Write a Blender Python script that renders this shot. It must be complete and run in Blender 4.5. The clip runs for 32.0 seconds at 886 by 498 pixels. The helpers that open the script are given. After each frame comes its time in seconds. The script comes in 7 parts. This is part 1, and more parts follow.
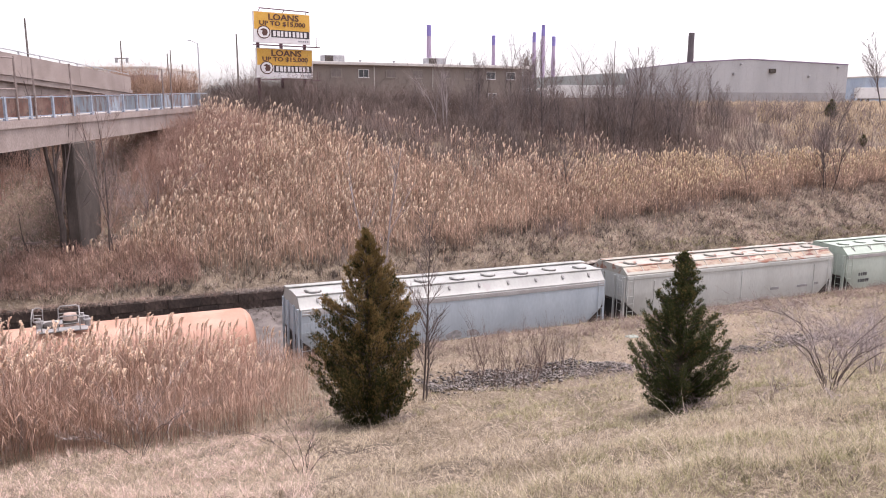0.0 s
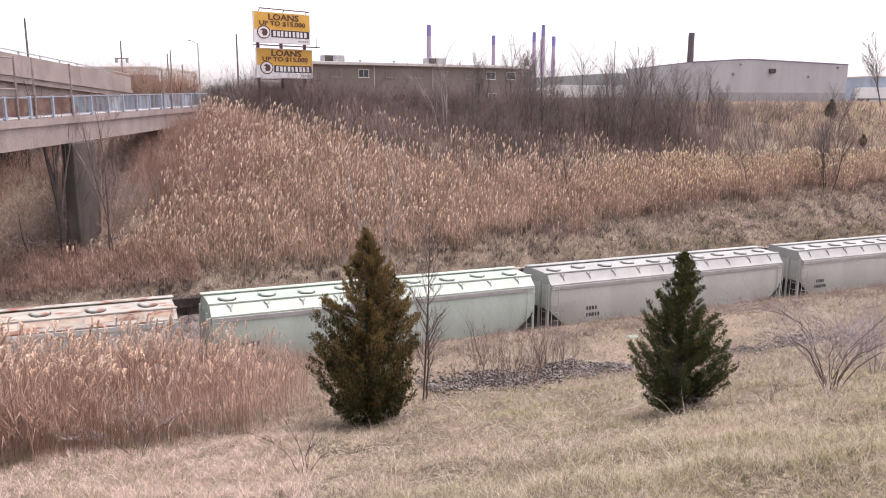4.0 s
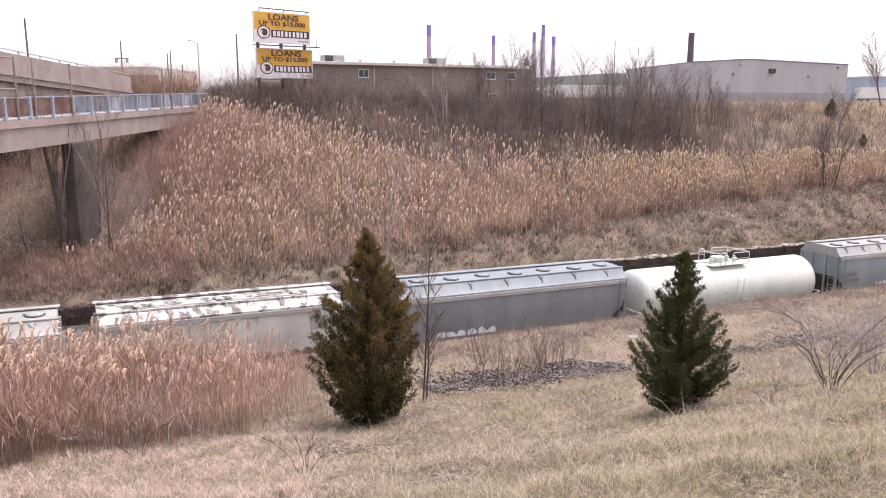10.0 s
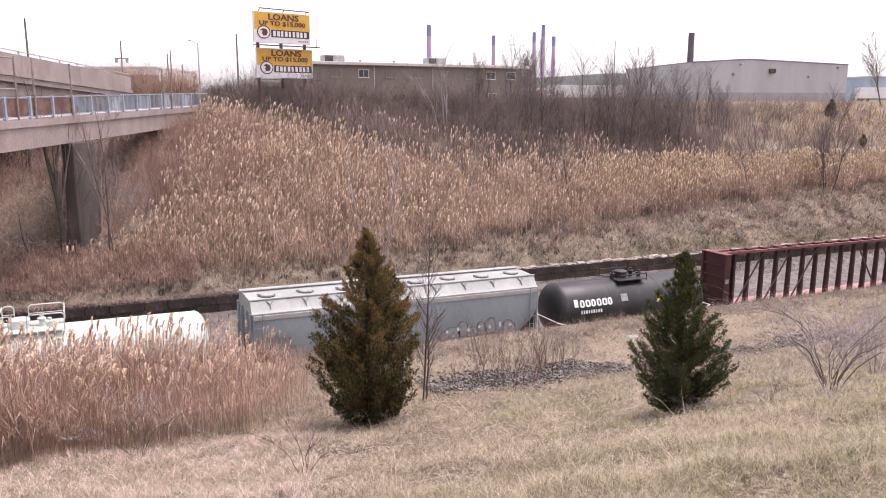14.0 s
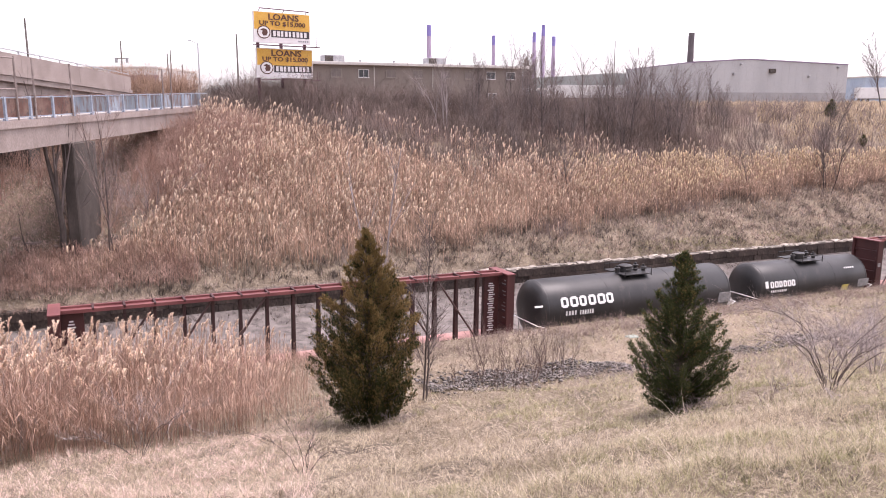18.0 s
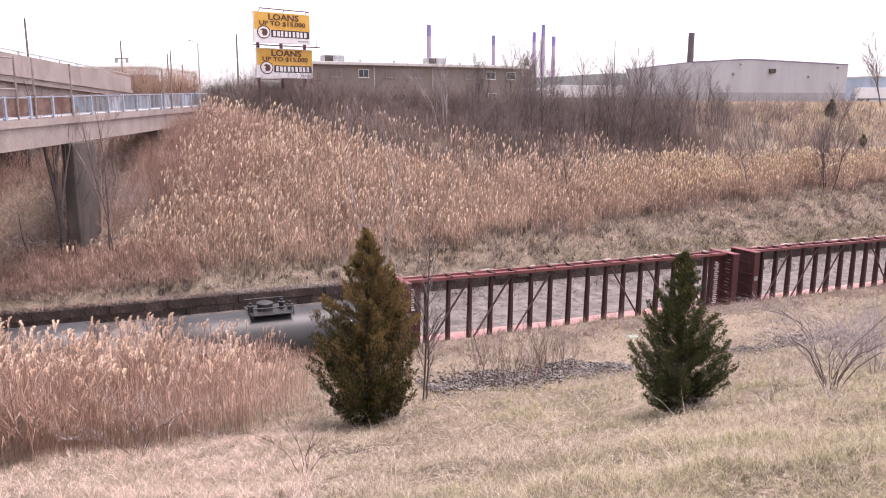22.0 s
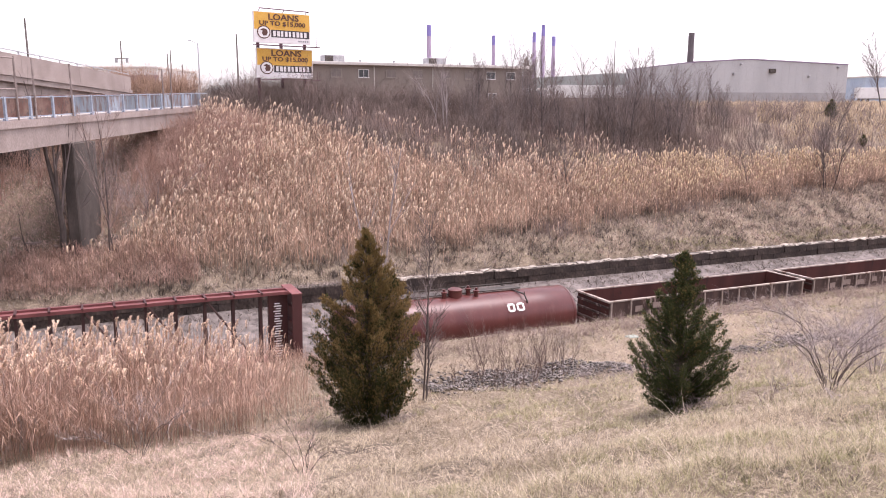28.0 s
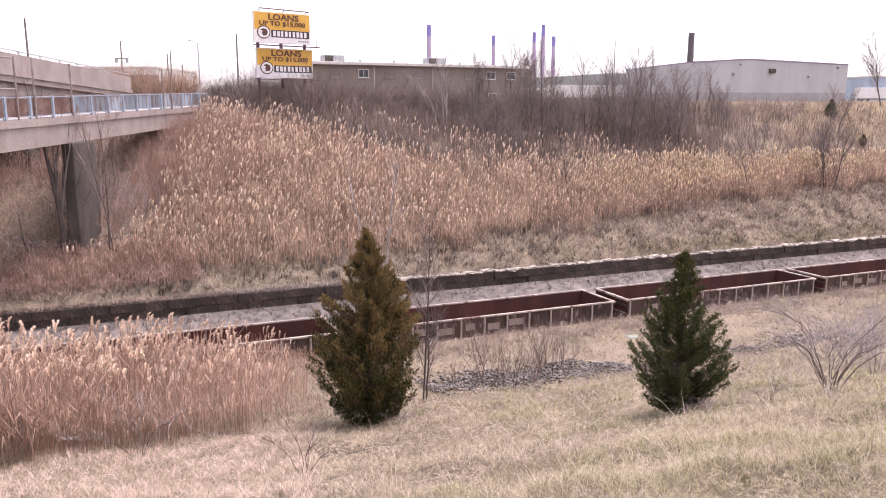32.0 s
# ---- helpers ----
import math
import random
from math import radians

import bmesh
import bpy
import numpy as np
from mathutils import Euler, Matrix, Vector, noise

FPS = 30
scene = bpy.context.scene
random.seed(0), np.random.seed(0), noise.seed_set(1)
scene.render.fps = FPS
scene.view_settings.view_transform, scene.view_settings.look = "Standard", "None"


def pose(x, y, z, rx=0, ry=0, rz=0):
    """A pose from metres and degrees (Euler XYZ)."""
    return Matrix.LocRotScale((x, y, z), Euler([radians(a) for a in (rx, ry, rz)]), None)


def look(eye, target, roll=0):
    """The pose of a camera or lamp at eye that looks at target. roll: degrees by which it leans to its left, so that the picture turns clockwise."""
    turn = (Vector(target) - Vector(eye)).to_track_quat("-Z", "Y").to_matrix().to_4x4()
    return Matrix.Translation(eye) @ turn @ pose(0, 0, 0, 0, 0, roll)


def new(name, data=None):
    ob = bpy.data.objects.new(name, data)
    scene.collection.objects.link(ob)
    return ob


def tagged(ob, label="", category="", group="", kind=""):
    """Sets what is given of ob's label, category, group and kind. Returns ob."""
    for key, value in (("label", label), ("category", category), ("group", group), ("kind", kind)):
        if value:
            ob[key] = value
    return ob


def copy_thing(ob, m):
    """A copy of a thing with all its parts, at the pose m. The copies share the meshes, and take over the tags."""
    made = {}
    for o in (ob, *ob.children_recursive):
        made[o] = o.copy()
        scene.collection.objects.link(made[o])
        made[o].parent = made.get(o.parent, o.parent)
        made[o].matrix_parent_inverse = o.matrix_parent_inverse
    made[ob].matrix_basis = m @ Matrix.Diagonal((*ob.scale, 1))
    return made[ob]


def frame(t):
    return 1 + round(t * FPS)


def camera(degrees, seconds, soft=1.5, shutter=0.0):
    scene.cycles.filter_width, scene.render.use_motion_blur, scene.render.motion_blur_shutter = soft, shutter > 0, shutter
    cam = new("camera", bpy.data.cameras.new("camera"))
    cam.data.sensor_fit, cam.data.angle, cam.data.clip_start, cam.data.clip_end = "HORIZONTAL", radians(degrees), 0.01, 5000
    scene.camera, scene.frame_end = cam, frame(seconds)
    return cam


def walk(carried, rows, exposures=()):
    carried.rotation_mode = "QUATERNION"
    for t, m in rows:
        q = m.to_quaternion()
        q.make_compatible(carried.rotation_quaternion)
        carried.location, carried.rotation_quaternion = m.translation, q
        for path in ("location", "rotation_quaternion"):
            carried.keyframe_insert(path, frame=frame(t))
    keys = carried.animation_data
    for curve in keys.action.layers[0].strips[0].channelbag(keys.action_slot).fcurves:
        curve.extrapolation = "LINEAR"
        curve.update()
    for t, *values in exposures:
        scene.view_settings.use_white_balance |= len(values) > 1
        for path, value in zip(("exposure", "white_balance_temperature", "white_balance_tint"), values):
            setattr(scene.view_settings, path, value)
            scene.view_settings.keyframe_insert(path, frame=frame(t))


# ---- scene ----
# World: x runs along the railway, y away from the camera across it, z up; rail top at x = 0 is z = 0.
HEAD = 25.553                      # heading of the view from +y towards +x, degrees
FALL = 0.9666                      # fall of the railway towards +x, degrees
TAN = math.tan(radians(FALL))
TRACK = pose(0, 0, 0, 0, FALL, 0)  # frame of the sloping railway
VIEW = pose(0, 0, 0, 0, 0, -HEAD)  # frame of the road: x to the right, y along the bridge
EYE = Vector((0, 0, 13.2))

cam = camera(59.20, 32.0, soft=1.0)
_h, _p = radians(HEAD), radians(10.71)
AIM = EYE + Vector((math.sin(_h) * math.cos(_p), math.cos(_h) * math.cos(_p), -math.sin(_p)))
walk(cam, [(0, look(EYE, AIM)), (32, look(EYE, AIM))], exposures=[(0, 1.13, 6500, 22), (3, 1.08, 6500, 22), (6, 1.05, 6500, 21), (8, 1.06, 6500, 21), (10, 1.11, 6500, 22), (12, 1.06, 6500, 22), (13, 1.10, 6500, 22), (15, 1.18, 6500, 24), (17.5, 1.30, 6500, 26), (20, 1.34, 6500, 26), (32, 1.34, 6500, 26)])

# ---- light: hazy spring midday, a veiled sun high beyond the railway ----
SUN = Vector((0.27, -0.04, 0.962)).normalized()
world = bpy.data.worlds.new("world")
scene.world = world
world.use_nodes = True
_n = world.node_tree.nodes
sky = _n.new("ShaderNodeTexSky")
sky.sky_type = "NISHITA"
sky.sun_disc = False
sky.sun_elevation = math.asin(SUN.z)
sky.sun_rotation = math.atan2(SUN.x, SUN.y)
sky.air_density, sky.dust_density, sky.ozone_density = 1.0, 2.0, 1.0
_n["Background"].inputs["Strength"].default_value = 0.15
haze = _n.new("ShaderNodeHueSaturation")        # thin white haze takes most of the blue away
haze.inputs["Saturation"].default_value = 0.22
world.node_tree.links.new(sky.outputs[0], haze.inputs["Color"])
world.node_tree.links.new(haze.outputs[0], _n["Background"].inputs[0])
sun_data = bpy.data.lights.new("sun", "SUN")
sun_data.energy, sun_data.angle, sun_data.color = 1.5, radians(28.0), (1.0, 0.94, 0.88)
sun = new("sun", sun_data)
sun.matrix_world = look(SUN * 200, (0, 0, 0))

rng = np.random.default_rng(7)


# ---- materials ----
def mat(name, a, b, scale=2.0, rough=0.8, metal=0.0, bump=0.15, fine=30.0, stain=None, stain_at=0.62, streak=(1, 1, 1), island=0.0, objvar=0.0, leaf=0.0, grainy=0.45):
    """Two base colours mixed by broad noise, fine grain, optional stains; streak stretches the pattern."""
    m = bpy.data.materials.new(name)
    m.use_nodes = True
    t, n, l = m.node_tree, m.node_tree.nodes, m.node_tree.links
    out = n["Principled BSDF"]
    out.inputs["Roughness"].default_value, out.inputs["Metallic"].default_value = rough, metal
    co = n.new("ShaderNodeTexCoord")
    mp = n.new("ShaderNodeMapping")
    mp.inputs["Scale"].default_value = streak
    l.new(co.outputs["Object"], mp.inputs["Vector"])
    broad = n.new("ShaderNodeTexNoise")
    broad.inputs["Scale"].default_value, broad.inputs["Detail"].default_value = scale, 6
    grain = n.new("ShaderNodeTexNoise")
    grain.inputs["Scale"].default_value, grain.inputs["Detail"].default_value = fine, 4
    for k in (broad, grain):
        l.new(mp.outputs[0], k.inputs["Vector"])
    ramp = n.new("ShaderNodeValToRGB")
    ramp.color_ramp.elements[0].position, ramp.color_ramp.elements[1].position = 0.36, 0.64
    ramp.color_ramp.elements[0].color, ramp.color_ramp.elements[1].color = (*a, 1), (*b, 1)
    l.new(broad.outputs[0], ramp.inputs[0])
    col = ramp.outputs[0]
    mul = n.new("ShaderNodeMix")
    mul.data_type, mul.blend_type = "RGBA", "OVERLAY"
    mul.inputs["Factor"].default_value = grainy
    l.new(col, mul.inputs["A"])
    l.new(grain.outputs[0], mul.inputs["B"])
    col = mul.outputs["Result"]
    if stain:
        sn = n.new("ShaderNodeTexNoise")
        sn.inputs["Scale"].default_value, sn.inputs["Detail"].default_value, sn.inputs["Roughness"].default_value = scale * 1.7, 8, 0.65
        l.new(mp.outputs[0], sn.inputs["Vector"])
        sr = n.new("ShaderNodeValToRGB")
        sr.color_ramp.elements[0].position, sr.color_ramp.elements[1].position = stain_at - 0.04, stain_at + 0.06
        l.new(sn.outputs[0], sr.inputs[0])
        sm = n.new("ShaderNodeMix")
        sm.data_type = "RGBA"
        sm.inputs["B"].default_value = (*stain, 1)
        l.new(sr.outputs[0], sm.inputs["Factor"])
        l.new(col, sm.inputs["A"])
        col = sm.outputs["Result"]
    if island or objvar:
        if island:
            src = n.new("ShaderNodeNewGeometry").outputs["Random Per Island"]
        else:
            src = n.new("ShaderNodeObjectInfo").outputs["Random"]
        mr = n.new("ShaderNodeMapRange")
        v = island or objvar
        mr.inputs["To Min"].default_value, mr.inputs["To Max"].default_value = 1 - v, 1 + v
        l.new(src, mr.inputs["Value"])
        hv = n.new("ShaderNodeHueSaturation")
        l.new(mr.outputs[0], hv.inputs["Value"])
        l.new(col, hv.inputs["Color"])
        col = hv.outputs[0]
    l.new(col, out.inputs["Base Color"])
    if leaf:                        # thin dry leaves let light through
        out.inputs["Specular IOR Level"].default_value = 0.12
        tr = n.new("ShaderNodeBsdfTranslucent")
        l.new(col, tr.inputs["Color"])
        mx = n.new("ShaderNodeMixShader")
        mx.inputs[0].default_value = leaf
        l.new(out.outputs[0], mx.inputs[1])
        l.new(tr.outputs[0], mx.inputs[2])
        l.new(mx.outputs[0], n["Material Output"].inputs["Surface"])
    if bump:
        bp = n.new("ShaderNodeBump")
        bp.inputs["Strength"].default_value, bp.inputs["Distance"].default_value = bump, 0.02
        l.new(grain.outputs[0], bp.inputs["Height"])
        l.new(bp.outputs[0], out.inputs["Normal"])
    return m


def litter(name, dark, mid, pale):
    """Ground under dry plants: patchy soil with a fine litter of dead blades at two scales."""
    m = bpy.data.materials.new(name)
    m.use_nodes = True
    n, l = m.node_tree.nodes, m.node_tree.links
    out = n["Principled BSDF"]
    out.inputs["Roughness"].default_value, out.inputs["Specular IOR Level"].default_value = 0.95, 0.1
    co = n.new("ShaderNodeTexCoord").outputs["Object"]

    def noise_at(scale, detail, rough, stretch=(1, 1, 1), turn=0.0):
        mp = n.new("ShaderNodeMapping")
        mp.inputs["Scale"].default_value, mp.inputs["Rotation"].default_value = stretch, (0, 0, turn)
        k = n.new("ShaderNodeTexNoise")
        k.inputs["Scale"].default_value, k.inputs["Detail"].default_value, k.inputs["Roughness"].default_value = scale, detail, rough
        l.new(co, mp.inputs[0])
        l.new(mp.outputs[0], k.inputs["Vector"])
        return k.outputs[0]

    def ramp(f, lo, hi, a, c):
        k = n.new("ShaderNodeValToRGB")
        k.color_ramp.elements[0].position, k.color_ramp.elements[1].position = lo, hi
        k.color_ramp.elements[0].color, k.color_ramp.elements[1].color = (*a, 1), (*c, 1)
        l.new(f, k.inputs[0])
        return k.outputs[0]

    def mix(f, a, c):
        k = n.new("ShaderNodeMix")
        k.data_type = "RGBA"
        l.new(f, k.inputs["Factor"])
        l.new(a, k.inputs["A"])
        l.new(c, k.inputs["B"])
        return k.outputs["Result"]
    soil = ramp(noise_at(0.5, 6, 0.6), 0.35, 0.65, dark, mid)
    blades_a = noise_at(16, 3, 0.7, (1, 0.22, 1), 0.5)
    blades_b = noise_at(14, 3, 0.7, (0.22, 1, 1), -0.4)
    col = mix(ramp(blades_a, 0.52, 0.60, (0, 0, 0), (1, 1, 1)), soil, ramp(noise_at(1.5, 4, 0.6), 0.3, 0.7, mid, pale))
    col = mix(ramp(blades_b, 0.56, 0.63, (0, 0, 0), (1, 1, 1)), col, ramp(noise_at(2.5, 4, 0.6), 0.3, 0.7, mid, pale))
    col = mix(ramp(noise_at(5, 5, 0.75), 0.60, 0.70, (0, 0, 0), (0.8, 0.8, 0.8)), col, ramp(noise_at(30, 2, 0.5), 0.3, 0.7, tuple(q * 0.5 for q in dark), dark))
    l.new(col, out.inputs["Base Color"])
    bp = n.new("ShaderNodeBump")
    bp.inputs["Strength"].default_value, bp.inputs["Distance"].default_value = 0.9, 0.05
    l.new(blades_a, bp.inputs["Height"])
    l.new(bp.outputs[0], out.inputs["Normal"])
    return m


EARTH = litter("dry_litter", (0.105, 0.084, 0.064), (0.245, 0.195, 0.145), (0.41, 0.34, 0.255))
GRAVEL = mat("pale_gravel", (0.113, 0.097, 0.089), (0.208, 0.180, 0.166), 1.2, 0.95, bump=1.0, fine=22, stain=(0.085, 0.073, 0.066), stain_at=0.56)
STONE = mat("weathered_stone", (0.027, 0.020, 0.017), (0.073, 0.052, 0.043), 0.7, 0.95, bump=1.0, fine=9, stain=(0.17, 0.148, 0.128), stain_at=0.63, objvar=0.22, grainy=0.9, streak=(1, 1, 0.5))
CAPSTONE = mat("pale_cap_stone", (0.22, 0.19, 0.165), (0.42, 0.37, 0.32), 2.5, 0.9, bump=0.6, fine=18, stain=(0.25, 0.2, 0.15), stain_at=0.64, objvar=0.2)
MORTAR = mat("dark_joint", (0.034, 0.028, 0.024), (0.07, 0.057, 0.048), 3, 0.95)
ROCK = mat("grey_rock", (0.10, 0.088, 0.08), (0.24, 0.212, 0.195), 3, 0.9, bump=0.6, fine=20, island=0.45)
CONCRETE = mat("aged_concrete", (0.275, 0.223, 0.201), (0.361, 0.297, 0.270), 0.6, 0.9, bump=0.25, fine=16, stain=(0.27, 0.21, 0.172), stain_at=0.66, streak=(1, 1, 0.6))
# concrete darkened in its colour for the shade under the decks, plus mottled stains
PIER_C = mat("shade_darkened_concrete", (0.058, 0.047, 0.041), (0.108, 0.088, 0.077), 0.8, 0.92, bump=0.4, fine=14, stain=(0.06, 0.048, 0.042), stain_at=0.6, streak=(1, 1, 0.4))
# footway concrete lightened: the sunlit kerb line is put into its colour
SUNLIT_WALK = mat("sun_paled_footway_concrete", (0.44, 0.40, 0.37), (0.54, 0.50, 0.47), 1, 0.9, bump=0.2)
ASPHALT = mat("asphalt", (0.045, 0.045, 0.045), (0.07, 0.068, 0.065), 1, 0.92, bump=0.4, fine=40)
BLUE_RAIL = mat("faded_blue_paint", (0.25, 0.30, 0.375), (0.38, 0.42, 0.485), 1.8, 0.6, bump=0.15, stain=(0.27, 0.22, 0.215), stain_at=0.60)
BLUE_PANEL = mat("rust_streaked_blue_panel", (0.170, 0.212, 0.255), (0.281, 0.323, 0.365), 1.3, 0.65, bump=0.15, stain=(0.17, 0.125, 0.115), stain_at=0.51, streak=(1, 1, 0.25), objvar=0.35)
GALV = mat("galvanised_steel", (0.42, 0.42, 0.44), (0.58, 0.58, 0.60), 3, 0.5, 0.5, bump=0.1)
RUST_RAIL = mat("rusty_panel", (0.12, 0.058, 0.045), (0.20, 0.125, 0.10), 1.4, 0.85, bump=0.3, stain=(0.10, 0.07, 0.06), stain_at=0.56)
STEEL_D = mat("dark_steel", (0.05, 0.045, 0.042), (0.10, 0.085, 0.075), 3, 0.7, 0.3, bump=0.2, stain=(0.14, 0.08, 0.05), stain_at=0.62)
RAIL_S = mat("worn_rail", (0.16, 0.11, 0.085), (0.24, 0.17, 0.13), 3, 0.6, 0.4)
TIE = mat("railway_tie", (0.07, 0.055, 0.045), (0.13, 0.105, 0.085), 4, 0.95, bump=0.5, objvar=0.3)
POLE = mat("grey_wood_pole", (0.13, 0.11, 0.10), (0.22, 0.19, 0.17), 4, 0.9, streak=(1, 1, 0.2))


# ---- mesh building ----
class Shape:
    """Collects simple solids into one mesh."""

    def __init__(self):
        self.v, self.f = [], []

    def add(self, vs, fs):
        k = len(self.v)
        self.v += [tuple(p) for p in vs]
        self.f += [tuple(i + k for i in q) for q in fs]
        return self

    def box(self, x0, x1, y0, y1, z0, z1, b=0.0):
        if b <= 0:
            vs = [(x, y, z) for z in (z0, z1) for y in (y0, y1) for x in (x0, x1)]
            return self.add(vs, [(0, 2, 3, 1), (4, 5, 7, 6), (0, 1, 5, 4), (2, 6, 7, 3), (0, 4, 6, 2), (1, 3, 7, 5)])
        b = min(b, (x1 - x0) / 2.01, (y1 - y0) / 2.01, (z1 - z0) / 2.01)
        rings = []
        for z, d in ((z0, b), (z0 + b, 0), (z1 - b, 0), (z1, b)):
            rings.append([(x0 + b, y0 + d, z), (x1 - b, y0 + d, z), (x1 - d, y0 + b, z), (x1 - d, y1 - b, z), (x1 - b, y1 - d, z), (x0 + b, y1 - d, z), (x0 + d, y1 - b, z), (x0 + d, y0 + b, z)])
        return self.loft(rings)

    def loft(self, rings, ends=True, closed=True):
        n, k = len(rings[0]), len(rings)
        vs = [p for r in rings for p in r]
        fs = []
        for i in range(k - 1):
            for j in range(n if closed else n - 1):
                a, b = i * n + j, i * n + (j + 1) % n
                fs.append((a, b, b + n, a + n))
        if ends and closed:
            fs.append(tuple(range(n - 1, -1, -1)))
            fs.append(tuple(range((k - 1) * n, k * n)))
        return self.add(vs, fs)

    def tube(self, pts, r, n=6, r2=None):
        pts = [Vector(p) for p in pts]
        r2 = r if r2 is None else r2
        rings = []
        for i, p in enumerate(pts):
            d = (pts[min(i + 1, len(pts) - 1)] - pts[max(i - 1, 0)]).normalized()
            side = d.cross(Vector((0, 0, 1)))
            if side.length < 0.05:
                side = d.cross(Vector((0, 1, 0)))
            side.normalize()
            up = side.cross(d)
            q = r + (r2 - r) * i / max(1, len(pts) - 1)
            rings.append([tuple(p + (side * math.cos(a) + up * math.sin(a)) * q) for a in (2 * math.pi * j / n for j in range(n))])
        return self.loft(rings)

    def prism(self, poly, axis, a, b):
        """A polygon pushed from a to b along an axis ('x': poly in y, z; 'y': poly in x, z; 'z': poly in x, y)."""
        def at(p, w):
            return {"x": (w, p[0], p[1]), "y": (p[0], w, p[1]), "z": (p[0], p[1], w)}[axis]
        return self.loft([[at(p, a) for p in poly], [at(p, b) for p in poly]])

    def lathe(self, prof, n=16, m=None):
        """A profile of (radius, z) turned about z."""
        m = m or Matrix()
        rings = [[tuple(m @ Vector((r * math.cos(a), r * math.sin(a), z))) for a in (2 * math.pi * j / n for j in range(n))] for r, z in prof]
        return self.loft(rings)

    def mesh(self, name, material, smooth=30):
        me = bpy.data.meshes.new(name)
        me.from_pydata(self.v, [], self.f)
        me.materials.append(material)
        bm = bmesh.new()
        bm.from_mesh(me)
        bmesh.ops.recalc_face_normals(bm, faces=bm.faces)
        bm.to_mesh(me)
        bm.free()
        if smooth:
            me.polygons.foreach_set("use_smooth", np.ones(len(me.polygons), dtype=bool))
            me.set_sharp_from_angle(angle=radians(smooth))
        return me


def part(name, shape, material, parent, label="", smooth=30, m=None):
    me = shape if isinstance(shape, bpy.types.Mesh) else shape.mesh(name, material, smooth)
    ob = new(name, me)
    ob.parent = parent
    if m is not None:
        ob.matrix_local = m
    if label:
        ob["label"] = label
    return ob


def thing(name, label, category, group="", kind="", m=None):
    ob = new(name)
    if m is not None:
        ob.matrix_world = m
    return tagged(ob, label, category, group, kind)


def solid(name, shape, material, label, category="", kind="", m=None, smooth=30):
    ob = new(name, shape.mesh(name, material, smooth))
    if m is not None:
        ob.matrix_world = m
    return tagged(ob, label, category, "", kind)


def scatter(name, temps, P, turn, size, lean, materials, label, parent=None, kind="stuff", category="", m=None):
    """Many copies of small templates joined into one mesh. temps: (verts, faces, material index per face)."""
    P, turn, size, lean = np.asarray(P, float), np.asarray(turn), np.asarray(size, float), np.asarray(lean, float)
    if size.ndim == 1:
        size = np.stack([size] * 3, 1)
    pick = rng.integers(0, len(temps), len(P))
    VV, LL, SS, MM, base = [], [], [], [], 0
    for k, (tv, tf, tm) in enumerate(temps):
        s = np.nonzero(pick == k)[0]
        if not len(s):
            continue
        tv = np.asarray(tv, float)
        q = tv[None] * size[s][:, None]
        c, sn = np.cos(turn[s])[:, None], np.sin(turn[s])[:, None]
        x, y, z = q[..., 0] * c - q[..., 1] * sn, q[..., 0] * sn + q[..., 1] * c, q[..., 2]
        x, y = x + lean[s][:, :1] * z, y + lean[s][:, 1:] * z
        VV.append((np.stack([x, y, z], 2) + P[s][:, None]).reshape(-1, 3))
        flat = np.array([i for q_ in tf for i in q_])
        cnt = np.array([len(q_) for q_ in tf])
        off = base + np.arange(len(s))[:, None] * len(tv)
        LL.append((flat[None] + off).ravel())
        SS.append(np.tile(cnt, len(s)))
        MM.append(np.tile(np.array(tm), len(s)))
        base += len(s) * len(tv)
    V, L, S, M = np.concatenate(VV), np.concatenate(LL), np.concatenate(SS), np.concatenate(MM)
    me = bpy.data.meshes.new(name)
    me.vertices.add(len(V))
    me.vertices.foreach_set("co", V.astype(np.float32).ravel())
    me.loops.add(len(L))
    me.loops.foreach_set("vertex_index", L.astype(np.int32))
    me.polygons.add(len(S))
    me.polygons.foreach_set("loop_start", (np.cumsum(S) - S).astype(np.int32))
    me.polygons.foreach_set("loop_total", S.astype(np.int32))
    me.polygons.foreach_set("material_index", M.astype(np.int32))
    me.update(calc_edges=True)
    for k in materials:
        me.materials.append(k)
    ob = new(name, me)
    if parent:
        ob.parent = parent
        if label:
            ob["label"] = label
    else:
        tagged(ob, label, category, "", kind)
    if m is not None:
        ob.matrix_world = m
    return ob


# ---- ground ----
PROFILE_Y = (-400, -12, 0, 13, 19, 22, 29.6, 30.6, 32.4, 33, 48.6, 50, 56, 63, 72, 80, 95, 130, 400, 4000)
PROFILE_Z = (12.0, 11.9, 11.5, 6.35, 4.6, 3.85, 3.05, 2.8, 0.1, -0.35, -0.35, 1.75, 4.3, 7.4, 10.0, 11.6, 12.1, 12.9, 12.9, 12.9)


def ground(x, y):
    x, y = np.asarray(x, float), np.asarray(y, float)
    z = np.interp(y, PROFILE_Y, PROFILE_Z)
    w = np.interp(y, (8, 22, 50, 68), (0, 1, 1, 0))
    z = z - TAN * np.clip(x, -160, 160) * w
    rough = np.interp(y, (-3, 4, 28, 29.6, 30.6, 49, 53, 200, 800), (0.2, 1, 1, 0.5, 0.1, 0.1, 1, 1, 0.3))
    z = z + rough * (0.10 * np.sin(0.9 * x + 0.4 * y) * np.sin(0.7 * y - 0.3 * x) + 0.07 * np.sin(2.1 * x + 1.3 * y + 1) + 0.05 * np.sin(3.3 * y - 1.9 * x))
    return z


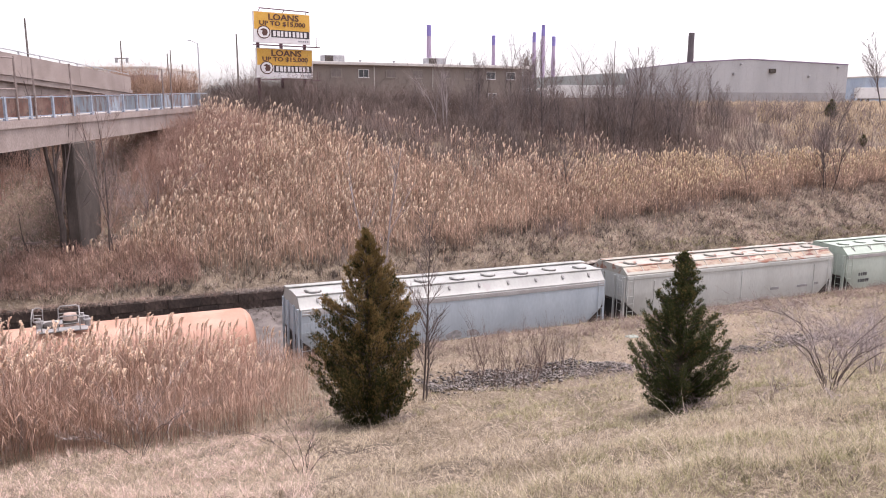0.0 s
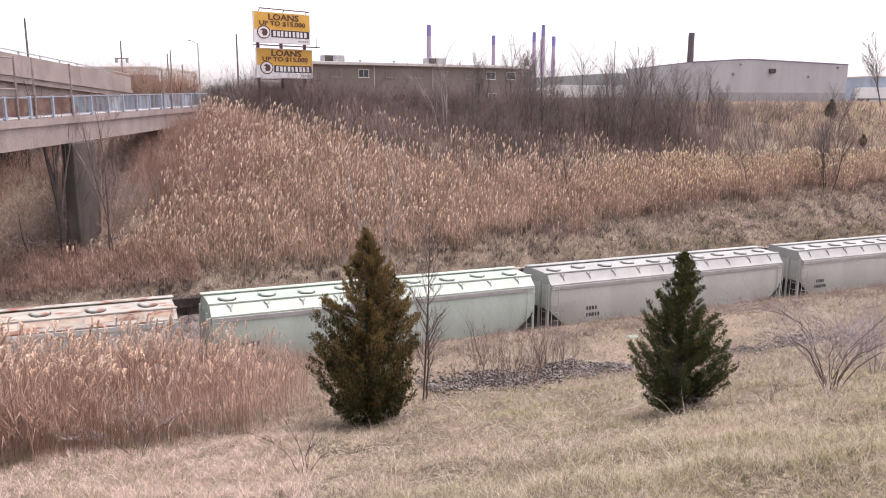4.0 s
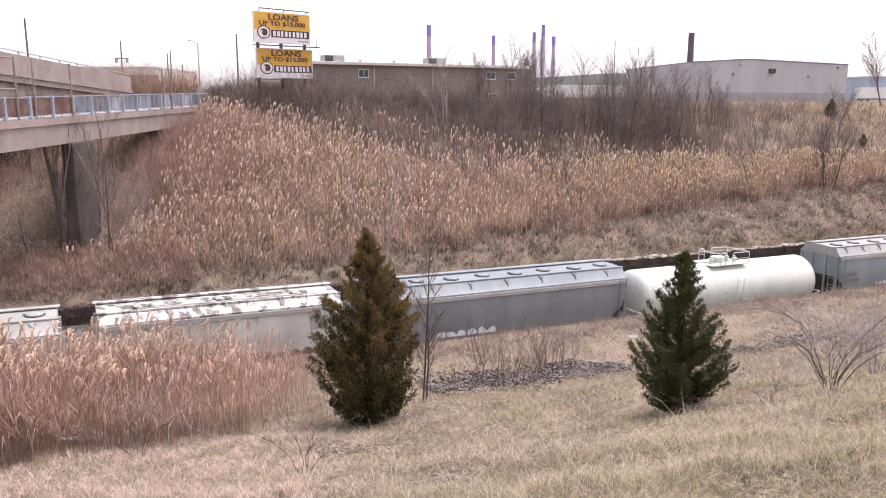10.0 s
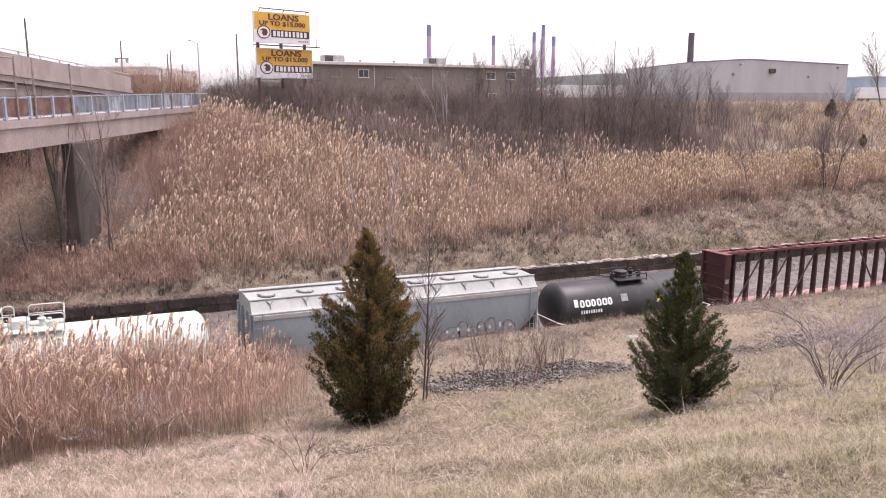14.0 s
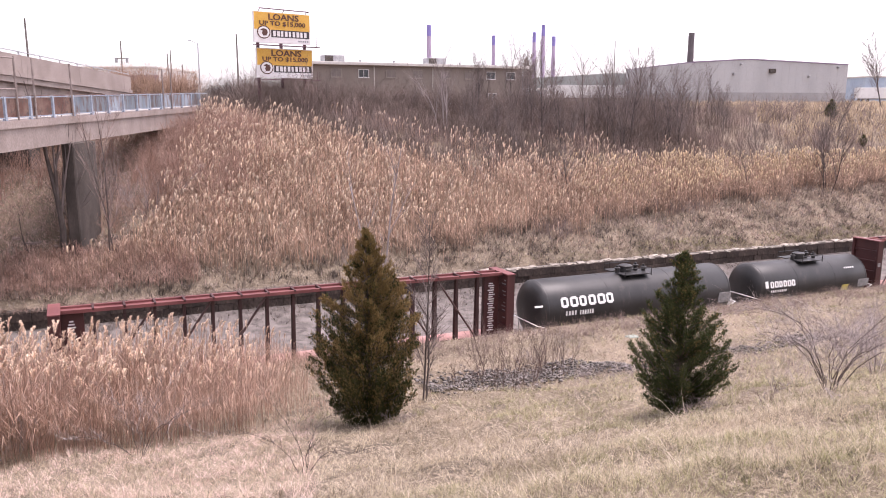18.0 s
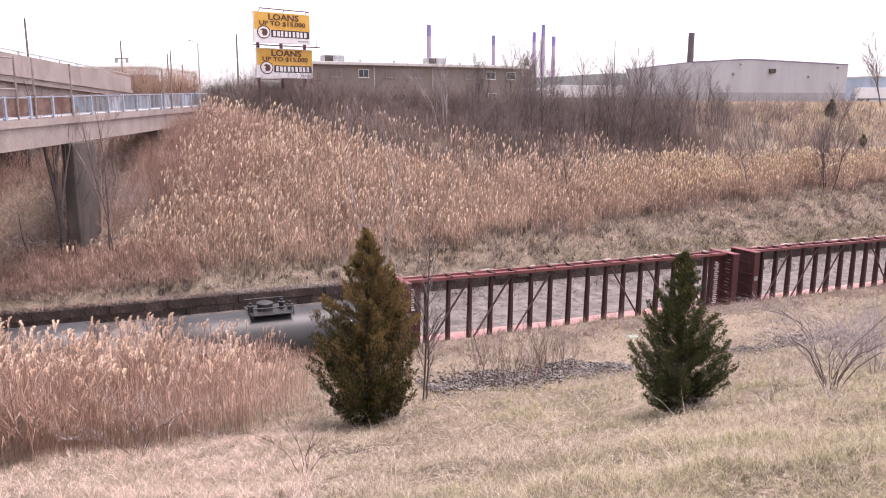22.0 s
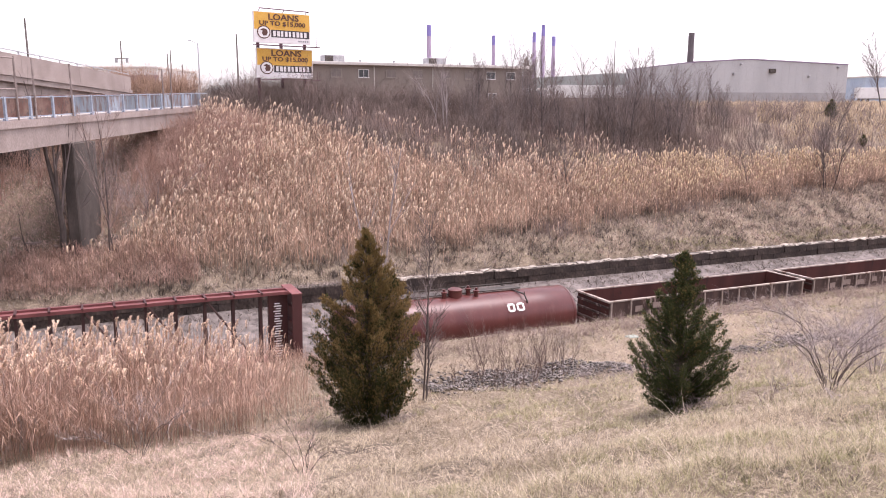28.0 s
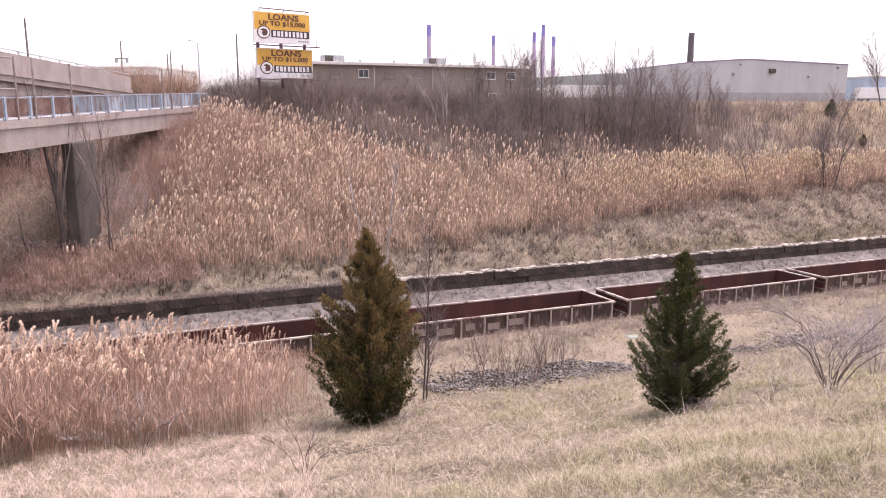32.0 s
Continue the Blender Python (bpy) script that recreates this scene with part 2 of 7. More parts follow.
def build_ground():
    xs = np.concatenate([[-4000, -1500, -600, -250, -140, -90, -60, -40], np.arange(-30, 110, 0.8), [112, 116, 122, 130, 142, 160, 200, 260, 400, 800, 1600, 4000]])
    ys = np.concatenate([[-4000, -1200, -400, -120, -50, -25], np.arange(-12, 0, 2.0), np.arange(0, 84, 0.6), np.arange(84, 150, 4.0), [160, 180, 220, 300, 450, 800, 1600, 4000]])
    X, Y = np.meshgrid(xs, ys)
    Z = ground(X, Y)
    nx, ny = len(xs), len(ys)
    V = np.stack([X, Y, Z], 2).reshape(-1, 3)
    i = (np.arange(ny - 1)[:, None] * nx + np.arange(nx - 1)[None]).ravel()
    F = np.stack([i, i + 1, i + nx + 1, i + nx], 1)
    me = bpy.data.meshes.new("ground")
    me.from_pydata(V.tolist(), [], F.tolist())
    me.polygons.foreach_set("use_smooth", np.ones(len(F), dtype=bool))
    me.materials.append(EARTH)
    tagged(new("ground", me), "dry straw-coloured earth banks of a railway cutting", "ground", kind="structure")


build_ground()


# ---- railway bed ----
def build_trackbed():
    s = Shape()
    s.prism([(31.2, -0.6), (33.3, -0.28), (33.9, -0.2), (36.2, -0.2), (37.0, -0.3), (44, -0.24), (46.3, -0.02), (48.3, 0.5), (48.3, -0.6)], "x", -150, 160)
    solid("trackbed", s, GRAVEL, "pale grey gravel track bed along the railway", "gravel", "structure", TRACK)
    for y in (34.28, 35.72):
        s = Shape()
        s.prism([(y - 0.075, -0.17), (y + 0.075, -0.17), (y + 0.03, -0.13), (y + 0.035, 0), (y - 0.035, 0), (y - 0.03, -0.13)], "x", -150, 160)
        solid("rail", s, RAIL_S, "rust-brown steel rail of the track", "rail", "structure", TRACK)
    s = Shape()
    s.box(-0.11, 0.11, -1.3, 1.3, -0.19, -0.171, 0.01)
    me = s.mesh("tie", TIE)
    ties = thing("railway_ties", "row of dark wooden ties under the rails", "ties", kind="structure", m=TRACK)
    for i in range(130):
        o = new("tie", me)
        o.parent = ties
        o.location = (-8 + i * 0.55, 35, 0.0)


build_trackbed()


# ---- retaining wall beyond the tracks ----
def build_wall():
    wall = thing("wall_retaining", "dark weathered block retaining wall along the track bed", "wall", kind="structure", m=TRACK)
    s = Shape()
    s.box(-150, 160, 48.455, 49.1, -0.6, 1.52)
    part("wall_core", s, MORTAR, wall)
    kinds = []
    r = random.Random(3)
    H = 0.54
    for L in (0.9, 1.35, 1.9):
        for q in range(6):
            s = Shape()
            d = [0.01 + 0.07 * r.random() for _ in range(4)]
            e = [r.uniform(0.003, 0.03) for _ in range(8)]
            s.loft([[(0.002, 48.5, 0.002), (L - 0.002, 48.5, 0.002), (L - 0.002, 48.5, H - 0.002), (0.002, 48.5, H - 0.002)],
                    [(0.004, 48.45 - d[0], 0.004), (L - 0.004, 48.45 - d[1], 0.004), (L - 0.004, 48.45 - d[2], H - 0.004), (0.004, 48.45 - d[3], H - 0.004)],
                    [(e[0], 48.43 - d[0], e[1]), (L - e[2], 48.43 - d[1], e[3]), (L - e[4], 48.43 - d[2], H - e[5]), (e[6], 48.43 - d[3], H - e[7])]])
            kinds.append((L, s.mesh("wall_stone", STONE, 0)))
    for row in range(3):
        x = -5.0 - 0.4 * row
        while x < 74:
            L, me = r.choice(kinds)
            o = new("wall_stone", me)
            o.parent = wall
            o.matrix_local = pose(x, r.uniform(-0.05, 0.05) - 0.05 * row, -0.11 + row * 0.545 - 0.02 * r.random(), 0, r.uniform(-1.0, 1.0), 0)
            x += L + r.uniform(0.0, 0.015)
    caps = []
    for q in range(6):
        s = Shape()
        L = 0.28 + 0.09 * q
        s.box(0, L, -0.22, 0.22, 0, 0.09 + 0.03 * (q % 3), 0.03)
        s.v = [(a + r.uniform(-.04, .04), b + r.uniform(-.06, .06), c + r.uniform(-.03, .03)) for a, b, c in s.v]
        caps.append((L, s.mesh("cap_stone", CAPSTONE, 0)))
    x = 16.5
    while x < 72:
        L, me = r.choice(caps)
        o = new("cap_stone", me)
        o.parent = wall
        o.matrix_local = pose(x, 48.52 + r.uniform(-0.16, 0.16), 1.52 - 0.03 * r.random(), r.uniform(-9, 9), r.uniform(-6, 6), r.uniform(-16, 16))
        x += L * 0.9 + r.uniform(0.0, 0.22) ** 1.3


build_wall()


# ---- rail cars; local x along the car, y across, z from the rail top ----
def paint(name, a, b, rust=None, at=0.66, rough=0.5, metal=0.0, streak=(1, 1, 0.35), scale=0.8):
    return mat(name, a, b, scale, rough, metal, bump=0.02, fine=9, stain=rust, stain_at=at, streak=streak, grainy=0.14)


HOP_BLUE = paint("pale_blue_grey_paint", (0.361, 0.415, 0.458), (0.427, 0.488, 0.530), (0.33, 0.325, 0.34), 0.68)
HOP_WHITE = paint("dull_white_paint", (0.431, 0.439, 0.415), (0.509, 0.522, 0.496), (0.42, 0.38, 0.35), 0.66)
HOP_GREEN = paint("pale_green_white_paint", (0.418, 0.478, 0.420), (0.485, 0.546, 0.485), (0.44, 0.43, 0.39), 0.68)
HOP_LIGHT = paint("light_grey_paint", (0.435, 0.441, 0.410), (0.503, 0.507, 0.469), (0.45, 0.43, 0.41), 0.69)
HOP_WORN = paint("worn_white_paint", (0.415, 0.409, 0.380), (0.553, 0.543, 0.503), (0.25, 0.22, 0.21), 0.60)
RECESS_BLACK = paint("recess_black", (0.014, 0.013, 0.012), (0.032, 0.028, 0.025), (0.06, 0.045, 0.036), 0.66, 0.9)
RUST_PANEL = mat("rust_eaten_panel", (0.36, 0.27, 0.20), (0.46, 0.40, 0.33), 1.5, 0.85, bump=0.1, fine=9, stain=(0.20, 0.075, 0.06), stain_at=0.57, streak=(0.35, 1, 1), grainy=0.3, objvar=0.22)
ROOF_GREEN = paint("pale_green_roof_paint", (0.351, 0.416, 0.348), (0.426, 0.499, 0.422), (0.44, 0.43, 0.39), 0.66)
HOP_DARK = paint("slate_grey_paint", (0.166, 0.181, 0.190), (0.210, 0.222, 0.229), (0.24, 0.235, 0.235), 0.68)
ROOF_MID = paint("dull_grey_roof_paint", (0.289, 0.298, 0.285), (0.361, 0.369, 0.348), (0.26, 0.25, 0.245), 0.6)
HOP_GREY = paint("mid_grey_paint", (0.218, 0.250, 0.268), (0.266, 0.299, 0.312), (0.33, 0.32, 0.32), 0.67)
ROOF_RUST = paint("rusted_white_roof", (0.338, 0.326, 0.285), (0.397, 0.391, 0.341), (0.25, 0.115, 0.075), 0.57, 0.75, scale=1.3, streak=(0.4, 1, 1))
ROOF_PALE = paint("pale_roof_paint", (0.314, 0.319, 0.301), (0.391, 0.397, 0.374), (0.33, 0.31, 0.295), 0.62)
ROOF_DIRT = paint("dirty_roof_paint", (0.395, 0.389, 0.366), (0.593, 0.594, 0.553), (0.10, 0.09, 0.085), 0.52, scale=1.3)
TANK_ORANGE = paint("faded_orange_paint", (0.44, 0.225, 0.155), (0.53, 0.33, 0.245), (0.37, 0.25, 0.19), 0.66, 0.55)
DRUM_TAN = paint("dusty_tan_paint", (0.34, 0.25, 0.21), (0.43, 0.33, 0.28), (0.2, 0.15, 0.13), 0.62, 0.7)
TANK_WHITE = paint("white_tank_paint", (0.520, 0.548, 0.500), (0.586, 0.622, 0.572), (0.48, 0.42, 0.38), 0.66, 0.42)
TANK_BLACK = paint("black_tank_paint", (0.020, 0.019, 0.019), (0.032, 0.030, 0.030), (0.055, 0.048, 0.044), 0.64, 0.45)
TANK_RED = paint("oxide_red_paint", (0.074, 0.017, 0.016), (0.109, 0.028, 0.024), (0.12, 0.05, 0.04), 0.64, 0.36)
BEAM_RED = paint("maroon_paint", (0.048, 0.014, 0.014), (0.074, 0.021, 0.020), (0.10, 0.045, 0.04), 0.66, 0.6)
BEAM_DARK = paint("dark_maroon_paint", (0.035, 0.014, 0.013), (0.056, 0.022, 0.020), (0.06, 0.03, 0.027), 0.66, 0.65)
BEAM_BRACE = paint("greyish_maroon_paint", (0.055, 0.028, 0.026), (0.095, 0.055, 0.05), (0.07, 0.035, 0.03), 0.66, 0.65)
# top chord and caps: lighter red than the bulkheads and posts
BEAM_TOP = paint("light_red_paint", (0.136, 0.038, 0.038), (0.188, 0.060, 0.058), (0.15, 0.07, 0.064), 0.66, 0.6)
DECK_PINK = paint("faded_pink_deck", (0.42, 0.22, 0.20), (0.50, 0.29, 0.26), (0.32, 0.17, 0.15), 0.64, 0.8)
GOND_OUT = paint("rust_worn_brown", (0.035, 0.019, 0.016), (0.085, 0.050, 0.041), (0.27, 0.20, 0.175), 0.60, 0.85, scale=1.6)
GOND_PALE = paint("chalky_worn_patch", (0.24, 0.18, 0.155), (0.33, 0.265, 0.235), (0.16, 0.11, 0.09), 0.55, 0.9, scale=2.5)
GOND_IN = paint("dark_rust", (0.052, 0.015, 0.012), (0.086, 0.026, 0.020), (0.035, 0.017, 0.015), 0.6, 0.95)
GOND_RIM = paint("worn_tan_rim", (0.30, 0.25, 0.215), (0.46, 0.39, 0.34), (0.14, 0.08, 0.06), 0.56, 0.85)
WHITE_MARK = mat("white_marking", (0.74, 0.73, 0.71), (0.80, 0.79, 0.77), 2, 0.6, bump=0)
DARK_MARK = mat("dark_marking", (0.05, 0.05, 0.055), (0.08, 0.08, 0.085), 2, 0.6, bump=0)
YELLOW_MARK = mat("yellow_placard", (0.50, 0.44, 0.09), (0.60, 0.53, 0.13), 2, 0.6, bump=0)
GREY_MARK = mat("grey_placard", (0.20, 0.20, 0.20), (0.34, 0.33, 0.33), 5, 0.6, bump=0)
GRAF = mat("graffiti_white", (0.55, 0.55, 0.56), (0.68, 0.68, 0.68), 3, 0.6, bump=0)
GRAF_DK = mat("graffiti_dark", (0.10, 0.10, 0.11), (0.22, 0.21, 0.21), 3, 0.6, bump=0)
GRAF_BROWN = mat("graffiti_brown", (0.075, 0.045, 0.042), (0.13, 0.08, 0.075), 3, 0.6, bump=0)
BRACKET = mat("grey_bracket", (0.24, 0.235, 0.23), (0.32, 0.31, 0.305), 2, 0.7, bump=0)
HVAC_GREY = mat("dull_bracket_grey", (0.16, 0.155, 0.15), (0.22, 0.21, 0.20), 2, 0.7, bump=0)
STRIPE = mat("dull_grey_band", (0.33, 0.32, 0.31), (0.39, 0.38, 0.37), 1.5, 0.7, bump=0)


def wheel_mesh():
    s = Shape()
    s.lathe([(0.06, -0.07), (0.30, -0.05), (0.36, -0.07), (0.46, -0.07), (0.43, 0.06), (0.36, 0.06), (0.30, 0.03), (0.06, 0.07)], 20, pose(0, 0, 0, 90, 0, 0))
    return s.mesh("wheel", STEEL_D)


def frame_mesh(side):
    s = Shape()
    y0, y1 = (1.02, 1.16) if side > 0 else (-1.16, -1.02)
    s.prism([(-1.15, 0.42), (-0.9, 0.34), (-0.55, 0.22), (0.55, 0.22), (0.9, 0.34), (1.15, 0.42), (1.15, 0.62), (0.5, 0.80), (-0.5, 0.80), (-1.15, 0.62)], "y", y0, y1)
    for x in (-0.87, 0.87):
        s.box(x - 0.14, x + 0.14, y0 - 0.03, y1 + 0.03, 0.34, 0.60, 0.03)
    for x in (-0.16, 0, 0.16):
        s.lathe([(0.07, 0.28), (0.07, 0.62)], 8, pose(x, (y0 + y1) / 2 + 0.06 * side, 0))
    return s.mesh("side_frame", STEEL_D)


WHEEL, FRAME_N, FRAME_F = wheel_mesh(), frame_mesh(-1), frame_mesh(1)
_s = Shape()
_s.box(-0.25, 0.25, -1.15, 1.15, 0.45, 0.75, 0.05)
BOLSTER = _s.mesh("bolster", STEEL_D)
_s = Shape()
_s.box(-0.45, 0.1, -0.14, 0.14, 0.72, 1.0, 0.04).box(0.1, 0.42, -0.2, 0.2, 0.70, 1.04, 0.07)
COUPLER = _s.mesh("coupler", STEEL_D)
_s = Shape()
_s.tube([(0, -0.82, 0.46), (0, 0.82, 0.46)], 0.075, 8)
AXLE = _s.mesh("axle", STEEL_D)


def running_gear(car, L, inset=1.75, couple=0.2):
    """Two four-wheel trucks and a coupler at each end."""
    for e in (-1, 1):
        x = e * (L / 2 - inset)
        truck = part("truck", BOLSTER, None, car, m=pose(x, 0, 0))
        part("side_frame", FRAME_N, None, truck)
        part("side_frame", FRAME_F, None, truck)
        for dx in (-0.87, 0.87):
            part("axle", AXLE, None, truck, m=pose(dx, 0, 0))
            for y in (-0.75, 0.75):
                part("wheel", WHEEL, None, truck, m=pose(dx, y, 0.46, 0, 0, 0 if y > 0 else 180))
        part("coupler", COUPLER, None, car, m=pose(e * (L / 2 + couple), 0, 0, 0, 0, 0 if e > 0 else 180))


def ladder(x, y, z0, z1, w=0.42, along="x", n=7):
    s = Shape()
    def q(u, z):
        return (x + u, y, z) if along == "x" else (x, y + u, z)
    for u in (-w / 2, w / 2):
        s.tube([q(u, z0), q(u, z1)], 0.020, 5)
    for i in range(n):
        z = z0 + (z1 - z0) * (i + 0.5) / n
        s.tube([q(-w / 2, z), q(w / 2, z)], 0.014, 5)
    return s


def on_side(y, z, tank=None):
    """Place and tilt of a mark: on a flat side at y, or on a round shell of radius and height tank."""
    if not tank:
        return y, 0.0
    R, zc = tank
    d = max(-0.95, min(0.95, (z - zc) / R))
    return -R * math.sqrt(1 - d * d) - 0.006, -math.degrees(math.asin(d))


def marks(car, rows, y, material, name="marking", tank=None):
    """Plain bars in place of lettering on the near side: (x, z, width, height)."""
    for x, z, w, h in rows:
        s = Shape()
        yy, tilt = on_side(y, z, tank)
        s.box(-w / 2, w / 2, -0.008, 0.02, -h / 2, h / 2)
        part(name, s, material, car, smooth=0, m=pose(x, yy, z, tilt))


def blobs(car, rows, y, material, outline=None):
    """Bubble-letter graffiti: uneven rounded shapes (x, z, half width, half height, lowest share that is cut off), with an outline under each."""
    for k, (x, z, w, h, cut) in enumerate(rows):
        for mt, g, d in ((outline, 1.22, 0.0), (material, 1.0, 0.006)):
            if mt is None:
                continue
            s = Shape()
            s.prism([(x + g * w * (1 + 0.16 * math.sin(3 * t + 2.1 * k)) * math.cos(t + 0.25 * math.sin(k * 1.7)), z + max(g * h * (1 + 0.18 * math.sin(2 * t + 1.3 * k)) * math.sin(t), -g * h * cut)) for t in (6.2832 * j / 18 for j in range(18))], "y", y - 0.008 - d, y + 0.02)
            part("graffiti", s, mt, car, smooth=0)


def hopper(label, L, side, roof, hatches, rust_band=False, W=1.56, style="round", brackets=9, eave=4.12, tabs=False):
    car = thing("hopper_car", label, "hopper car", "cars of the freight train")
    a = L / 2

    def ring(x, zl, sq=1.0, w=W):
        pts = [(-w * 0.93, zl), (-w, zl + 0.25), (-w, 3.2), (-w * 0.985, 3.75), (-w * 0.955, eave), (w * 0.955, eave), (w * 0.985, 3.75), (w, 3.2), (w, zl + 0.25), (w * 0.93, zl)]
        return [(x, p, z) for p, z in pts]
    s = Shape()
    s.loft([ring(-a + 0.12, 2.75, w=W * 0.97), ring(-a + 0.3, 2.5), ring(-a + 2.1, 1.02), ring(-a + 2.3, 0.95), ring(a - 2.3, 0.95), ring(a - 2.1, 1.02), ring(a - 0.3, 2.5), ring(a - 0.12, 2.75, w=W * 0.97)])
    part("body", s, side, car)
    # roof: sloping fascia up to a flat top with curbs and hatches
    s = Shape()
    lip = eave + 0.08
    prof = [(-W * 0.985, eave - 0.09), (-W * 0.985, eave - 0.02), (-1.40, lip), (-1.12, 4.58), (-1.02, 4.62), (0.0, 4.66), (1.02, 4.62), (1.12, 4.58), (1.40, lip), (W * 0.985, eave - 0.02), (W * 0.985, eave - 0.09)]
    s.prism(prof, "x", -a + 0.1, a - 0.1)
    part("roof", s, roof, car)
    # flat grey band just below the eave; rusted cars keep the side paint
    s = Shape()
    s.box(-a + 0.14, a - 0.14, -W - 0.015, -W + 0.04, eave - 0.32, eave - 0.10, 0.015)
    part("eave_band", s, STRIPE if not rust_band else side, car)
    for y in (-1.06, 1.06):
        s = Shape()
        s.box(-a + 0.05, a - 0.05, y - 0.07, y + 0.07, 4.60, 4.67, 0.01)
        part("roof_curb", s, roof, car)
    s = Shape()
    s.box(-a, a, 0.52, 0.92, 4.70, 4.74, 0.01)
    part("running_board", s, roof, car)
    if not brackets or side is HOP_WORN:            # ribbed fascia panels in place of brackets
        m_ = int(L / 1.15)
        for i in range(m_):
            x0, x1 = -a + 0.2 + (L - 0.4) * i / m_, -a + 0.2 + (L - 0.4) * (i + 1) / m_
            s = Shape()
            s.prism([(-1.408, lip + 0.005), (-1.398, lip + 0.015), (-1.128, 4.587), (-1.112, 4.577)], "x", x0 + 0.04, x1 - 0.04)
            part("roof_panel", s, RUST_PANEL if rust_band else roof, car)
            s = Shape()
            s.prism([(-1.43, lip), (-1.15, 4.605), (-1.11, 4.58), (-1.39, lip - 0.01)], "x", x1 - 0.035, x1 + 0.035)
            part("roof_rib", s, roof, car)
    rise = 4.58 - lip
    g = math.hypot(0.28, rise) / 0.47               # brackets lie on the sloping fascia
    br = Shape()
    if tabs:
        br.box(-0.06, 0.06, -0.05, 0.0, -0.32 * g, -0.12 * g, 0.01)
    else:
        br.prism([(p, q * g) for p, q in ((-0.15, -0.04), (-0.11, -0.04), (0.0, -0.19), (0.11, -0.04), (0.15, -0.04), (0.022, -0.225), (0.02, -0.42), (-0.02, -0.42), (-0.022, -0.225))], "y", -0.04, 0.0)
    brm = br.mesh("bracket", HVAC_GREY if side in (HOP_DARK, HOP_GREY) else BRACKET)
    for i in range(brackets):
        for y_, turn_ in ((-1.135, 0), (1.135, 180)):
            part("bracket", brm, None, car, m=pose(-a + (i + 0.6) * L / (brackets + 0.2), y_, 4.59, 0, 0, turn_) @ pose(0, 0, 0, -math.degrees(math.atan2(0.28, rise))))
    h = Shape()
    if style == "round":
        h.lathe([(0.34, 0), (0.34, 0.06), (0.30, 0.10), (0.20, 0.115), (0.0, 0.12)], 18)
        h.box(-0.44, -0.30, -0.05, 0.05, 0.02, 0.13, 0.02)
    else:
        h.box(-0.75, 0.75, -0.30, 0.30, 0, 0.14, 0.05)
    hm = h.mesh("hatch", roof)
    # dark ring round each hatch paints in the shadow at its foot
    rim = Shape()
    rim.lathe([(0.40, 0), (0.40, 0.042), (0.35, 0.042), (0.35, 0)], 18) if style == "round" else rim.box(-0.82, 0.82, -0.37, 0.37, 0, 0.05)
    rimm = rim.mesh("hatch_rim", STEEL_D)
    for i in range(hatches):
        x = -a + (i + 0.55) * L / (hatches + 0.1)
        o = part("hatch", hm, None, car, m=pose(x, -0.42 + 0.16 * (i % 2), 4.65))
        part("hatch_rim", rimm, None, o, m=pose(0, 0, -0.025))
    # end framing
    for e in (-1, 1):
        x = e * (a - 0.06)
        s = Shape()
        for y in (-1.38, -0.5, 0.5, 1.38):
            s.box(x - 0.05, x + 0.05, y - 0.06, y + 0.06, 1.05, 4.1, 0.01)
        s.box(x - 0.06, x + 0.06, -1.5, 1.5, 0.95, 1.18, 0.02)
        part("end_frame", s, side, car)
        s = Shape()
        s.prism([(-a + 0.12, 2.7), (-a + 0.12, 2.6), (-a + 1.95, 1.05), (-a + 1.95, 1.18)] if e < 0 else [(a - 0.12, 2.7), (a - 0.12, 2.6), (a - 1.95, 1.05), (a - 1.95, 1.18)], "y", -1.45, 1.45)
        part("slope_sheet", s, STEEL_D, car, "dark slope sheet")
        # added black wedge: stands for the shade in the open end recess
        s = Shape()
        s.prism([(e * (a - 0.16), 2.68), (e * (a - 0.16), 1.1), (e * (a - 2.05), 1.1)], "y", -1.36, 1.36)
        part("end_shroud", s, RECESS_BLACK, car, "black wedge added for the shade under the slope sheet")
        part("ladder", ladder(e * (a - 0.35), -W - 0.05, 1.1, 4.1), side, car)
        part("ladder", ladder(x + e * 0.08, -1.1, 1.1, 4.1, along="y"), side, car)
    for y in (-W - 0.03, W - 0.03):
        s = Shape()
        s.box(-a + 0.1, a - 0.1, y, y + 0.06, 0.92, 1.12, 0.01)
        part("side_sill", s, side, car)
    n = 3 if L > 13 else 2
    for i in range(n):
        x = (i - (n - 1) / 2) * (L - 4.6) / n
        w = (L - 5.0) / n / 2
        s = Shape()
        s.loft([[(x - w, -1.3, 0.96), (x + w, -1.3, 0.96), (x + w, 1.3, 0.96), (x - w, 1.3, 0.96)], [(x - 0.5, -0.45, 0.32), (x + 0.5, -0.45, 0.32), (x + 0.5, 0.45, 0.32), (x - 0.5, 0.45, 0.32)]])
        part("outlet_hopper", s, side, car)
    running_gear(car, L)
    return car


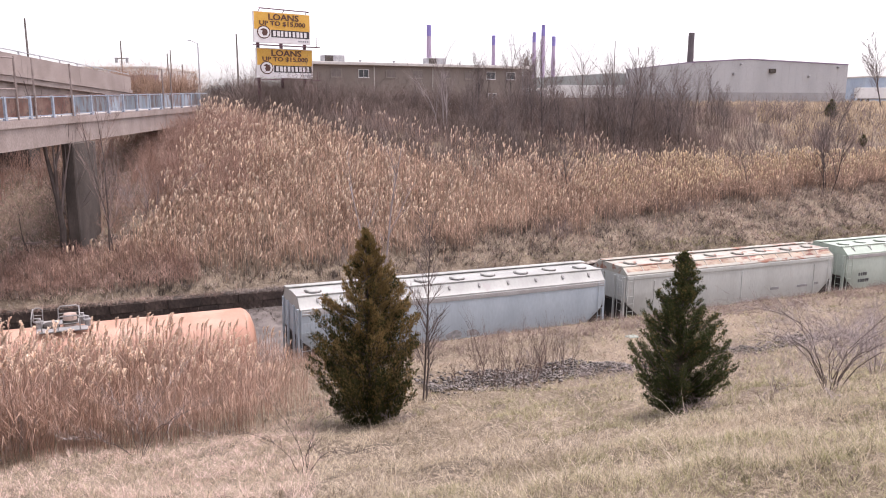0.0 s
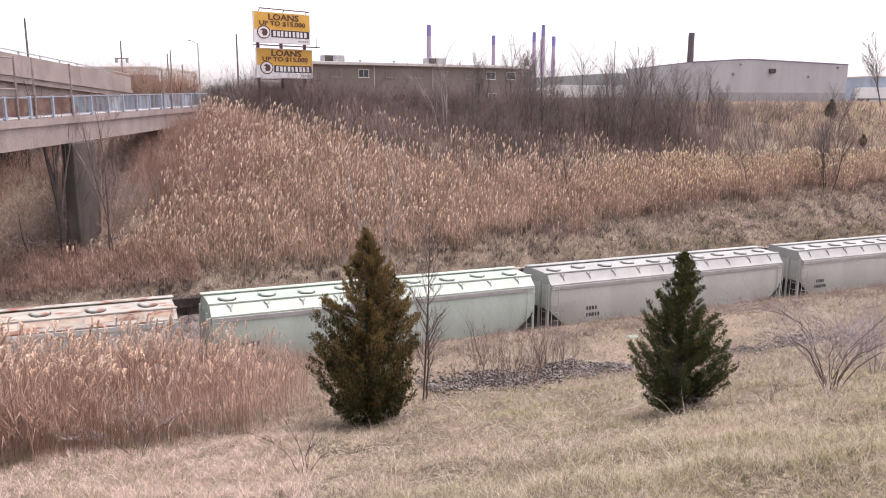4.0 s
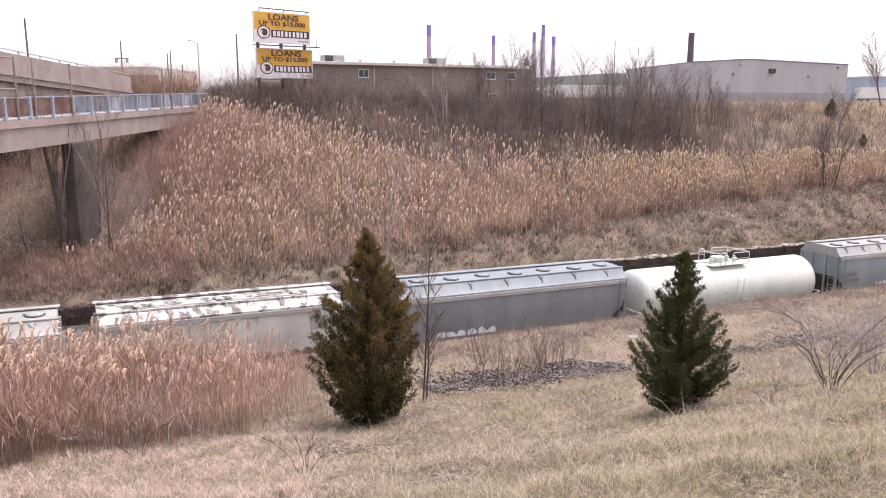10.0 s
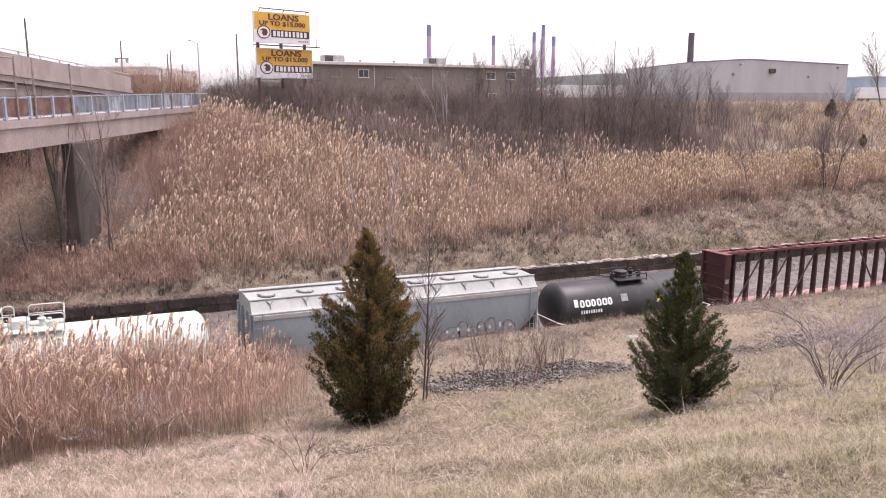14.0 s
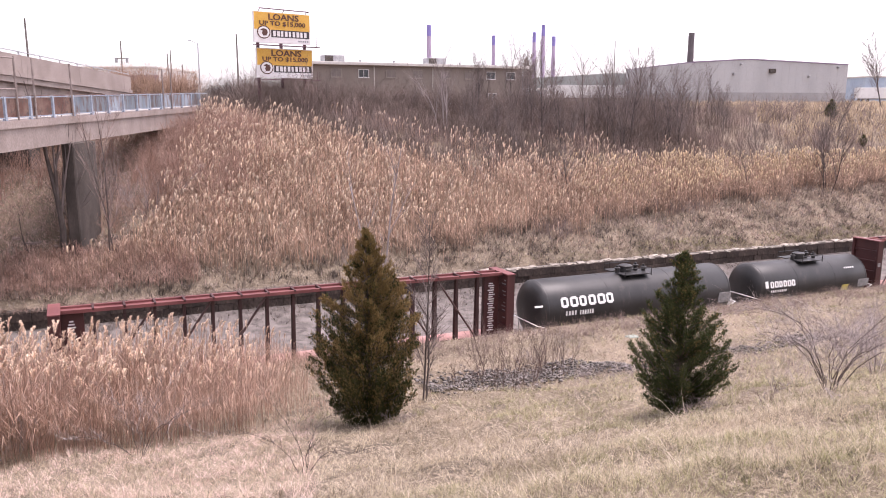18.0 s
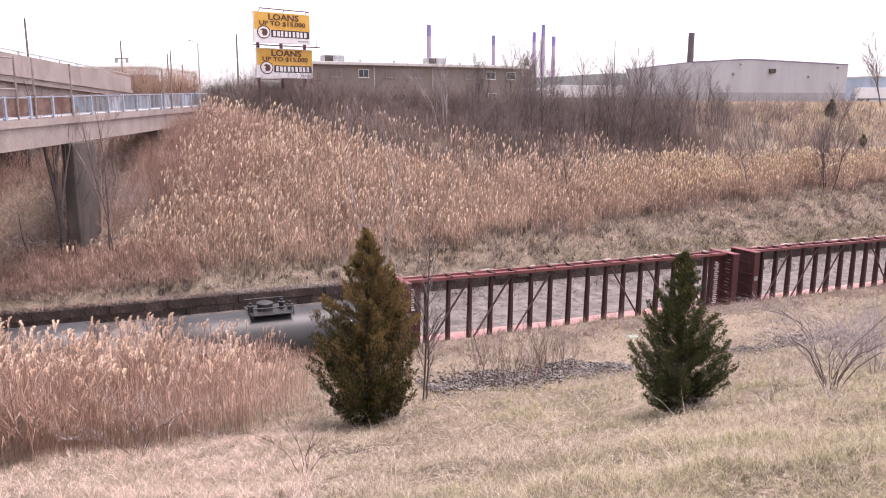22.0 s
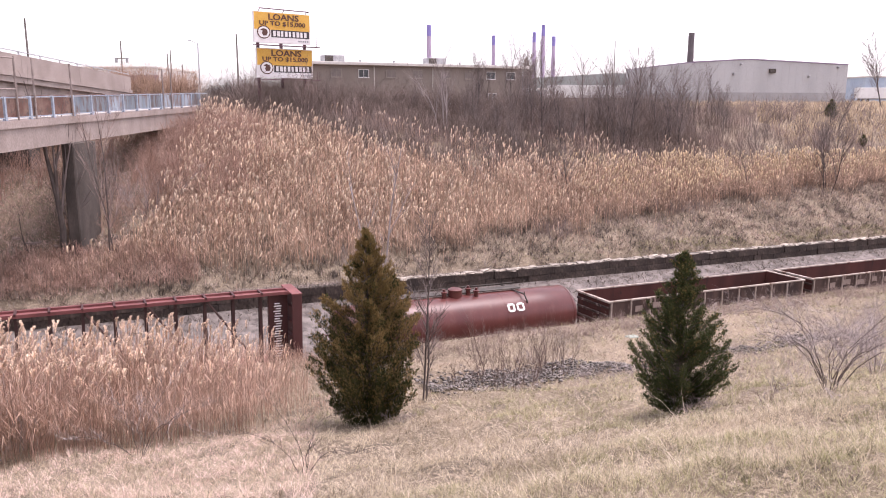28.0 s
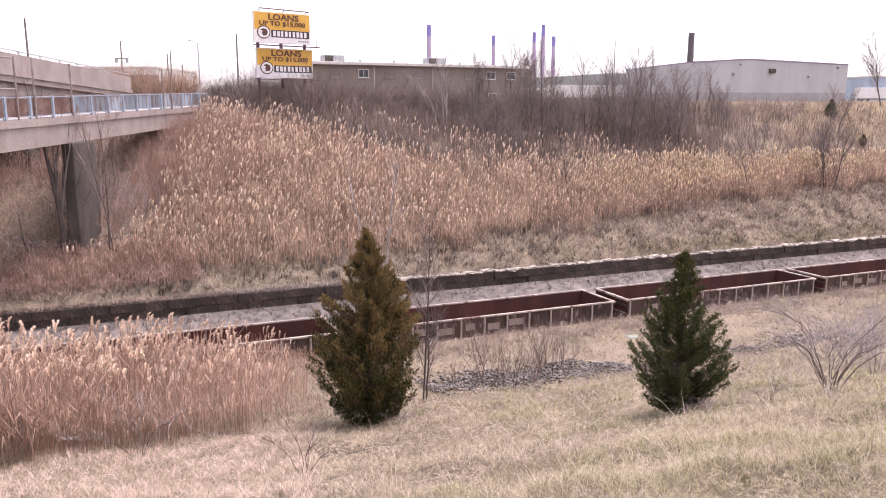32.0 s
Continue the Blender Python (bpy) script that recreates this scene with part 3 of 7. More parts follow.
def tank(label, L, R, zc, paint_, dome="rail", stripes=False):
    car = thing("tank_car", label, "tank car", "cars of the freight train")
    a, n = L / 2, 28
    rings = []
    for x, q in [(-a, 0.05), (-a + 0.03, 0.35), (-a + 0.10, 0.62), (-a + 0.22, 0.83), (-a + 0.36, 0.94), (-a + 0.52, 1.0), (-a + 2.4, 1.0), (0, 1.0), (a - 2.4, 1.0), (a - 0.52, 1.0), (a - 0.36, 0.94), (a - 0.22, 0.83), (a - 0.10, 0.62), (a - 0.03, 0.35), (a, 0.05)]:
        rings.append([(x, R * q * math.cos(t), zc + R * q * math.sin(t)) for t in (2 * math.pi * j / n for j in range(n))])
    s = Shape()
    s.loft(rings)
    part("tank_shell", s, paint_, car, smooth=40)
    for x in [-a + 0.55, -a + 0.33 * L, -a + 0.66 * L, a - 0.55]:
        s = Shape()
        rr = [[(x + d, (R + 0.008) * math.cos(t), zc + (R + 0.008) * math.sin(t)) for t in (2 * math.pi * j / n for j in range(n))] for d in (-0.03, 0.03)]
        s.loft(rr)
        part("weld_seam", s, paint_, car, smooth=40)
    top = zc + R
    rail_m = {"rail": TANK_WHITE}.get(dome, STEEL_D) if paint_ is TANK_WHITE else (BRACKET if paint_ is TANK_ORANGE else (TANK_RED if paint_ is TANK_RED else TANK_BLACK))
    dm, old = Shape(), paint_ is TANK_ORANGE
    if old:                             # a tan drum with a dark band beside a low lid
        dm.lathe([(0.27, -0.08), (0.27, 0.44), (0.24, 0.52), (0.0, 0.56)], 18)
        part("manway", dm, DRUM_TAN, car, m=pose(0.2, -0.1, top))
        band = Shape()
        band.lathe([(0.29, 0.12), (0.29, 0.27), (0.2, 0.27), (0.2, 0.12)], 18)
        part("band", band, STEEL_D, car, m=pose(0.2, -0.1, top))
        lid = Shape()
        lid.lathe([(0.33, -0.1), (0.33, 0.10), (0.27, 0.17), (0.0, 0.19)], 16)
        part("lid", lid, STEEL_D, car, m=pose(-0.52, -0.1, top))
    else:
        dm.lathe([(0.36, -0.08), (0.36, 0.28), (0.39, 0.30), (0.39, 0.36), (0.30, 0.41), (0.0, 0.44)], 18)
        part("manway", dm, paint_, car, m=pose(-0.25, 0, top))
    v = Shape()
    v.lathe([(0.12, -0.05), (0.12, 0.25), (0.17, 0.27), (0.17, 0.33), (0.08, 0.36), (0.08, 0.46), (0.0, 0.47)], 12)
    part("valve", v, rail_m, car, m=pose(0.66 if old else 0.55, 0.1, top))
    part("valve", v, rail_m, car, m=pose(0.85, -0.25, top - 0.06))
    part("valve", v, rail_m, car, m=pose(-0.95, -0.15, top - 0.02))
    for y in (-0.62, 0.62) if dome != "long" else ():
        w = Shape()
        wl = 0.85 if old or dome != "rail" else 1.35
        w.box(-0.2 - wl, wl, y - 0.32, y + 0.32, top - 0.02, top + 0.03, 0.01)
        part("walkway", w, rail_m, car)
    if dome == "rail":
        hr = 0.62 if old else 0.72
        for x0, x1 in ((-1.20, -0.84), (-0.25, 0.56)) if old else ((-0.92, -0.48), (0.05, 1.40)):
            w = Shape()
            for y in (-0.9, 0.9):
                w.tube([(x0, y, top), (x0, y, top + hr - 0.1), (x0 + 0.1, y, top + hr), (x1 - 0.1, y, top + hr), (x1, y, top + hr - 0.1), (x1, y, top)], 0.028, 6)
                w.tube([(x0, y, top + hr / 2), (x1, y, top + hr / 2)], 0.018, 5)
            w.tube([(x1 if x0 > -0.4 else x0, -0.9, top + hr - 0.02), (x1 if x0 > -0.4 else x0, 0.9, top + hr - 0.02)], 0.024, 5)
            part("safety_rail", w, rail_m, car)
    elif dome == "long":
        w = Shape()
        w.box(-L * 0.40, L * 0.27, 0.05, 0.65, top + 0.06, top + 0.12, 0.01)
        part("long_walkway", w, STEEL_D, car)
        for x in (-L * 0.33, L * 0.24):
            w = Shape()
            w.tube([(x - 0.25, 0.9, top + 0.12), (x + 0.1, -0.9, top - 0.02), (x + 0.25, -1.05, top - 0.45)], 0.04, 6)
            w.tube([(x + 0.1, -0.9, top - 0.02), (x + 0.1, -0.9, top + 0.12)], 0.03, 5)
            part("cross_bracket", w, STEEL_D, car)
        w = Shape()
        w.tube([(-L * 0.40, 0.66, top + 0.28), (L * 0.27, 0.66, top + 0.28)], 0.03, 5)
        part("safety_rail", w, STEEL_D, car)
    else:
        for y in (-0.95, 0.95):
            w = Shape()
            w.tube([(-1.0, y, top - 0.1), (-1.0, y, top + 0.34), (0.85, y, top + 0.34), (0.85, y, top - 0.1)], 0.03, 5)
            part("safety_rail", w, rail_m, car)
    if dome == "rail":
        part("ladder", ladder(0.1, -R - 0.1, 0.95, zc + R * 0.55, 0.5), rail_m, car)
    else:
        for k in range(6):
            w = Shape()
            w.box(-a + (k + 0.6) * L / 6.2 - 0.03, -a + (k + 0.6) * L / 6.2 + 0.03, -R + 0.02, -R + 0.1, 1.2, 1.75, 0.01)
            part("side_bracket", w, STEEL_D if paint_ is TANK_RED else HVAC_GREY, car)
    for e in (-1, 1):
        w = Shape()
        w.box(min(e * (a - 2.6), e * (a + 0.25)), max(e * (a - 2.6), e * (a + 0.25)), -0.3, 0.3, 0.78, 1.08, 0.03)
        part("stub_sill", w, paint_ if paint_ is TANK_BLACK else STEEL_D, car)
        w = Shape()
        x = e * (a - 1.75)
        w.prism([(-1.25, 1.0), (-1.1, zc - R * 0.62), (-0.8, zc - R * 0.85), (0.8, zc - R * 0.85), (1.1, zc - R * 0.62), (1.25, 1.0)], "x", x - 0.12, x + 0.12)
        part("saddle", w, paint_ if paint_ is TANK_BLACK else STEEL_D, car)
        w = Shape()
        w.tube([(e * (a - 0.5), -1.45, 1.0), (e * (a - 0.5), -1.5, 1.75), (e * (a + 0.15), -1.45, 1.95), (e * (a + 0.15), 1.45, 1.95), (e * (a - 0.5), 1.5, 1.75), (e * (a - 0.5), 1.45, 1.0)], 0.03, 6)
        part("end_handrail", w, rail_m if paint_ is not TANK_BLACK else WHITE_MARK, car)
    running_gear(car, L, couple=0.35)
    return car


def centre_beam(label, L):
    car = thing("centre_beam_car", label, "flat car", "cars of the freight train")
    a, W = L / 2, 1.37
    s = Shape()
    s.box(-a, a, -W, W, 1.08, 1.24, 0.02)
    part("deck", s, DECK_PINK, car, "faded pink steel deck")
    for y in (-W - 0.02, W - 0.06):
        s = Shape()
        s.box(-a, a, y, y + 0.08, 0.86, 1.22, 0.015)
        part("side_sill", s, BEAM_RED, car)
    s = Shape()
    s.prism([(-a + 2.4, 1.07), (-a + 4.2, 0.55), (a - 4.2, 0.55), (a - 2.4, 1.07)], "y", -0.38, 0.38)
    part("centre_sill", s, BEAM_RED, car)
    for e in (-1, 1):                   # bulkheads: ribbed plates between two posts
        x0, x1 = (-a, -a + 0.45) if e < 0 else (a - 0.45, a)
        B, xm = 1.0, (x0 + x1) / 2
        s = Shape()
        s.box(xm - 0.05, xm + 0.05, -B + 0.1, B - 0.1, 1.24, 4.66)
        part("bulkhead_plate", s, BEAM_RED, car)
        for y in (-B, B - 0.16):
            s = Shape()
            s.box(x0, x1, y, y + 0.16, 1.24, 4.70, 0.015)
            part("bulkhead_post", s, BEAM_RED, car)
        s = Shape()
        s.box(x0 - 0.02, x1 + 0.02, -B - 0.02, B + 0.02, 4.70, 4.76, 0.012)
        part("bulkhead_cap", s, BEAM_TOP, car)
        for z in (1.9, 2.6, 3.3, 4.0):
            s = Shape()
            s.box(x0 + 0.04, x1 - 0.04, -B + 0.16, B - 0.16, z - 0.05, z + 0.05, 0.01)
            part("bulkhead_rib", s, BEAM_RED, car)
        if e > 0:                       # small lettering on the inner face, as bars
            for k in range(11):
                s = Shape()
                y_ = -0.62 + 0.05 * (k % 3)
                s.box(xm - 0.062, xm - 0.048, y_, y_ + 0.26 + 0.14 * (k % 2), 4.3 - 0.2 * k, 4.35 - 0.2 * k)
                part("marking", s, GREY_MARK, car, smooth=0)
        else:
            marks(car, [(xm, 3.1, 0.26, 0.26)], -B - 0.004, GREY_MARK)
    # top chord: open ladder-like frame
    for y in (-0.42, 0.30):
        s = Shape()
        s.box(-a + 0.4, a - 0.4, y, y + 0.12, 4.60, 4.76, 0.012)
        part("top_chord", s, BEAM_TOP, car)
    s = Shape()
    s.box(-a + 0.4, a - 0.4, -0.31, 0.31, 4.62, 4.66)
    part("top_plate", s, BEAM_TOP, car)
    n = int(round((L - 3.4) / 1.26))
    st = (L - 3.4) / n
    rib = Shape()
    rib.box(-0.05, 0.05, -0.42, 0.42, 4.66, 4.79, 0.01)
    ribm = rib.mesh("top_rib", BEAM_RED)
    post = Shape()
    for y in (-1, 1):
        post.loft([[(-0.075, 0.17 * y, 1.24), (0.075, 0.17 * y, 1.24), (0.075, 0.11 * y, 1.24), (-0.075, 0.11 * y, 1.24)], [(-0.06, 0.13 * y, 4.62), (0.06, 0.13 * y, 4.62), (0.06, 0.08 * y, 4.62), (-0.06, 0.08 * y, 4.62)]])
    post.loft([[(-0.02, -0.11, 1.24), (0.02, -0.11, 1.24), (0.02, 0.11, 1.24), (-0.02, 0.11, 1.24)], [(-0.02, -0.08, 4.62), (0.02, -0.08, 4.62), (0.02, 0.08, 4.62), (-0.02, 0.08, 4.62)]])
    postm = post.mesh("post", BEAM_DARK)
    dg = []
    for q in (-1, 1):
        s = Shape()
        s.tube([(q * 0.08, -0.22, 1.26), (q * st * 1.9, -0.18, 4.5)], 0.055, 6)
        dg.append(s.mesh("diagonal", BEAM_BRACE))
    for i in range(n + 1):
        x = -a + 1.7 + i * st
        part("post", postm, None, car, m=pose(x, 0, 0))
        part("top_rib", ribm, None, car, m=pose(x, 0, 0))
        if i % 2 == 0 and i < n // 2 - 1:
            part("diagonal", dg[1], None, car, m=pose(x, 0, 0))
        if (n - i) % 2 == 0 and n - i < n // 2 - 1:
            part("diagonal", dg[0], None, car, m=pose(x, 0, 0))
    for e in (-1, 1):
        s = Shape()
        x = e * (a - 0.90)
        s.box(x - 0.44, x + 0.44, -0.14, 0.14, 1.24, 4.6, 0.02)
        part("end_panel", s, BEAM_RED, car)
        if e < 0:
            marks(car, [(x - 0.05, 4.2 - 0.13 * k, 0.16 + 0.08 * (k % 3), 0.06) for k in range(9)], -0.15, WHITE_MARK)
        else:
            marks(car, [(x - 0.05 + 0.03 * (k % 3), 4.15 - 0.12 * k, 0.24 + 0.12 * (k % 2), 0.055) for k in range(22)], -0.15, WHITE_MARK)
    running_gear(car, L, inset=2.2)
    return car


def gondola(label, L, shade):
    car = thing("gondola_car", label, "gondola car", "cars of the freight train")
    a, W, top, fl = L / 2, 1.55, 2.86, 1.12
    s = Shape()
    s.box(-a, a, -W + 0.08, W - 0.08, fl - 0.12, fl)
    part("floor", s, GOND_IN, car)
    for y0, y1 in ((-W + 0.06, -W + 0.12), (W - 0.12, W - 0.06)):
        s = Shape()
        s.box(-a, a, y0, y1, fl - 0.25, top - 0.05)
        part("side_sheet", s, GOND_OUT if y0 < 0 else GOND_IN, car)
    s = Shape()
    s.box(-a + 0.07, a - 0.07, -W + 0.121, -W + 0.14, fl, top - 0.06)
    part("side_lining", s, GOND_IN, car)
    for x0 in (-a, a - 0.07):
        s = Shape()
        s.box(x0, x0 + 0.07, -W + 0.13, W - 0.13, fl - 0.1, top - 0.05)
        part("end_sheet", s, GOND_IN, car)
        s = Shape()
        e = -1 if x0 < 0 else 1
        xe = e * a
        for z in (1.5, 2.0, 2.45):
            s.box(min(xe, xe + e * 0.1), max(xe, xe + e * 0.1), -W + 0.1, W - 0.1, z - 0.06, z + 0.06, 0.015)
        part("end_rib", s, GOND_OUT, car)
        s = Shape()
        s.box(min(xe - e * 0.05, xe + e * 0.12), max(xe - e * 0.05, xe + e * 0.12), -W, W, top - 0.12, top + 0.005, 0.02)
        part("end_rim", s, GOND_RIM, car)
    for y0, y1 in ((-W + 0.01, -W + 0.13), (W - 0.13, W - 0.01)):
        s = Shape()
        s.box(-a, a, y0, y1, top - 0.10, top, 0.02)
        part("top_rim", s, GOND_RIM, car)
        s = Shape()
        s.box(-a, a, y0 + 0.03, y1 - 0.03, fl - 0.35, fl - 0.1, 0.02)
        part("side_sill", s, GOND_OUT, car)
    rb = Shape()
    rb.prism([(-0.04, -W + 0.06), (-0.05, -W - 0.01), (0.05, -W - 0.01), (0.04, -W + 0.06)], "z", fl - 0.2, top - 0.095)
    rbm = rb.mesh("side_post", GOND_RIM if shade else GOND_OUT)
    n = 11
    for i in range(n + 1):
        x = -a + 0.1 + i * (L - 0.2) / n
        part("side_post", rbm, None, car, m=pose(x, 0, 0))
        part("side_post", rbm, None, car, m=pose(x, 0, 0, 0, 0, 180))
    running_gear(car, L)
    return car


def car_at(car, u0, u1):
    cars.append((car, (u0 + u1) / 2))
    return car


cars = []


# ---- the train, from its head ----
def word(car, x, z, step, h, n, tank):
    """A company mark drawn as a row of plain blocks on a round shell."""
    yy, tilt = on_side(0, z, tank)
    for k in range(n):
        s, w, t, q = Shape(), step * 0.84 * (0.94, 1.0, 0.9)[k % 3], h * 0.24, h / 2
        s.box(t * 0.6, w - t * 0.6, -0.01, 0.03, q - t, q).box(t * 0.6, w - t * 0.6, -0.01, 0.03, -q, -q + t)
        s.box(0, t, -0.012, 0.03, -q + t * 0.5, q - t * 0.5)
        s.box(w - t, w, -0.012, 0.03, -q + t * 0.5, q - t * 0.5)
        part("marking", s, WHITE_MARK, car, smooth=0, m=pose(x + k * step, yy, z, tilt))


def bars(x0, x1, z, h, n):
    """n bars from x0 to x1."""
    d = (x1 - x0) / n
    return [(x0 + d * (k + 0.5), z, d * (0.42 + 0.12 * (k % 3)), h * 0.9) for k in range(n)]


def build_train():
    car_at(tank("faded orange tank car with a railed top platform", 15.6, 1.55, 2.48, TANK_ORANGE), -8.55, 7.05)
    c = car_at(hopper("pale blue-grey covered hopper car with round hatches", 17.1, HOP_BLUE, ROOF_PALE, 9, brackets=10, tabs=True), 8.7, 25.8)
    blobs(c, [(-0.7, 2.0, 0.42, 0.30, 0.3), (0.35, 2.02, 0.36, 0.26, 0.3)], -1.58, GREY_MARK)
    c = car_at(hopper("dull white covered hopper car with a rusted roof", 16.7, HOP_WHITE, ROOF_RUST, 8, True, brackets=0, eave=4.28), 27.1, 43.8)
    marks(c, bars(-5.9, -4.9, 2.75, 0.24, 4) + bars(-4.7, -3.4, 2.76, 0.24, 6), -1.58, DARK_MARK)
    marks(c, [(3.2, 2.52, 0.7, 0.16), (5.6, 2.5, 0.9, 0.14), (6.8, 2.55, 0.5, 0.16)], -1.58, GREY_MARK)
    for x in (-6.3, 0.4, 6.6):
        s = Shape()
        s.box(x - 0.05, x + 0.05, -1.60, -1.54, 1.1, 3.8, 0.01)
        part("side_stake", s, HOP_WHITE, c)
    c = car_at(hopper("pale green-white covered hopper car with round hatches", 16.5, HOP_GREEN, ROOF_GREEN, 9, brackets=10, eave=4.2), 44.95, 61.5)
    marks(c, bars(-6.98, -6.09, 2.80, 0.24, 4) + bars(-6.97, -5.88, 2.36, 0.24, 6), -1.58, DARK_MARK)
    c = car_at(hopper("light grey covered hopper car with round hatches", 17.2, HOP_LIGHT, ROOF_PALE, 10, brackets=10), 62.3, 79.5)
    marks(c, bars(-6.25, -5.48, 2.65, 0.22, 4) + bars(-6.25, -5.3, 2.28, 0.22, 5), -1.58, DARK_MARK)
    c = car_at(hopper("light grey covered hopper car with dark slope sheets", 17.0, HOP_LIGHT, ROOF_PALE, 10, brackets=10), 81.0, 98.0)
    marks(c, bars(-7.06, -6.28, 2.67, 0.22, 4) + bars(-7.2, -6.1, 2.32, 0.22, 6), -1.58, DARK_MARK)
    c = car_at(hopper("short worn white hopper car with a dirty roof", 10.55, HOP_WORN, ROOF_DIRT, 3, brackets=2, eave=4.3), 99.25, 109.8)
    blobs(c, [(-1.4 + 0.62 * k, 2.12, 0.26, 0.20, 0.35) for k in range(9)], -1.58, GRAF_BROWN, GREY_MARK)
    marks(c, [(4.35, 3.45, 1.4, 0.62)], -1.58, STRIPE)
    marks(c, bars(-3.4, -2.5, 2.55, 0.24, 4) + bars(-3.5, -2.9, 2.2, 0.22, 3), -1.58, DARK_MARK)
    s = Shape()
    for k in range(7):
        x = -3.6 + 1.2 * k
        s.tube([(x, -1.40, 4.2), (x, -1.12, 4.75)], 0.025, 5)
    s.tube([(-3.6, -1.12, 4.75), (3.6, -1.12, 4.75)], 0.03, 5)
    part("roof_rail", s, HOP_WORN, c)
    c = car_at(hopper("slate grey covered hopper car with pale graffiti", 15.1, HOP_DARK, HOP_GREY, 8, brackets=7), 111.05, 126.2)
    blobs(c, [(-3.9 + 0.58 * k, 2.06, 0.27, 0.24 - 0.02 * (k % 2), 0.3) for k in range(6)], -1.58, GRAF, GRAF_DK)
    marks(c, bars(-5.9, -5.1, 2.5, 0.2, 4) + bars(-5.9, -4.9, 2.15, 0.2, 6), -1.58, HVAC_GREY)
    c = car_at(tank("white tank car with a railed platform and manway", 14.3, 1.55, 2.55, TANK_WHITE), 127.35, 141.65)
    marks(c, bars(-5.65, -4.85, 2.25, 0.2, 4) + bars(-4.7, -3.68, 2.27, 0.2, 6), 0, DARK_MARK, tank=(1.55, 2.55))
    c = car_at(hopper("mid grey covered hopper car with white graffiti", 14.95, HOP_GREY, ROOF_MID, 8, brackets=9), 143.2, 158.15)
    marks(c, bars(-6.6, -5.6, 2.85, 0.2, 4) + bars(-6.3, -5.4, 2.45, 0.2, 5), -1.58, HVAC_GREY)
    marks(c, bars(-3.8, -0.5, 2.06, 0.2, 8), -1.58, GRAF, "graffiti")
    blobs(c, [(2.0 + 0.52 * k, 2.08 + 0.10 * (k % 3), 0.27 + 0.05 * (k % 2), 0.24 + 0.08 * (k % 3), 0.75) for k in range(8)], -1.58, GREY_MARK, GRAF_DK)
    blobs(c, [(2.15 + 0.60 * k, 2.26 + 0.08 * (k % 2), 0.07, 0.08 + 0.03 * (k % 3), 0.8) for k in range(7)], -1.596, GRAF)
    t = (1.48, 2.3)
    c = car_at(tank("short black tank car with a railed dome platform", 10.4, 1.48, 2.3, TANK_BLACK, "low"), 159.65, 170.05)
    word(c, -3.95, 2.85, 0.37, 0.40, 6, t)
    marks(c, [(-4.2, 2.9, 0.24, 0.42)] + bars(-3.95, -2.5, 2.40, 0.2, 9), 0, WHITE_MARK, tank=t)
    marks(c, [(1.55, 2.72, 0.52, 0.40)], 0, YELLOW_MARK, "placard", t)
    marks(c, [(3.2, 2.55, 0.95, 0.5), (-0.95, 2.95, 0.45, 0.42), (2.2, 2.35, 0.5, 0.22)], 0, GREY_MARK, "placard", t)
    car_at(centre_beam("maroon centre-beam lumber car, empty", 21.7), 171.65, 193.35)
    t = (1.58, 2.5)
    c = car_at(tank("long black tank car with white side marking", 13.8, 1.58, 2.5, TANK_BLACK, "low"), 194.65, 208.45)
    word(c, -5.6, 3.07, 0.595, 0.56, 6, t)
    marks(c, bars(-5.37, -4.6, 2.48, 0.26, 4) + bars(-4.45, -3.5, 2.46, 0.26, 6) + [(-7.0, 3.0, 0.5, 0.1)], 0, WHITE_MARK, tank=t)
    marks(c, [(6.0, 2.35, 0.95, 0.6)], 0, GREY_MARK, "placard", t)
    marks(c, [(2.8, 1.95, 0.5, 0.4)], 0, YELLOW_MARK, "placard", t)
    t = (1.5, 2.35)
    c = car_at(tank("black tank car with a small side marking", 10.25, 1.5, 2.35, TANK_BLACK, "low"), 210.5, 220.75)
    word(c, -4.2, 2.71, 0.37, 0.40, 6, t)
    marks(c, [(-4.5, 2.74, 0.24, 0.42)] + bars(-4.2, -2.8, 2.3, 0.16, 9) + bars(2.6, 3.6, 3.25, 0.1, 5), 0, WHITE_MARK, tank=t)
    marks(c, [(4.3, 2.2, 1.0, 0.5)], 0, GREY_MARK, "placard", t)
    marks(c, [(2.6, 2.0, 0.6, 0.4)], 0, YELLOW_MARK, "placard", t)
    car_at(centre_beam("maroon centre-beam lumber car, empty", 22.05), 221.85, 243.9)
    car_at(centre_beam("maroon centre-beam lumber car, empty, coupled to its twin", 20.7), 245.2, 265.9)
    t = (1.42, 2.2)
    c = car_at(tank("oxide red tank car with a long top walkway", 13.65, 1.42, 2.2, TANK_RED, "long"), 267.65, 281.3)
    word(c, 2.25, 3.02, 0.54, 0.46, 2, t)
    marks(c, bars(-5.33, -4.2, 3.0, 0.17, 7), 0, WHITE_MARK, tank=t)
    for u, lab in ((283.0, 0), (298.95, 1), (314.8, 0), (330.6, 1)):
        c = car_at(gondola("rusty brown gondola car, empty, with a worn tan rim", 15.1 if u < 290 else 14.8, 1), u, u + (15.1 if u < 290 else 14.8))
        marks(c, [(-5.5 + 1.35 * k, 2.25 + 0.1 * (k % 2), 0.5 + 0.2 * (k % 3), 0.34) for k in range(3 + 3 * lab)], -1.495, GOND_PALE, "faded_marking")
        blobs(c, [(-6.2 + 1.3 * k, 1.55 + 0.1 * (k % 3), 0.34, 0.3, 0.35) for k in range(9)], -1.492, GOND_PALE if lab else GOND_RIM)


build_train()


T1, T2, T3, T4 = 9.09111, -0.74245, -0.11050, 0.03444


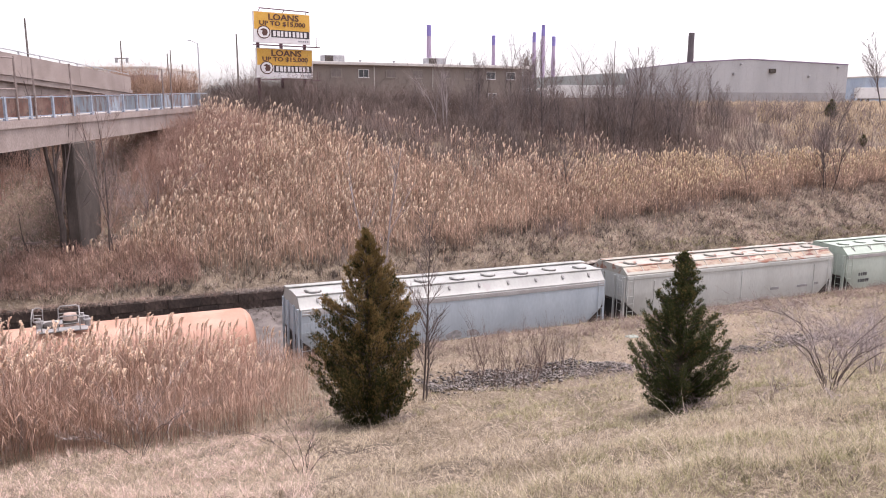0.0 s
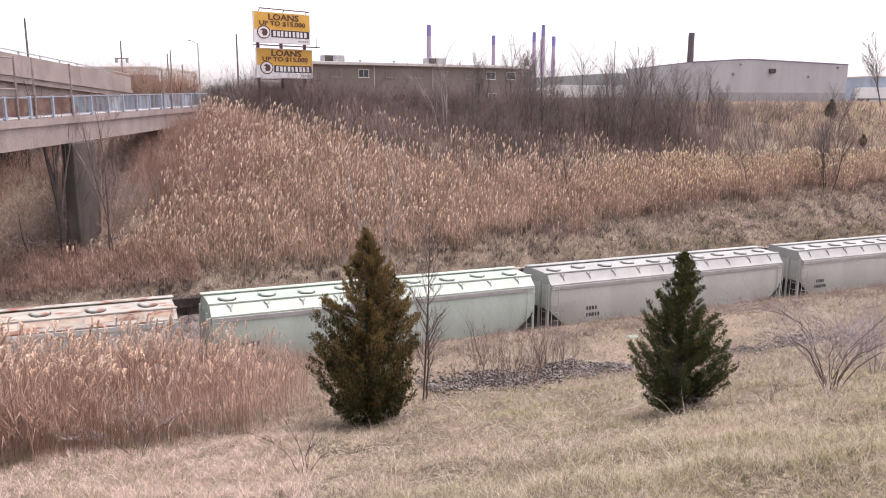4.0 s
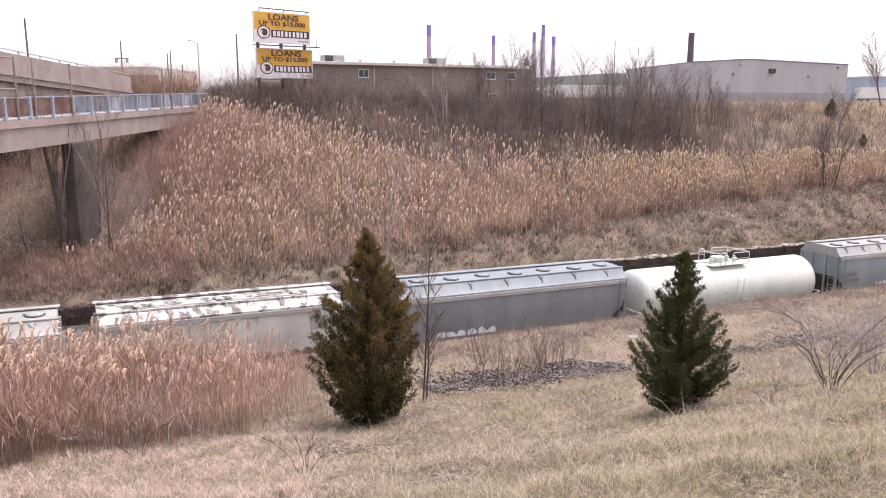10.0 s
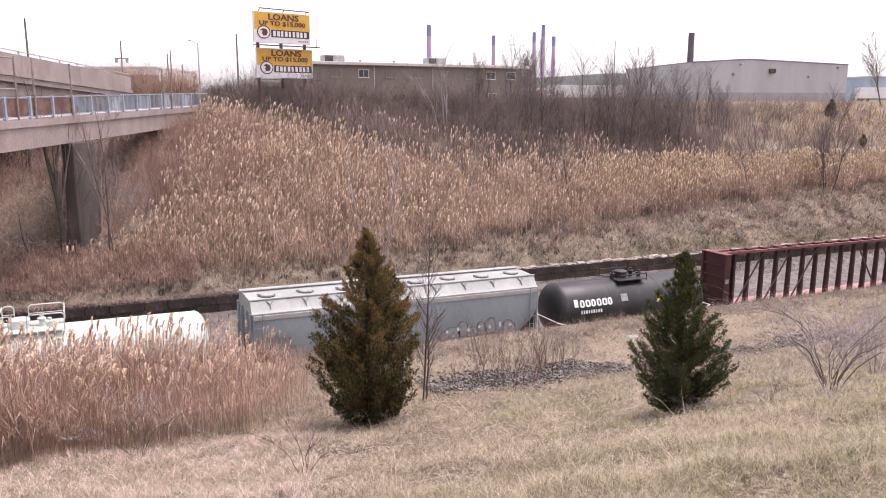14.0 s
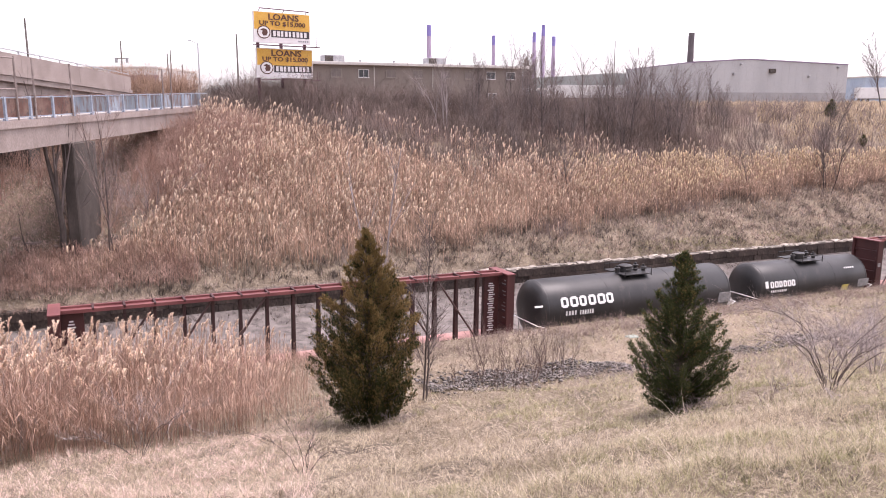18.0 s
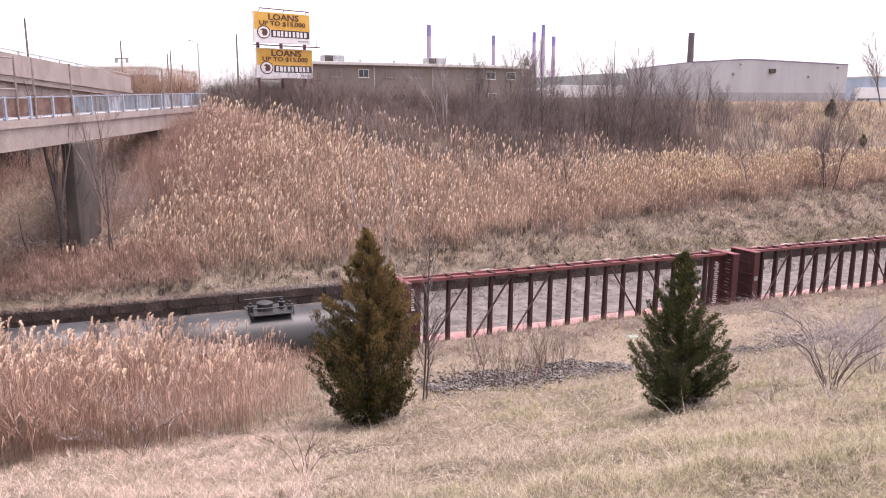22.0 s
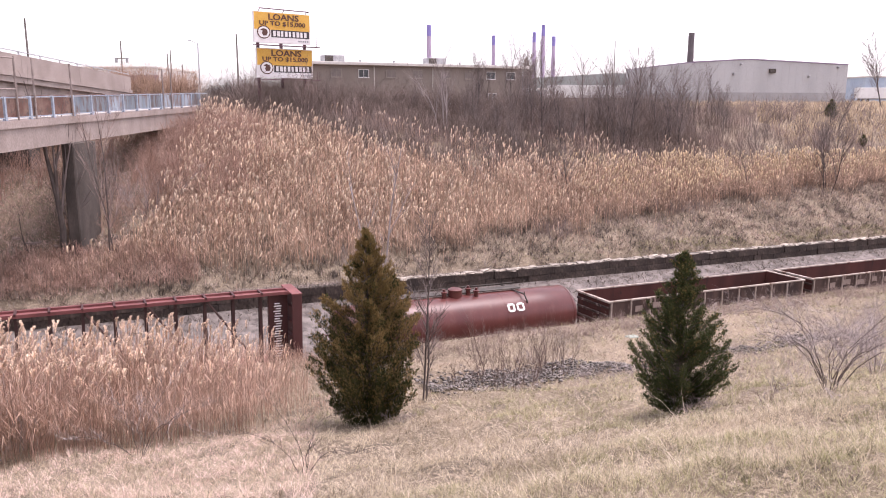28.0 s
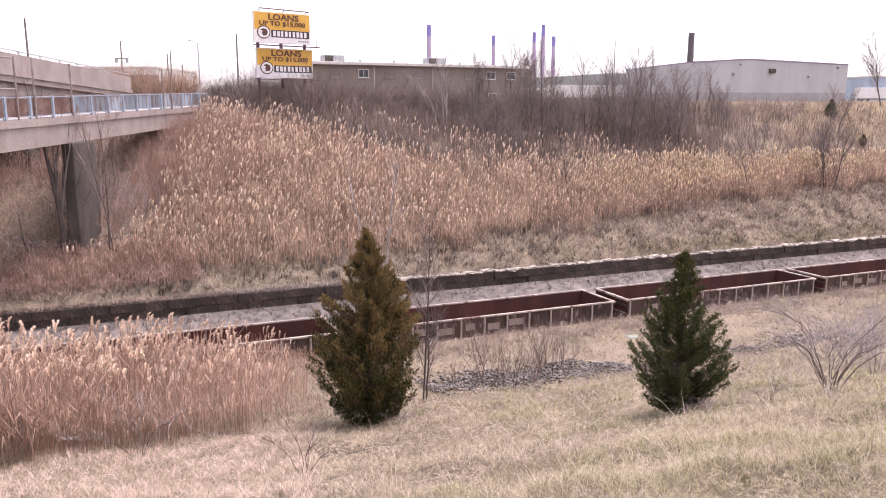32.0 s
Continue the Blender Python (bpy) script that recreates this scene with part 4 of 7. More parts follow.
def gone(t):
    """Metres that the train has rolled since the start: it slows from about 10 to 7.5 metres a second."""
    k = t / 16 - 1
    return T1 * t + 16 * (T2 * k ** 2 + T3 * k ** 3 + T4 * k ** 4) - 16 * (T2 - T3 + T4)


def motions():
    for car, u in cars:
        walk(car, [(t, TRACK @ pose(u - gone(t), 35.02, 0)) for t in range(0, 33, 2)])


POST_BROWN = mat("dull_brown_post", (0.20, 0.155, 0.14), (0.30, 0.245, 0.225), 4, 0.7, bump=0.1)
# ---- bridges, in the frame of the road (x right, y along the bridge) ----
def build_walk_bridge():
    b = thing("footway_bridge", "concrete girder bridge with rusting blue railing", "bridge", kind="structure", m=VIEW)
    y0, y1 = 14.0, 78.2

    def zz(y):                      # the deck climbs a little
        return 11.86 + (y - 41) * 0.0165
    s = Shape()
    s.loft([[(-26.4, y, zz(y) - 0.12), (-23.1, y, zz(y) - 0.12), (-23.1, y, zz(y) + 0.30), (-26.4, y, zz(y) + 0.30)] for y in (y0, y1)])
    part("deck", s, CONCRETE, b)
    for x in (-25.9, -23.55):
        s = Shape()
        s.loft([[(x - 0.45, y, zz(y) - 1.33), (x + 0.33, y, zz(y) - 1.33), (x + 0.33, y, zz(y) - 0.12), (x - 0.45, y, zz(y) - 0.12)] for y in (y0, y1)])
        part("girder", s, CONCRETE, b)
    s = Shape()
    s.loft([[(-26.2, y, zz(y) + 0.30), (-23.6, y, zz(y) + 0.30), (-23.6, y, zz(y) + 0.33), (-26.2, y, zz(y) + 0.33)] for y in (y0, y1)])
    part("footway", s, SUNLIT_WALK, b)
    # railing: posts, rails and panels; the nearer panels are rusted through
    for lo, hi, nm in ((1.50, 1.56, "top_rail"), (0.42, 0.48, "bottom_rail")):
        s = Shape()
        s.loft([[(-23.29, y, zz(y) + lo), (-23.21, y, zz(y) + lo), (-23.21, y, zz(y) + hi), (-23.29, y, zz(y) + hi)] for y in (y0, y1)])
        part(nm, s, BLUE_RAIL, b)
    pm = Shape()
    pm.box(-0.09, 0.09, -0.09, 0.09, 0, 1.30, 0.015)
    pm.box(-0.12, 0.12, -0.12, 0.12, 0, 0.05)
    pme = pm.mesh("rail_post", BLUE_RAIL)
    y = 16.0
    r = random.Random(5)
    while y < y1:
        part("rail_post", pme, None, b, m=pose(-23.25, y, zz(y) + 0.28))
        if y + 2.6 < y1:
            s = Shape()
            s.box(-23.265, -23.235, y + 0.16, y + 2.44, zz(y) + 0.50, zz(y) + 1.48)
            part("rail_panel", s, RUST_RAIL if y < 48.0 else BLUE_PANEL, b, "rust-brown panel" if y < 48.0 else "faded blue panel with rust streaks", smooth=0)
        y += 2.6
    s = Shape()                       # railing of the other edge
    for lo in (0.5, 1.0, 1.5):
        s.loft([[(-26.29, y, zz(y) + lo), (-26.23, y, zz(y) + lo), (-26.23, y, zz(y) + lo + 0.06), (-26.29, y, zz(y) + lo + 0.06)] for y in (y0, y1)])
    part("far_railing", s, RUST_RAIL, b)
    for k, (y, top) in enumerate(((31.0, 16.5), (37.0, 16.5), (43.1, 16.5), (45.0, 16.5), (49.5, 16.4), (65.7, 16.7), (67.7, 16.6))):
        s = Shape()
        s.tube([(-23.12, y, zz(y) + 0.29), (-23.12, y, top - 0.9)], 0.058, 8)
        part("fence_post", s, POST_BROWN, b)
    for z in (15.5, 13.85):
        s = Shape()
        s.tube([(-23.12, 31.0, z), (-23.12, 43.1, z)], 0.045, 8)
        part("fence_rail", s, POST_BROWN, b)
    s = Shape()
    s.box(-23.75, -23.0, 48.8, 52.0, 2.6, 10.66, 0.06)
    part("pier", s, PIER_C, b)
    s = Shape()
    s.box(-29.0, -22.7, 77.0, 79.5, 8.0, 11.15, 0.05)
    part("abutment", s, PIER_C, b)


def build_road_bridge():
    b = thing("road_bridge", "higher concrete road bridge with a solid parapet", "bridge", kind="structure", m=VIEW)
    ends = (10.0, 76.6)

    def zz(y):
        return 16.55 - (y - 54.4) * 0.0465

    def run(x0, x1, a, c):
        s = Shape()
        s.loft([[(x0, y, zz(y) + a), (x1, y, zz(y) + a), (x1, y, zz(y) + c), (x0, y, zz(y) + c)] for y in ends])
        return s
    part("parapet", run(-30.3, -30.0, -1.25, 0.0), CONCRETE, b)
    part("parapet_base", run(-30.4, -29.88, -1.55, -1.25), CONCRETE, b)
    part("deck", run(-40.5, -30.0, -1.95, -1.56), CONCRETE, b)
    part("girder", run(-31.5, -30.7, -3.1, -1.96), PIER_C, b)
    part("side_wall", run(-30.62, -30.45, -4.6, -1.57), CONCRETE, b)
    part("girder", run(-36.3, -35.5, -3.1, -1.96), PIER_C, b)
    part("far_parapet", run(-40.5, -40.2, -1.55, 0.0), CONCRETE, b)
    part("road_surface", run(-40.1, -30.5, -1.555, -1.5), ASPHALT, b)
    part("hand_rail", run(-30.2, -30.1, 0.22, 0.28), GALV, b)
    for k in range(21):
        y = 12 + 3 * k
        s = Shape()
        s.box(-30.2, -30.1, y - 0.04, y + 0.04, zz(y) - 0.02, zz(y) + 0.24)
        part("rail_post", s, GALV, b)
    for k in range(6):
        y = 30 + 9.0 * k
        s = Shape()
        s.box(-29.998, -29.985, y - 0.03, y + 0.03, zz(y) - 1.24, zz(y) - 0.03)
        part("parapet_joint", s, CONCRETE, b)
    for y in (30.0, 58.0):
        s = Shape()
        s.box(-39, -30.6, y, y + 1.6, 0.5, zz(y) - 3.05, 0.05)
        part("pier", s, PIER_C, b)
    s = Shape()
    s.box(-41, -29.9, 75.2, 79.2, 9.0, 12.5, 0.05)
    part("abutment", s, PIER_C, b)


build_walk_bridge()
build_road_bridge()

# ---- buildings beyond the cutting ----
TAUPE = mat("taupe_stucco", (0.203, 0.167, 0.144), (0.239, 0.198, 0.171), 0.5, 0.9, bump=0.2, fine=20, stain=(0.19, 0.155, 0.135), stain_at=0.66)
FASCIA = mat("pale_fascia", (0.50, 0.46, 0.43), (0.58, 0.54, 0.50), 1, 0.8)
SHEET_GREY = mat("pale_sheet_cladding", (0.37, 0.365, 0.37), (0.42, 0.415, 0.42), 0.3, 0.6, bump=0.1, streak=(1, 1, 0.2))
SHEET_LOW = mat("grey_block_base", (0.27, 0.262, 0.265), (0.33, 0.32, 0.32), 0.5, 0.8)
PURPLE = mat("dull_purple_trim", (0.20, 0.15, 0.22), (0.26, 0.20, 0.28), 1, 0.6)
GLASS = mat("dark_window_glass", (0.05, 0.055, 0.06), (0.09, 0.095, 0.10), 1, 0.12, bump=0)
WIN_FRAME = mat("white_window_frame", (0.62, 0.60, 0.58), (0.70, 0.68, 0.66), 3, 0.6)
WIN_DULL = mat("taupe_window_frame", (0.25, 0.21, 0.18), (0.29, 0.245, 0.215), 3, 0.7)
BLIND = mat("drawn_blind_behind_glass", (0.16, 0.13, 0.115), (0.22, 0.18, 0.16), 1, 0.3, bump=0)
HVAC = mat("hvac_grey", (0.28, 0.28, 0.29), (0.42, 0.42, 0.43), 2, 0.6, 0.2)
STACK = mat("chimney_lilac", (0.377, 0.304, 0.432), (0.443, 0.352, 0.486), 0.1, 0.8, bump=0.1)
STACK_TOP = mat("chimney_blue_band", (0.22, 0.19, 0.46), (0.27, 0.23, 0.52), 0.2, 0.8)
STACK_DARK = mat("chimney_dark", (0.09, 0.075, 0.085), (0.13, 0.11, 0.12), 0.2, 0.8)


def window(parent, w, h, m, fm=None):
    """A window with a frame, a sill and a mid bar; local x along the wall, -y outwards."""
    s = Shape()
    s.box(-w / 2 - 0.07, w / 2 + 0.07, -0.05, 0.05, -0.07, 0).box(-w / 2 - 0.07, w / 2 + 0.07, -0.05, 0.05, h, h + 0.07)
    s.box(-w / 2 - 0.07, -w / 2, -0.05, 0.05, 0, h).box(w / 2, w / 2 + 0.07, -0.05, 0.05, 0, h).box(-0.025, 0.025, -0.04, 0.04, 0, h)
    o = part("window", s, fm or WIN_FRAME, parent, m=m, smooth=0)
    g = Shape()
    g.box(-w / 2, w / 2, -0.01, 0.01, 0, h)
    part("pane", g, BLIND if fm is WIN_DULL else GLASS, o, smooth=0)
    g = Shape()
    g.box(-w / 2 - 0.12, w / 2 + 0.12, -0.12, 0.0, -0.13, -0.075)
    part("sill", g, fm or FASCIA, o, smooth=0)


def build_motel():
    """Long two-storey building; its front runs from (-15.7, 96) to (10.9, 110) in the road's frame."""
    L = math.hypot(26.6, 14.0)
    m = VIEW @ pose(-15.7, 96.0, 0, 0, 0, math.degrees(math.atan2(14.0, 26.6)))
    b = thing("apartment_building", "long two-storey taupe stucco building with a flat roof", "building", m=m)
    s = Shape()
    s.box(0, L, 0, 12, 11.4, 17.6)
    part("wall", s, TAUPE, b, smooth=0)
    s = Shape()
    s.box(-0.7, L + 0.7, -0.7, 12.7, 17.6, 17.95, 0.03)
    part("roof", s, FASCIA, b)
    r = random.Random(4)
    for x in (3.0, 6.6, 10.3, 14.1, 18.2, 21.6, 25.0, 28.2):
        window(b, 1.25, 0.85, pose(x, -0.055, 16.2), WIN_FRAME if x in (6.6, 25.0, 28.2) else WIN_DULL)
        window(b, 1.25, 0.9, pose(x + 0.3, -0.055, 13.3), WIN_FRAME if x == 25.0 else WIN_DULL)
    for x in (8.0, 16.2):
        s = Shape()
        s.tube([(x, -0.08, 12), (x, -0.08, 17.5)], 0.06, 6)
        part("downpipe", s, FASCIA, b)
    for x, w in ((2.7, 2.6), (17.2, 2.6)):
        u = thing("rooftop_unit", "grey rooftop air conditioning unit", "air conditioner", m=m @ pose(x, 3, 17.95))
        s = Shape()
        s.box(0, w, 0, 1.8, 0.1, 0.98, 0.04)
        part("casing", s, HVAC, u)
        s = Shape()
        s.box(0, w * 0.42, -0.03, 0.0, 0.18, 0.9)
        part("grille", s, STEEL_D, u)
        for q in (0.3, w - 0.3):
            s = Shape()
            s.box(q - 0.1, q + 0.1, 0, 1.8, 0, 0.1)
            part("foot", s, STEEL_D, u)
    for x in (8.2, 13.0, 19.5, 23.0, 26.8):
        s = Shape()
        s.tube([(x, 5, 17.95), (x, 5, 18.4)], 0.12, 8).tube([(x, 5, 18.4), (x, 5, 18.5)], 0.2, 8)
        solid("roof_vent", s, HVAC, "small grey roof vent pipe", "vent", m=m)


def build_warehouse():
    b = thing("warehouse", "pale grey metal-clad warehouse with a low-pitched roof", "warehouse", m=VIEW)
    c0, c1, c2 = (46.65, 150.0), (80.0, 158.0), (42.6, 186.0)
    c3 = (c1[0] + c2[0] - c0[0], c1[1] + c2[1] - c0[1])
    quad = [c0, c1, c3, c2]
    s = Shape()
    s.prism(quad, "z", 12.2, 14.9)
    part("base_wall", s, SHEET_LOW, b, smooth=0)
    s = Shape()
    s.prism(quad, "z", 14.9, 20.3)
    part("wall", s, SHEET_GREY, b, smooth=0)
    mid = ((c0[0] + c1[0]) / 2 - 5.0, (c0[1] + c1[1]) / 2 - 1.2)
    midb = (mid[0] + c2[0] - c0[0], mid[1] + c2[1] - c0[1])
    s = Shape()
    tops = [(c0[0], c0[1], 20.45), (mid[0], mid[1], 21.15), (c1[0], c1[1], 20.35), (c3[0], c3[1], 20.35), (midb[0], midb[1], 21.15), (c2[0], c2[1], 20.45)]
    s.loft([[(x, y, 20.3) for x, y, z in tops], tops])
    part("gable", s, SHEET_GREY, b, smooth=0)
    d = Vector((c1[0] - c0[0], c1[1] - c0[1], 0)).normalized()
    rot = math.degrees(math.atan2(d.y, d.x))
    for k in range(22):
        t = (k + 0.5) / 22
        s = Shape()
        s.box(-0.03, 0.03, -0.015, 0.0, 14.95, 20.3)
        part("cladding_rib", s, SHEET_GREY, b, smooth=0, m=pose(c0[0] + (c1[0] - c0[0]) * t, c0[1] + (c1[1] - c0[1]) * t, 0, 0, 0, rot))
    s = Shape()
    for p, q in ((tops[0], tops[1]), (tops[1], tops[2]), (tops[5], tops[0])):
        s.loft([[(x, y - 0.1, z - 0.12), (x, y + 0.1, z - 0.12), (x, y + 0.1, z + 0.1), (x, y - 0.1, z + 0.1)] for x, y, z in (p, q)])
    part("roof_trim", s, PURPLE, b, smooth=0)
    for t, z, w, h in ((0.26, 18.1, 0.5, 0.5), (0.50, 18.6, 1.3, 0.8), (0.74, 17.8, 0.4, 0.4), (0.30, 20.0, 0.4, 0.3), (0.93, 19.6, 0.4, 0.35)):
        s = Shape()
        s.box(-w / 2, w / 2, -0.5, 0.0, 0, h, 0.03)
        part("wall_vent", s, STEEL_D if w > 0.6 else HVAC, b, m=pose(c0[0] + (c1[0] - c0[0]) * t, c0[1] + (c1[1] - c0[1]) * t, z, 0, 0, rot))


def building(label, x0, x1, y, z0, z1, wall_m, trim_m, windows=0, depth=14):
    b = thing("low_building", label, "building", m=VIEW)
    s = Shape()
    s.box(x0, x1, y, y + depth, z0, z1)
    part("wall", s, wall_m, b, smooth=0)
    s = Shape()
    s.box(x0 - 0.2, x1 + 0.2, y - 0.2, y + depth + 0.2, z1, z1 + 0.4, 0.02)
    part("roof", s, trim_m, b, smooth=0)
    for i in range(windows):
        window(b, (x1 - x0) / windows * 0.5, (z1 - z0) * 0.3, pose(x0 + (i + 0.5) * (x1 - x0) / windows, y - 0.055, z0 + (z1 - z0) * 0.45))
    return b


build_motel()
build_warehouse()
BLUE_SIDE = mat("pale_blue_cladding", (0.31, 0.38, 0.48), (0.38, 0.45, 0.53), 0.4, 0.6)
WHITE_SIDE = mat("white_cladding", (0.62, 0.61, 0.60), (0.70, 0.69, 0.68), 0.4, 0.6)
HALL_ROOF = mat("grey_green_sheet_roof", (0.235, 0.245, 0.235), (0.30, 0.31, 0.295), 0.3, 0.7, streak=(1, 0.2, 1))
b_ = thing("industrial_hall", "distant industrial hall with a grey-green pitched roof", "building", m=VIEW)
s = Shape()
s.box(20.5, 67.5, 205.5, 234.5, 12.2, 16.6)
part("wall", s, SHEET_LOW, b_, smooth=0)
s = Shape()
s.box(20.2, 67.8, 205.2, 205.45, 16.0, 16.58)
part("eave_trim", s, WHITE_SIDE, b_, smooth=0)
s = Shape()
s.loft([[(20, y, 16.6), (68, y, 16.6), (68, y, 18.9), (44, y, 20.4), (20, y, 18.9)] for y in (205, 235)])
part("roof", s, HALL_ROOF, b_, smooth=0)
building("distant low hall beside the warehouse", 24, 44, 190, 12.2, 16.0, SHEET_LOW, FASCIA, 0, 10)
building("distant pale blue building beyond the warehouse", 127, 190, 240, 12.0, 20.3, BLUE_SIDE, FASCIA, 0, 20)
building("distant white shed behind the road bridge", -84, -46.5, 130, 12.0, 18.4, WHITE_SIDE, FASCIA, 0, 20)
s = Shape()
s.box(-80, -46.3, 129.7, 129.95, 16.5, 17.4)
solid("shed_canopy", s, PURPLE, "dull purple band canopy along a distant white shed", "canopy", m=VIEW)


def trailer(x, y, rz):
    """A parked box trailer."""
    t = thing("truck_trailer", "white box trailer parked by the distant buildings", "trailer", "parked trailers", m=VIEW @ pose(x, y, 12.9, 0, 0, rz))
    s = Shape()
    s.box(-6, 6, -1.25, 1.25, 1.1, 4.0, 0.04)
    part("box", s, WHITE_SIDE, t)
    s = Shape()
    s.box(-5.5, 5.8, -0.5, 0.5, 0.85, 1.1)
    part("chassis", s, STEEL_D, t)
    for u in (-4.6, -3.4):
        for v in (-1.0, 1.0):
            part("wheel", WHEEL, None, t, m=pose(u, v, 0.48))
    for v in (-0.6, 0.6):
        s = Shape()
        s.box(4.0, 4.15, v - 0.06, v + 0.06, 0, 0.95)
        part("landing_leg", s, STEEL_D, t)


for q in ((118, 216, 8), (133, 219, 8), (148, 222, 8), (30, 182, 8), (43, 186, 8)):
    trailer(*q)


def build_stack(x, y, z1, r, dark=False):
    c = thing("chimney_stack", "tall dark factory chimney" if dark else "tall lilac factory chimney with a blue top band", "chimney", "factory chimneys", m=VIEW @ pose(x, y, 12))
    s = Shape()
    h = z1 - 12
    s.lathe([(r * 1.25, 0), (r, h * 0.86)], 16)
    part("shaft", s, STACK_DARK if dark else STACK, c, smooth=40)
    s = Shape()
    s.lathe([(r * 1.02, h * 0.86), (r * 1.0, h * 0.995), (r * 0.8, h), (r * 0.7, h * 0.97)], 16)
    part("top_band", s, STACK_DARK if dark else STACK_TOP, c, smooth=40)


for q in ((-5.25, 300, 41.2, 0.85), (21.4, 340, 40.6, 0.75), (37.4, 330, 41.1, 0.72), (37.35, 300, 41.2, 0.72), (45.4, 330, 39.4, 0.75)):
    build_stack(*q)
build_stack(80.2, 260, 35.0, 0.95, True)
build_stack(41.5, 360, 36.0, 0.35, True)


def pole(x, y, z1, kind):
    p = thing("utility_pole" if kind != "lamp" else "street_lamp", "grey wooden utility pole with crossarms" if kind != "lamp" else "thin grey street lamp pole", "pole" if kind != "lamp" else "street lamp", m=VIEW @ pose(x, y, 12.0))
    h = z1 - 12.0
    s = Shape()
    s.tube([(0, 0, -1), (0, 0, h)], 0.13 if kind != "lamp" else 0.10, 8, 0.08 if kind != "lamp" else 0.08)
    part("shaft", s, POLE if kind != "lamp" else GALV, p)
    if kind == "cross":
        s = Shape()
        s.box(-0.9, 0.9, -0.06, 0.06, h * 0.745, h * 0.745 + 0.12)
        part("crossarm", s, POLE, p)
        for u in (-0.7, 0.7):
            s = Shape()
            s.lathe([(0.18, 0), (0.18, 0.6), (0.1, 0.66)], 10, pose(u, 0, h * 0.745 - 0.5))
            part("transformer", s, HVAC, p)
    elif kind == "lamp":
        s = Shape()
        s.tube([(0, 0, h), (-0.4, 0, h + 0.15), (-0.8, 0, h + 0.32)], 0.05, 6)
        part("arm", s, GALV, p)
        s = Shape()
        s.box(-1.2, -0.75, -0.12, 0.12, h + 0.28, h + 0.40, 0.04)
        part("lamp_head", s, HVAC, p)


for q in ((-38.8, 75, 20.8, "plain"), (-42.1, 105, 21.0, "cross"), (-30.5, 100, 20.3, "lamp"), (-23.6, 92, 20.8, "plain"), (-40.1, 118, 20.6, "plain"), (-36.5, 112, 18.3, "plain"), (-41.6, 121, 20.3, "plain"), (36.4, 170, 25.8, "plain"), (60.5, 190, 22.0, "plain")):
    pole(*q)

# ---- billboard: two panels on one frame ----
AD_GOLD = mat("billboard_gold", (0.68, 0.37, 0.055), (0.74, 0.42, 0.08), 1, 0.6, bump=0)
AD_WHITE = mat("billboard_white", (0.72, 0.69, 0.68), (0.78, 0.76, 0.75), 1, 0.6, bump=0)
AD_DARK = mat("billboard_black", (0.035, 0.025, 0.03), (0.05, 0.04, 0.045), 1, 0.6, bump=0)
AD_BROWN = mat("billboard_brown", (0.09, 0.035, 0.025), (0.12, 0.05, 0.035), 1, 0.6, bump=0)
BILL_STEEL = mat("maroon_steel", (0.10, 0.045, 0.06), (0.15, 0.07, 0.09), 2, 0.6, 0.2)


def lettering(text, size, x, z, material, parent, y=-0.16, width=None):
    cu = bpy.data.curves.new("lettering", "FONT")
    cu.body, cu.size, cu.align_x, cu.extrude, cu.offset = text, size, "CENTER", 0.012, 0.02 * size
    cu.resolution_u = 3
    tmp = new("lettering", cu)
    bpy.context.view_layer.update()
    me = bpy.data.meshes.new_from_object(tmp.evaluated_get(bpy.context.evaluated_depsgraph_get()))
    bpy.data.objects.remove(tmp)
    me.materials.clear()
    me.materials.append(material)
    sc = 1.0
    if width:
        xs = [v.co.x for v in me.vertices]
        sc = width / (max(xs) - min(xs))
    me.transform(pose(x, y, z, 90, 0, 0) @ Matrix.Diagonal((sc, 1, 1, 1)))
    ob = new("lettering", me)
    ob.parent = parent
    return ob


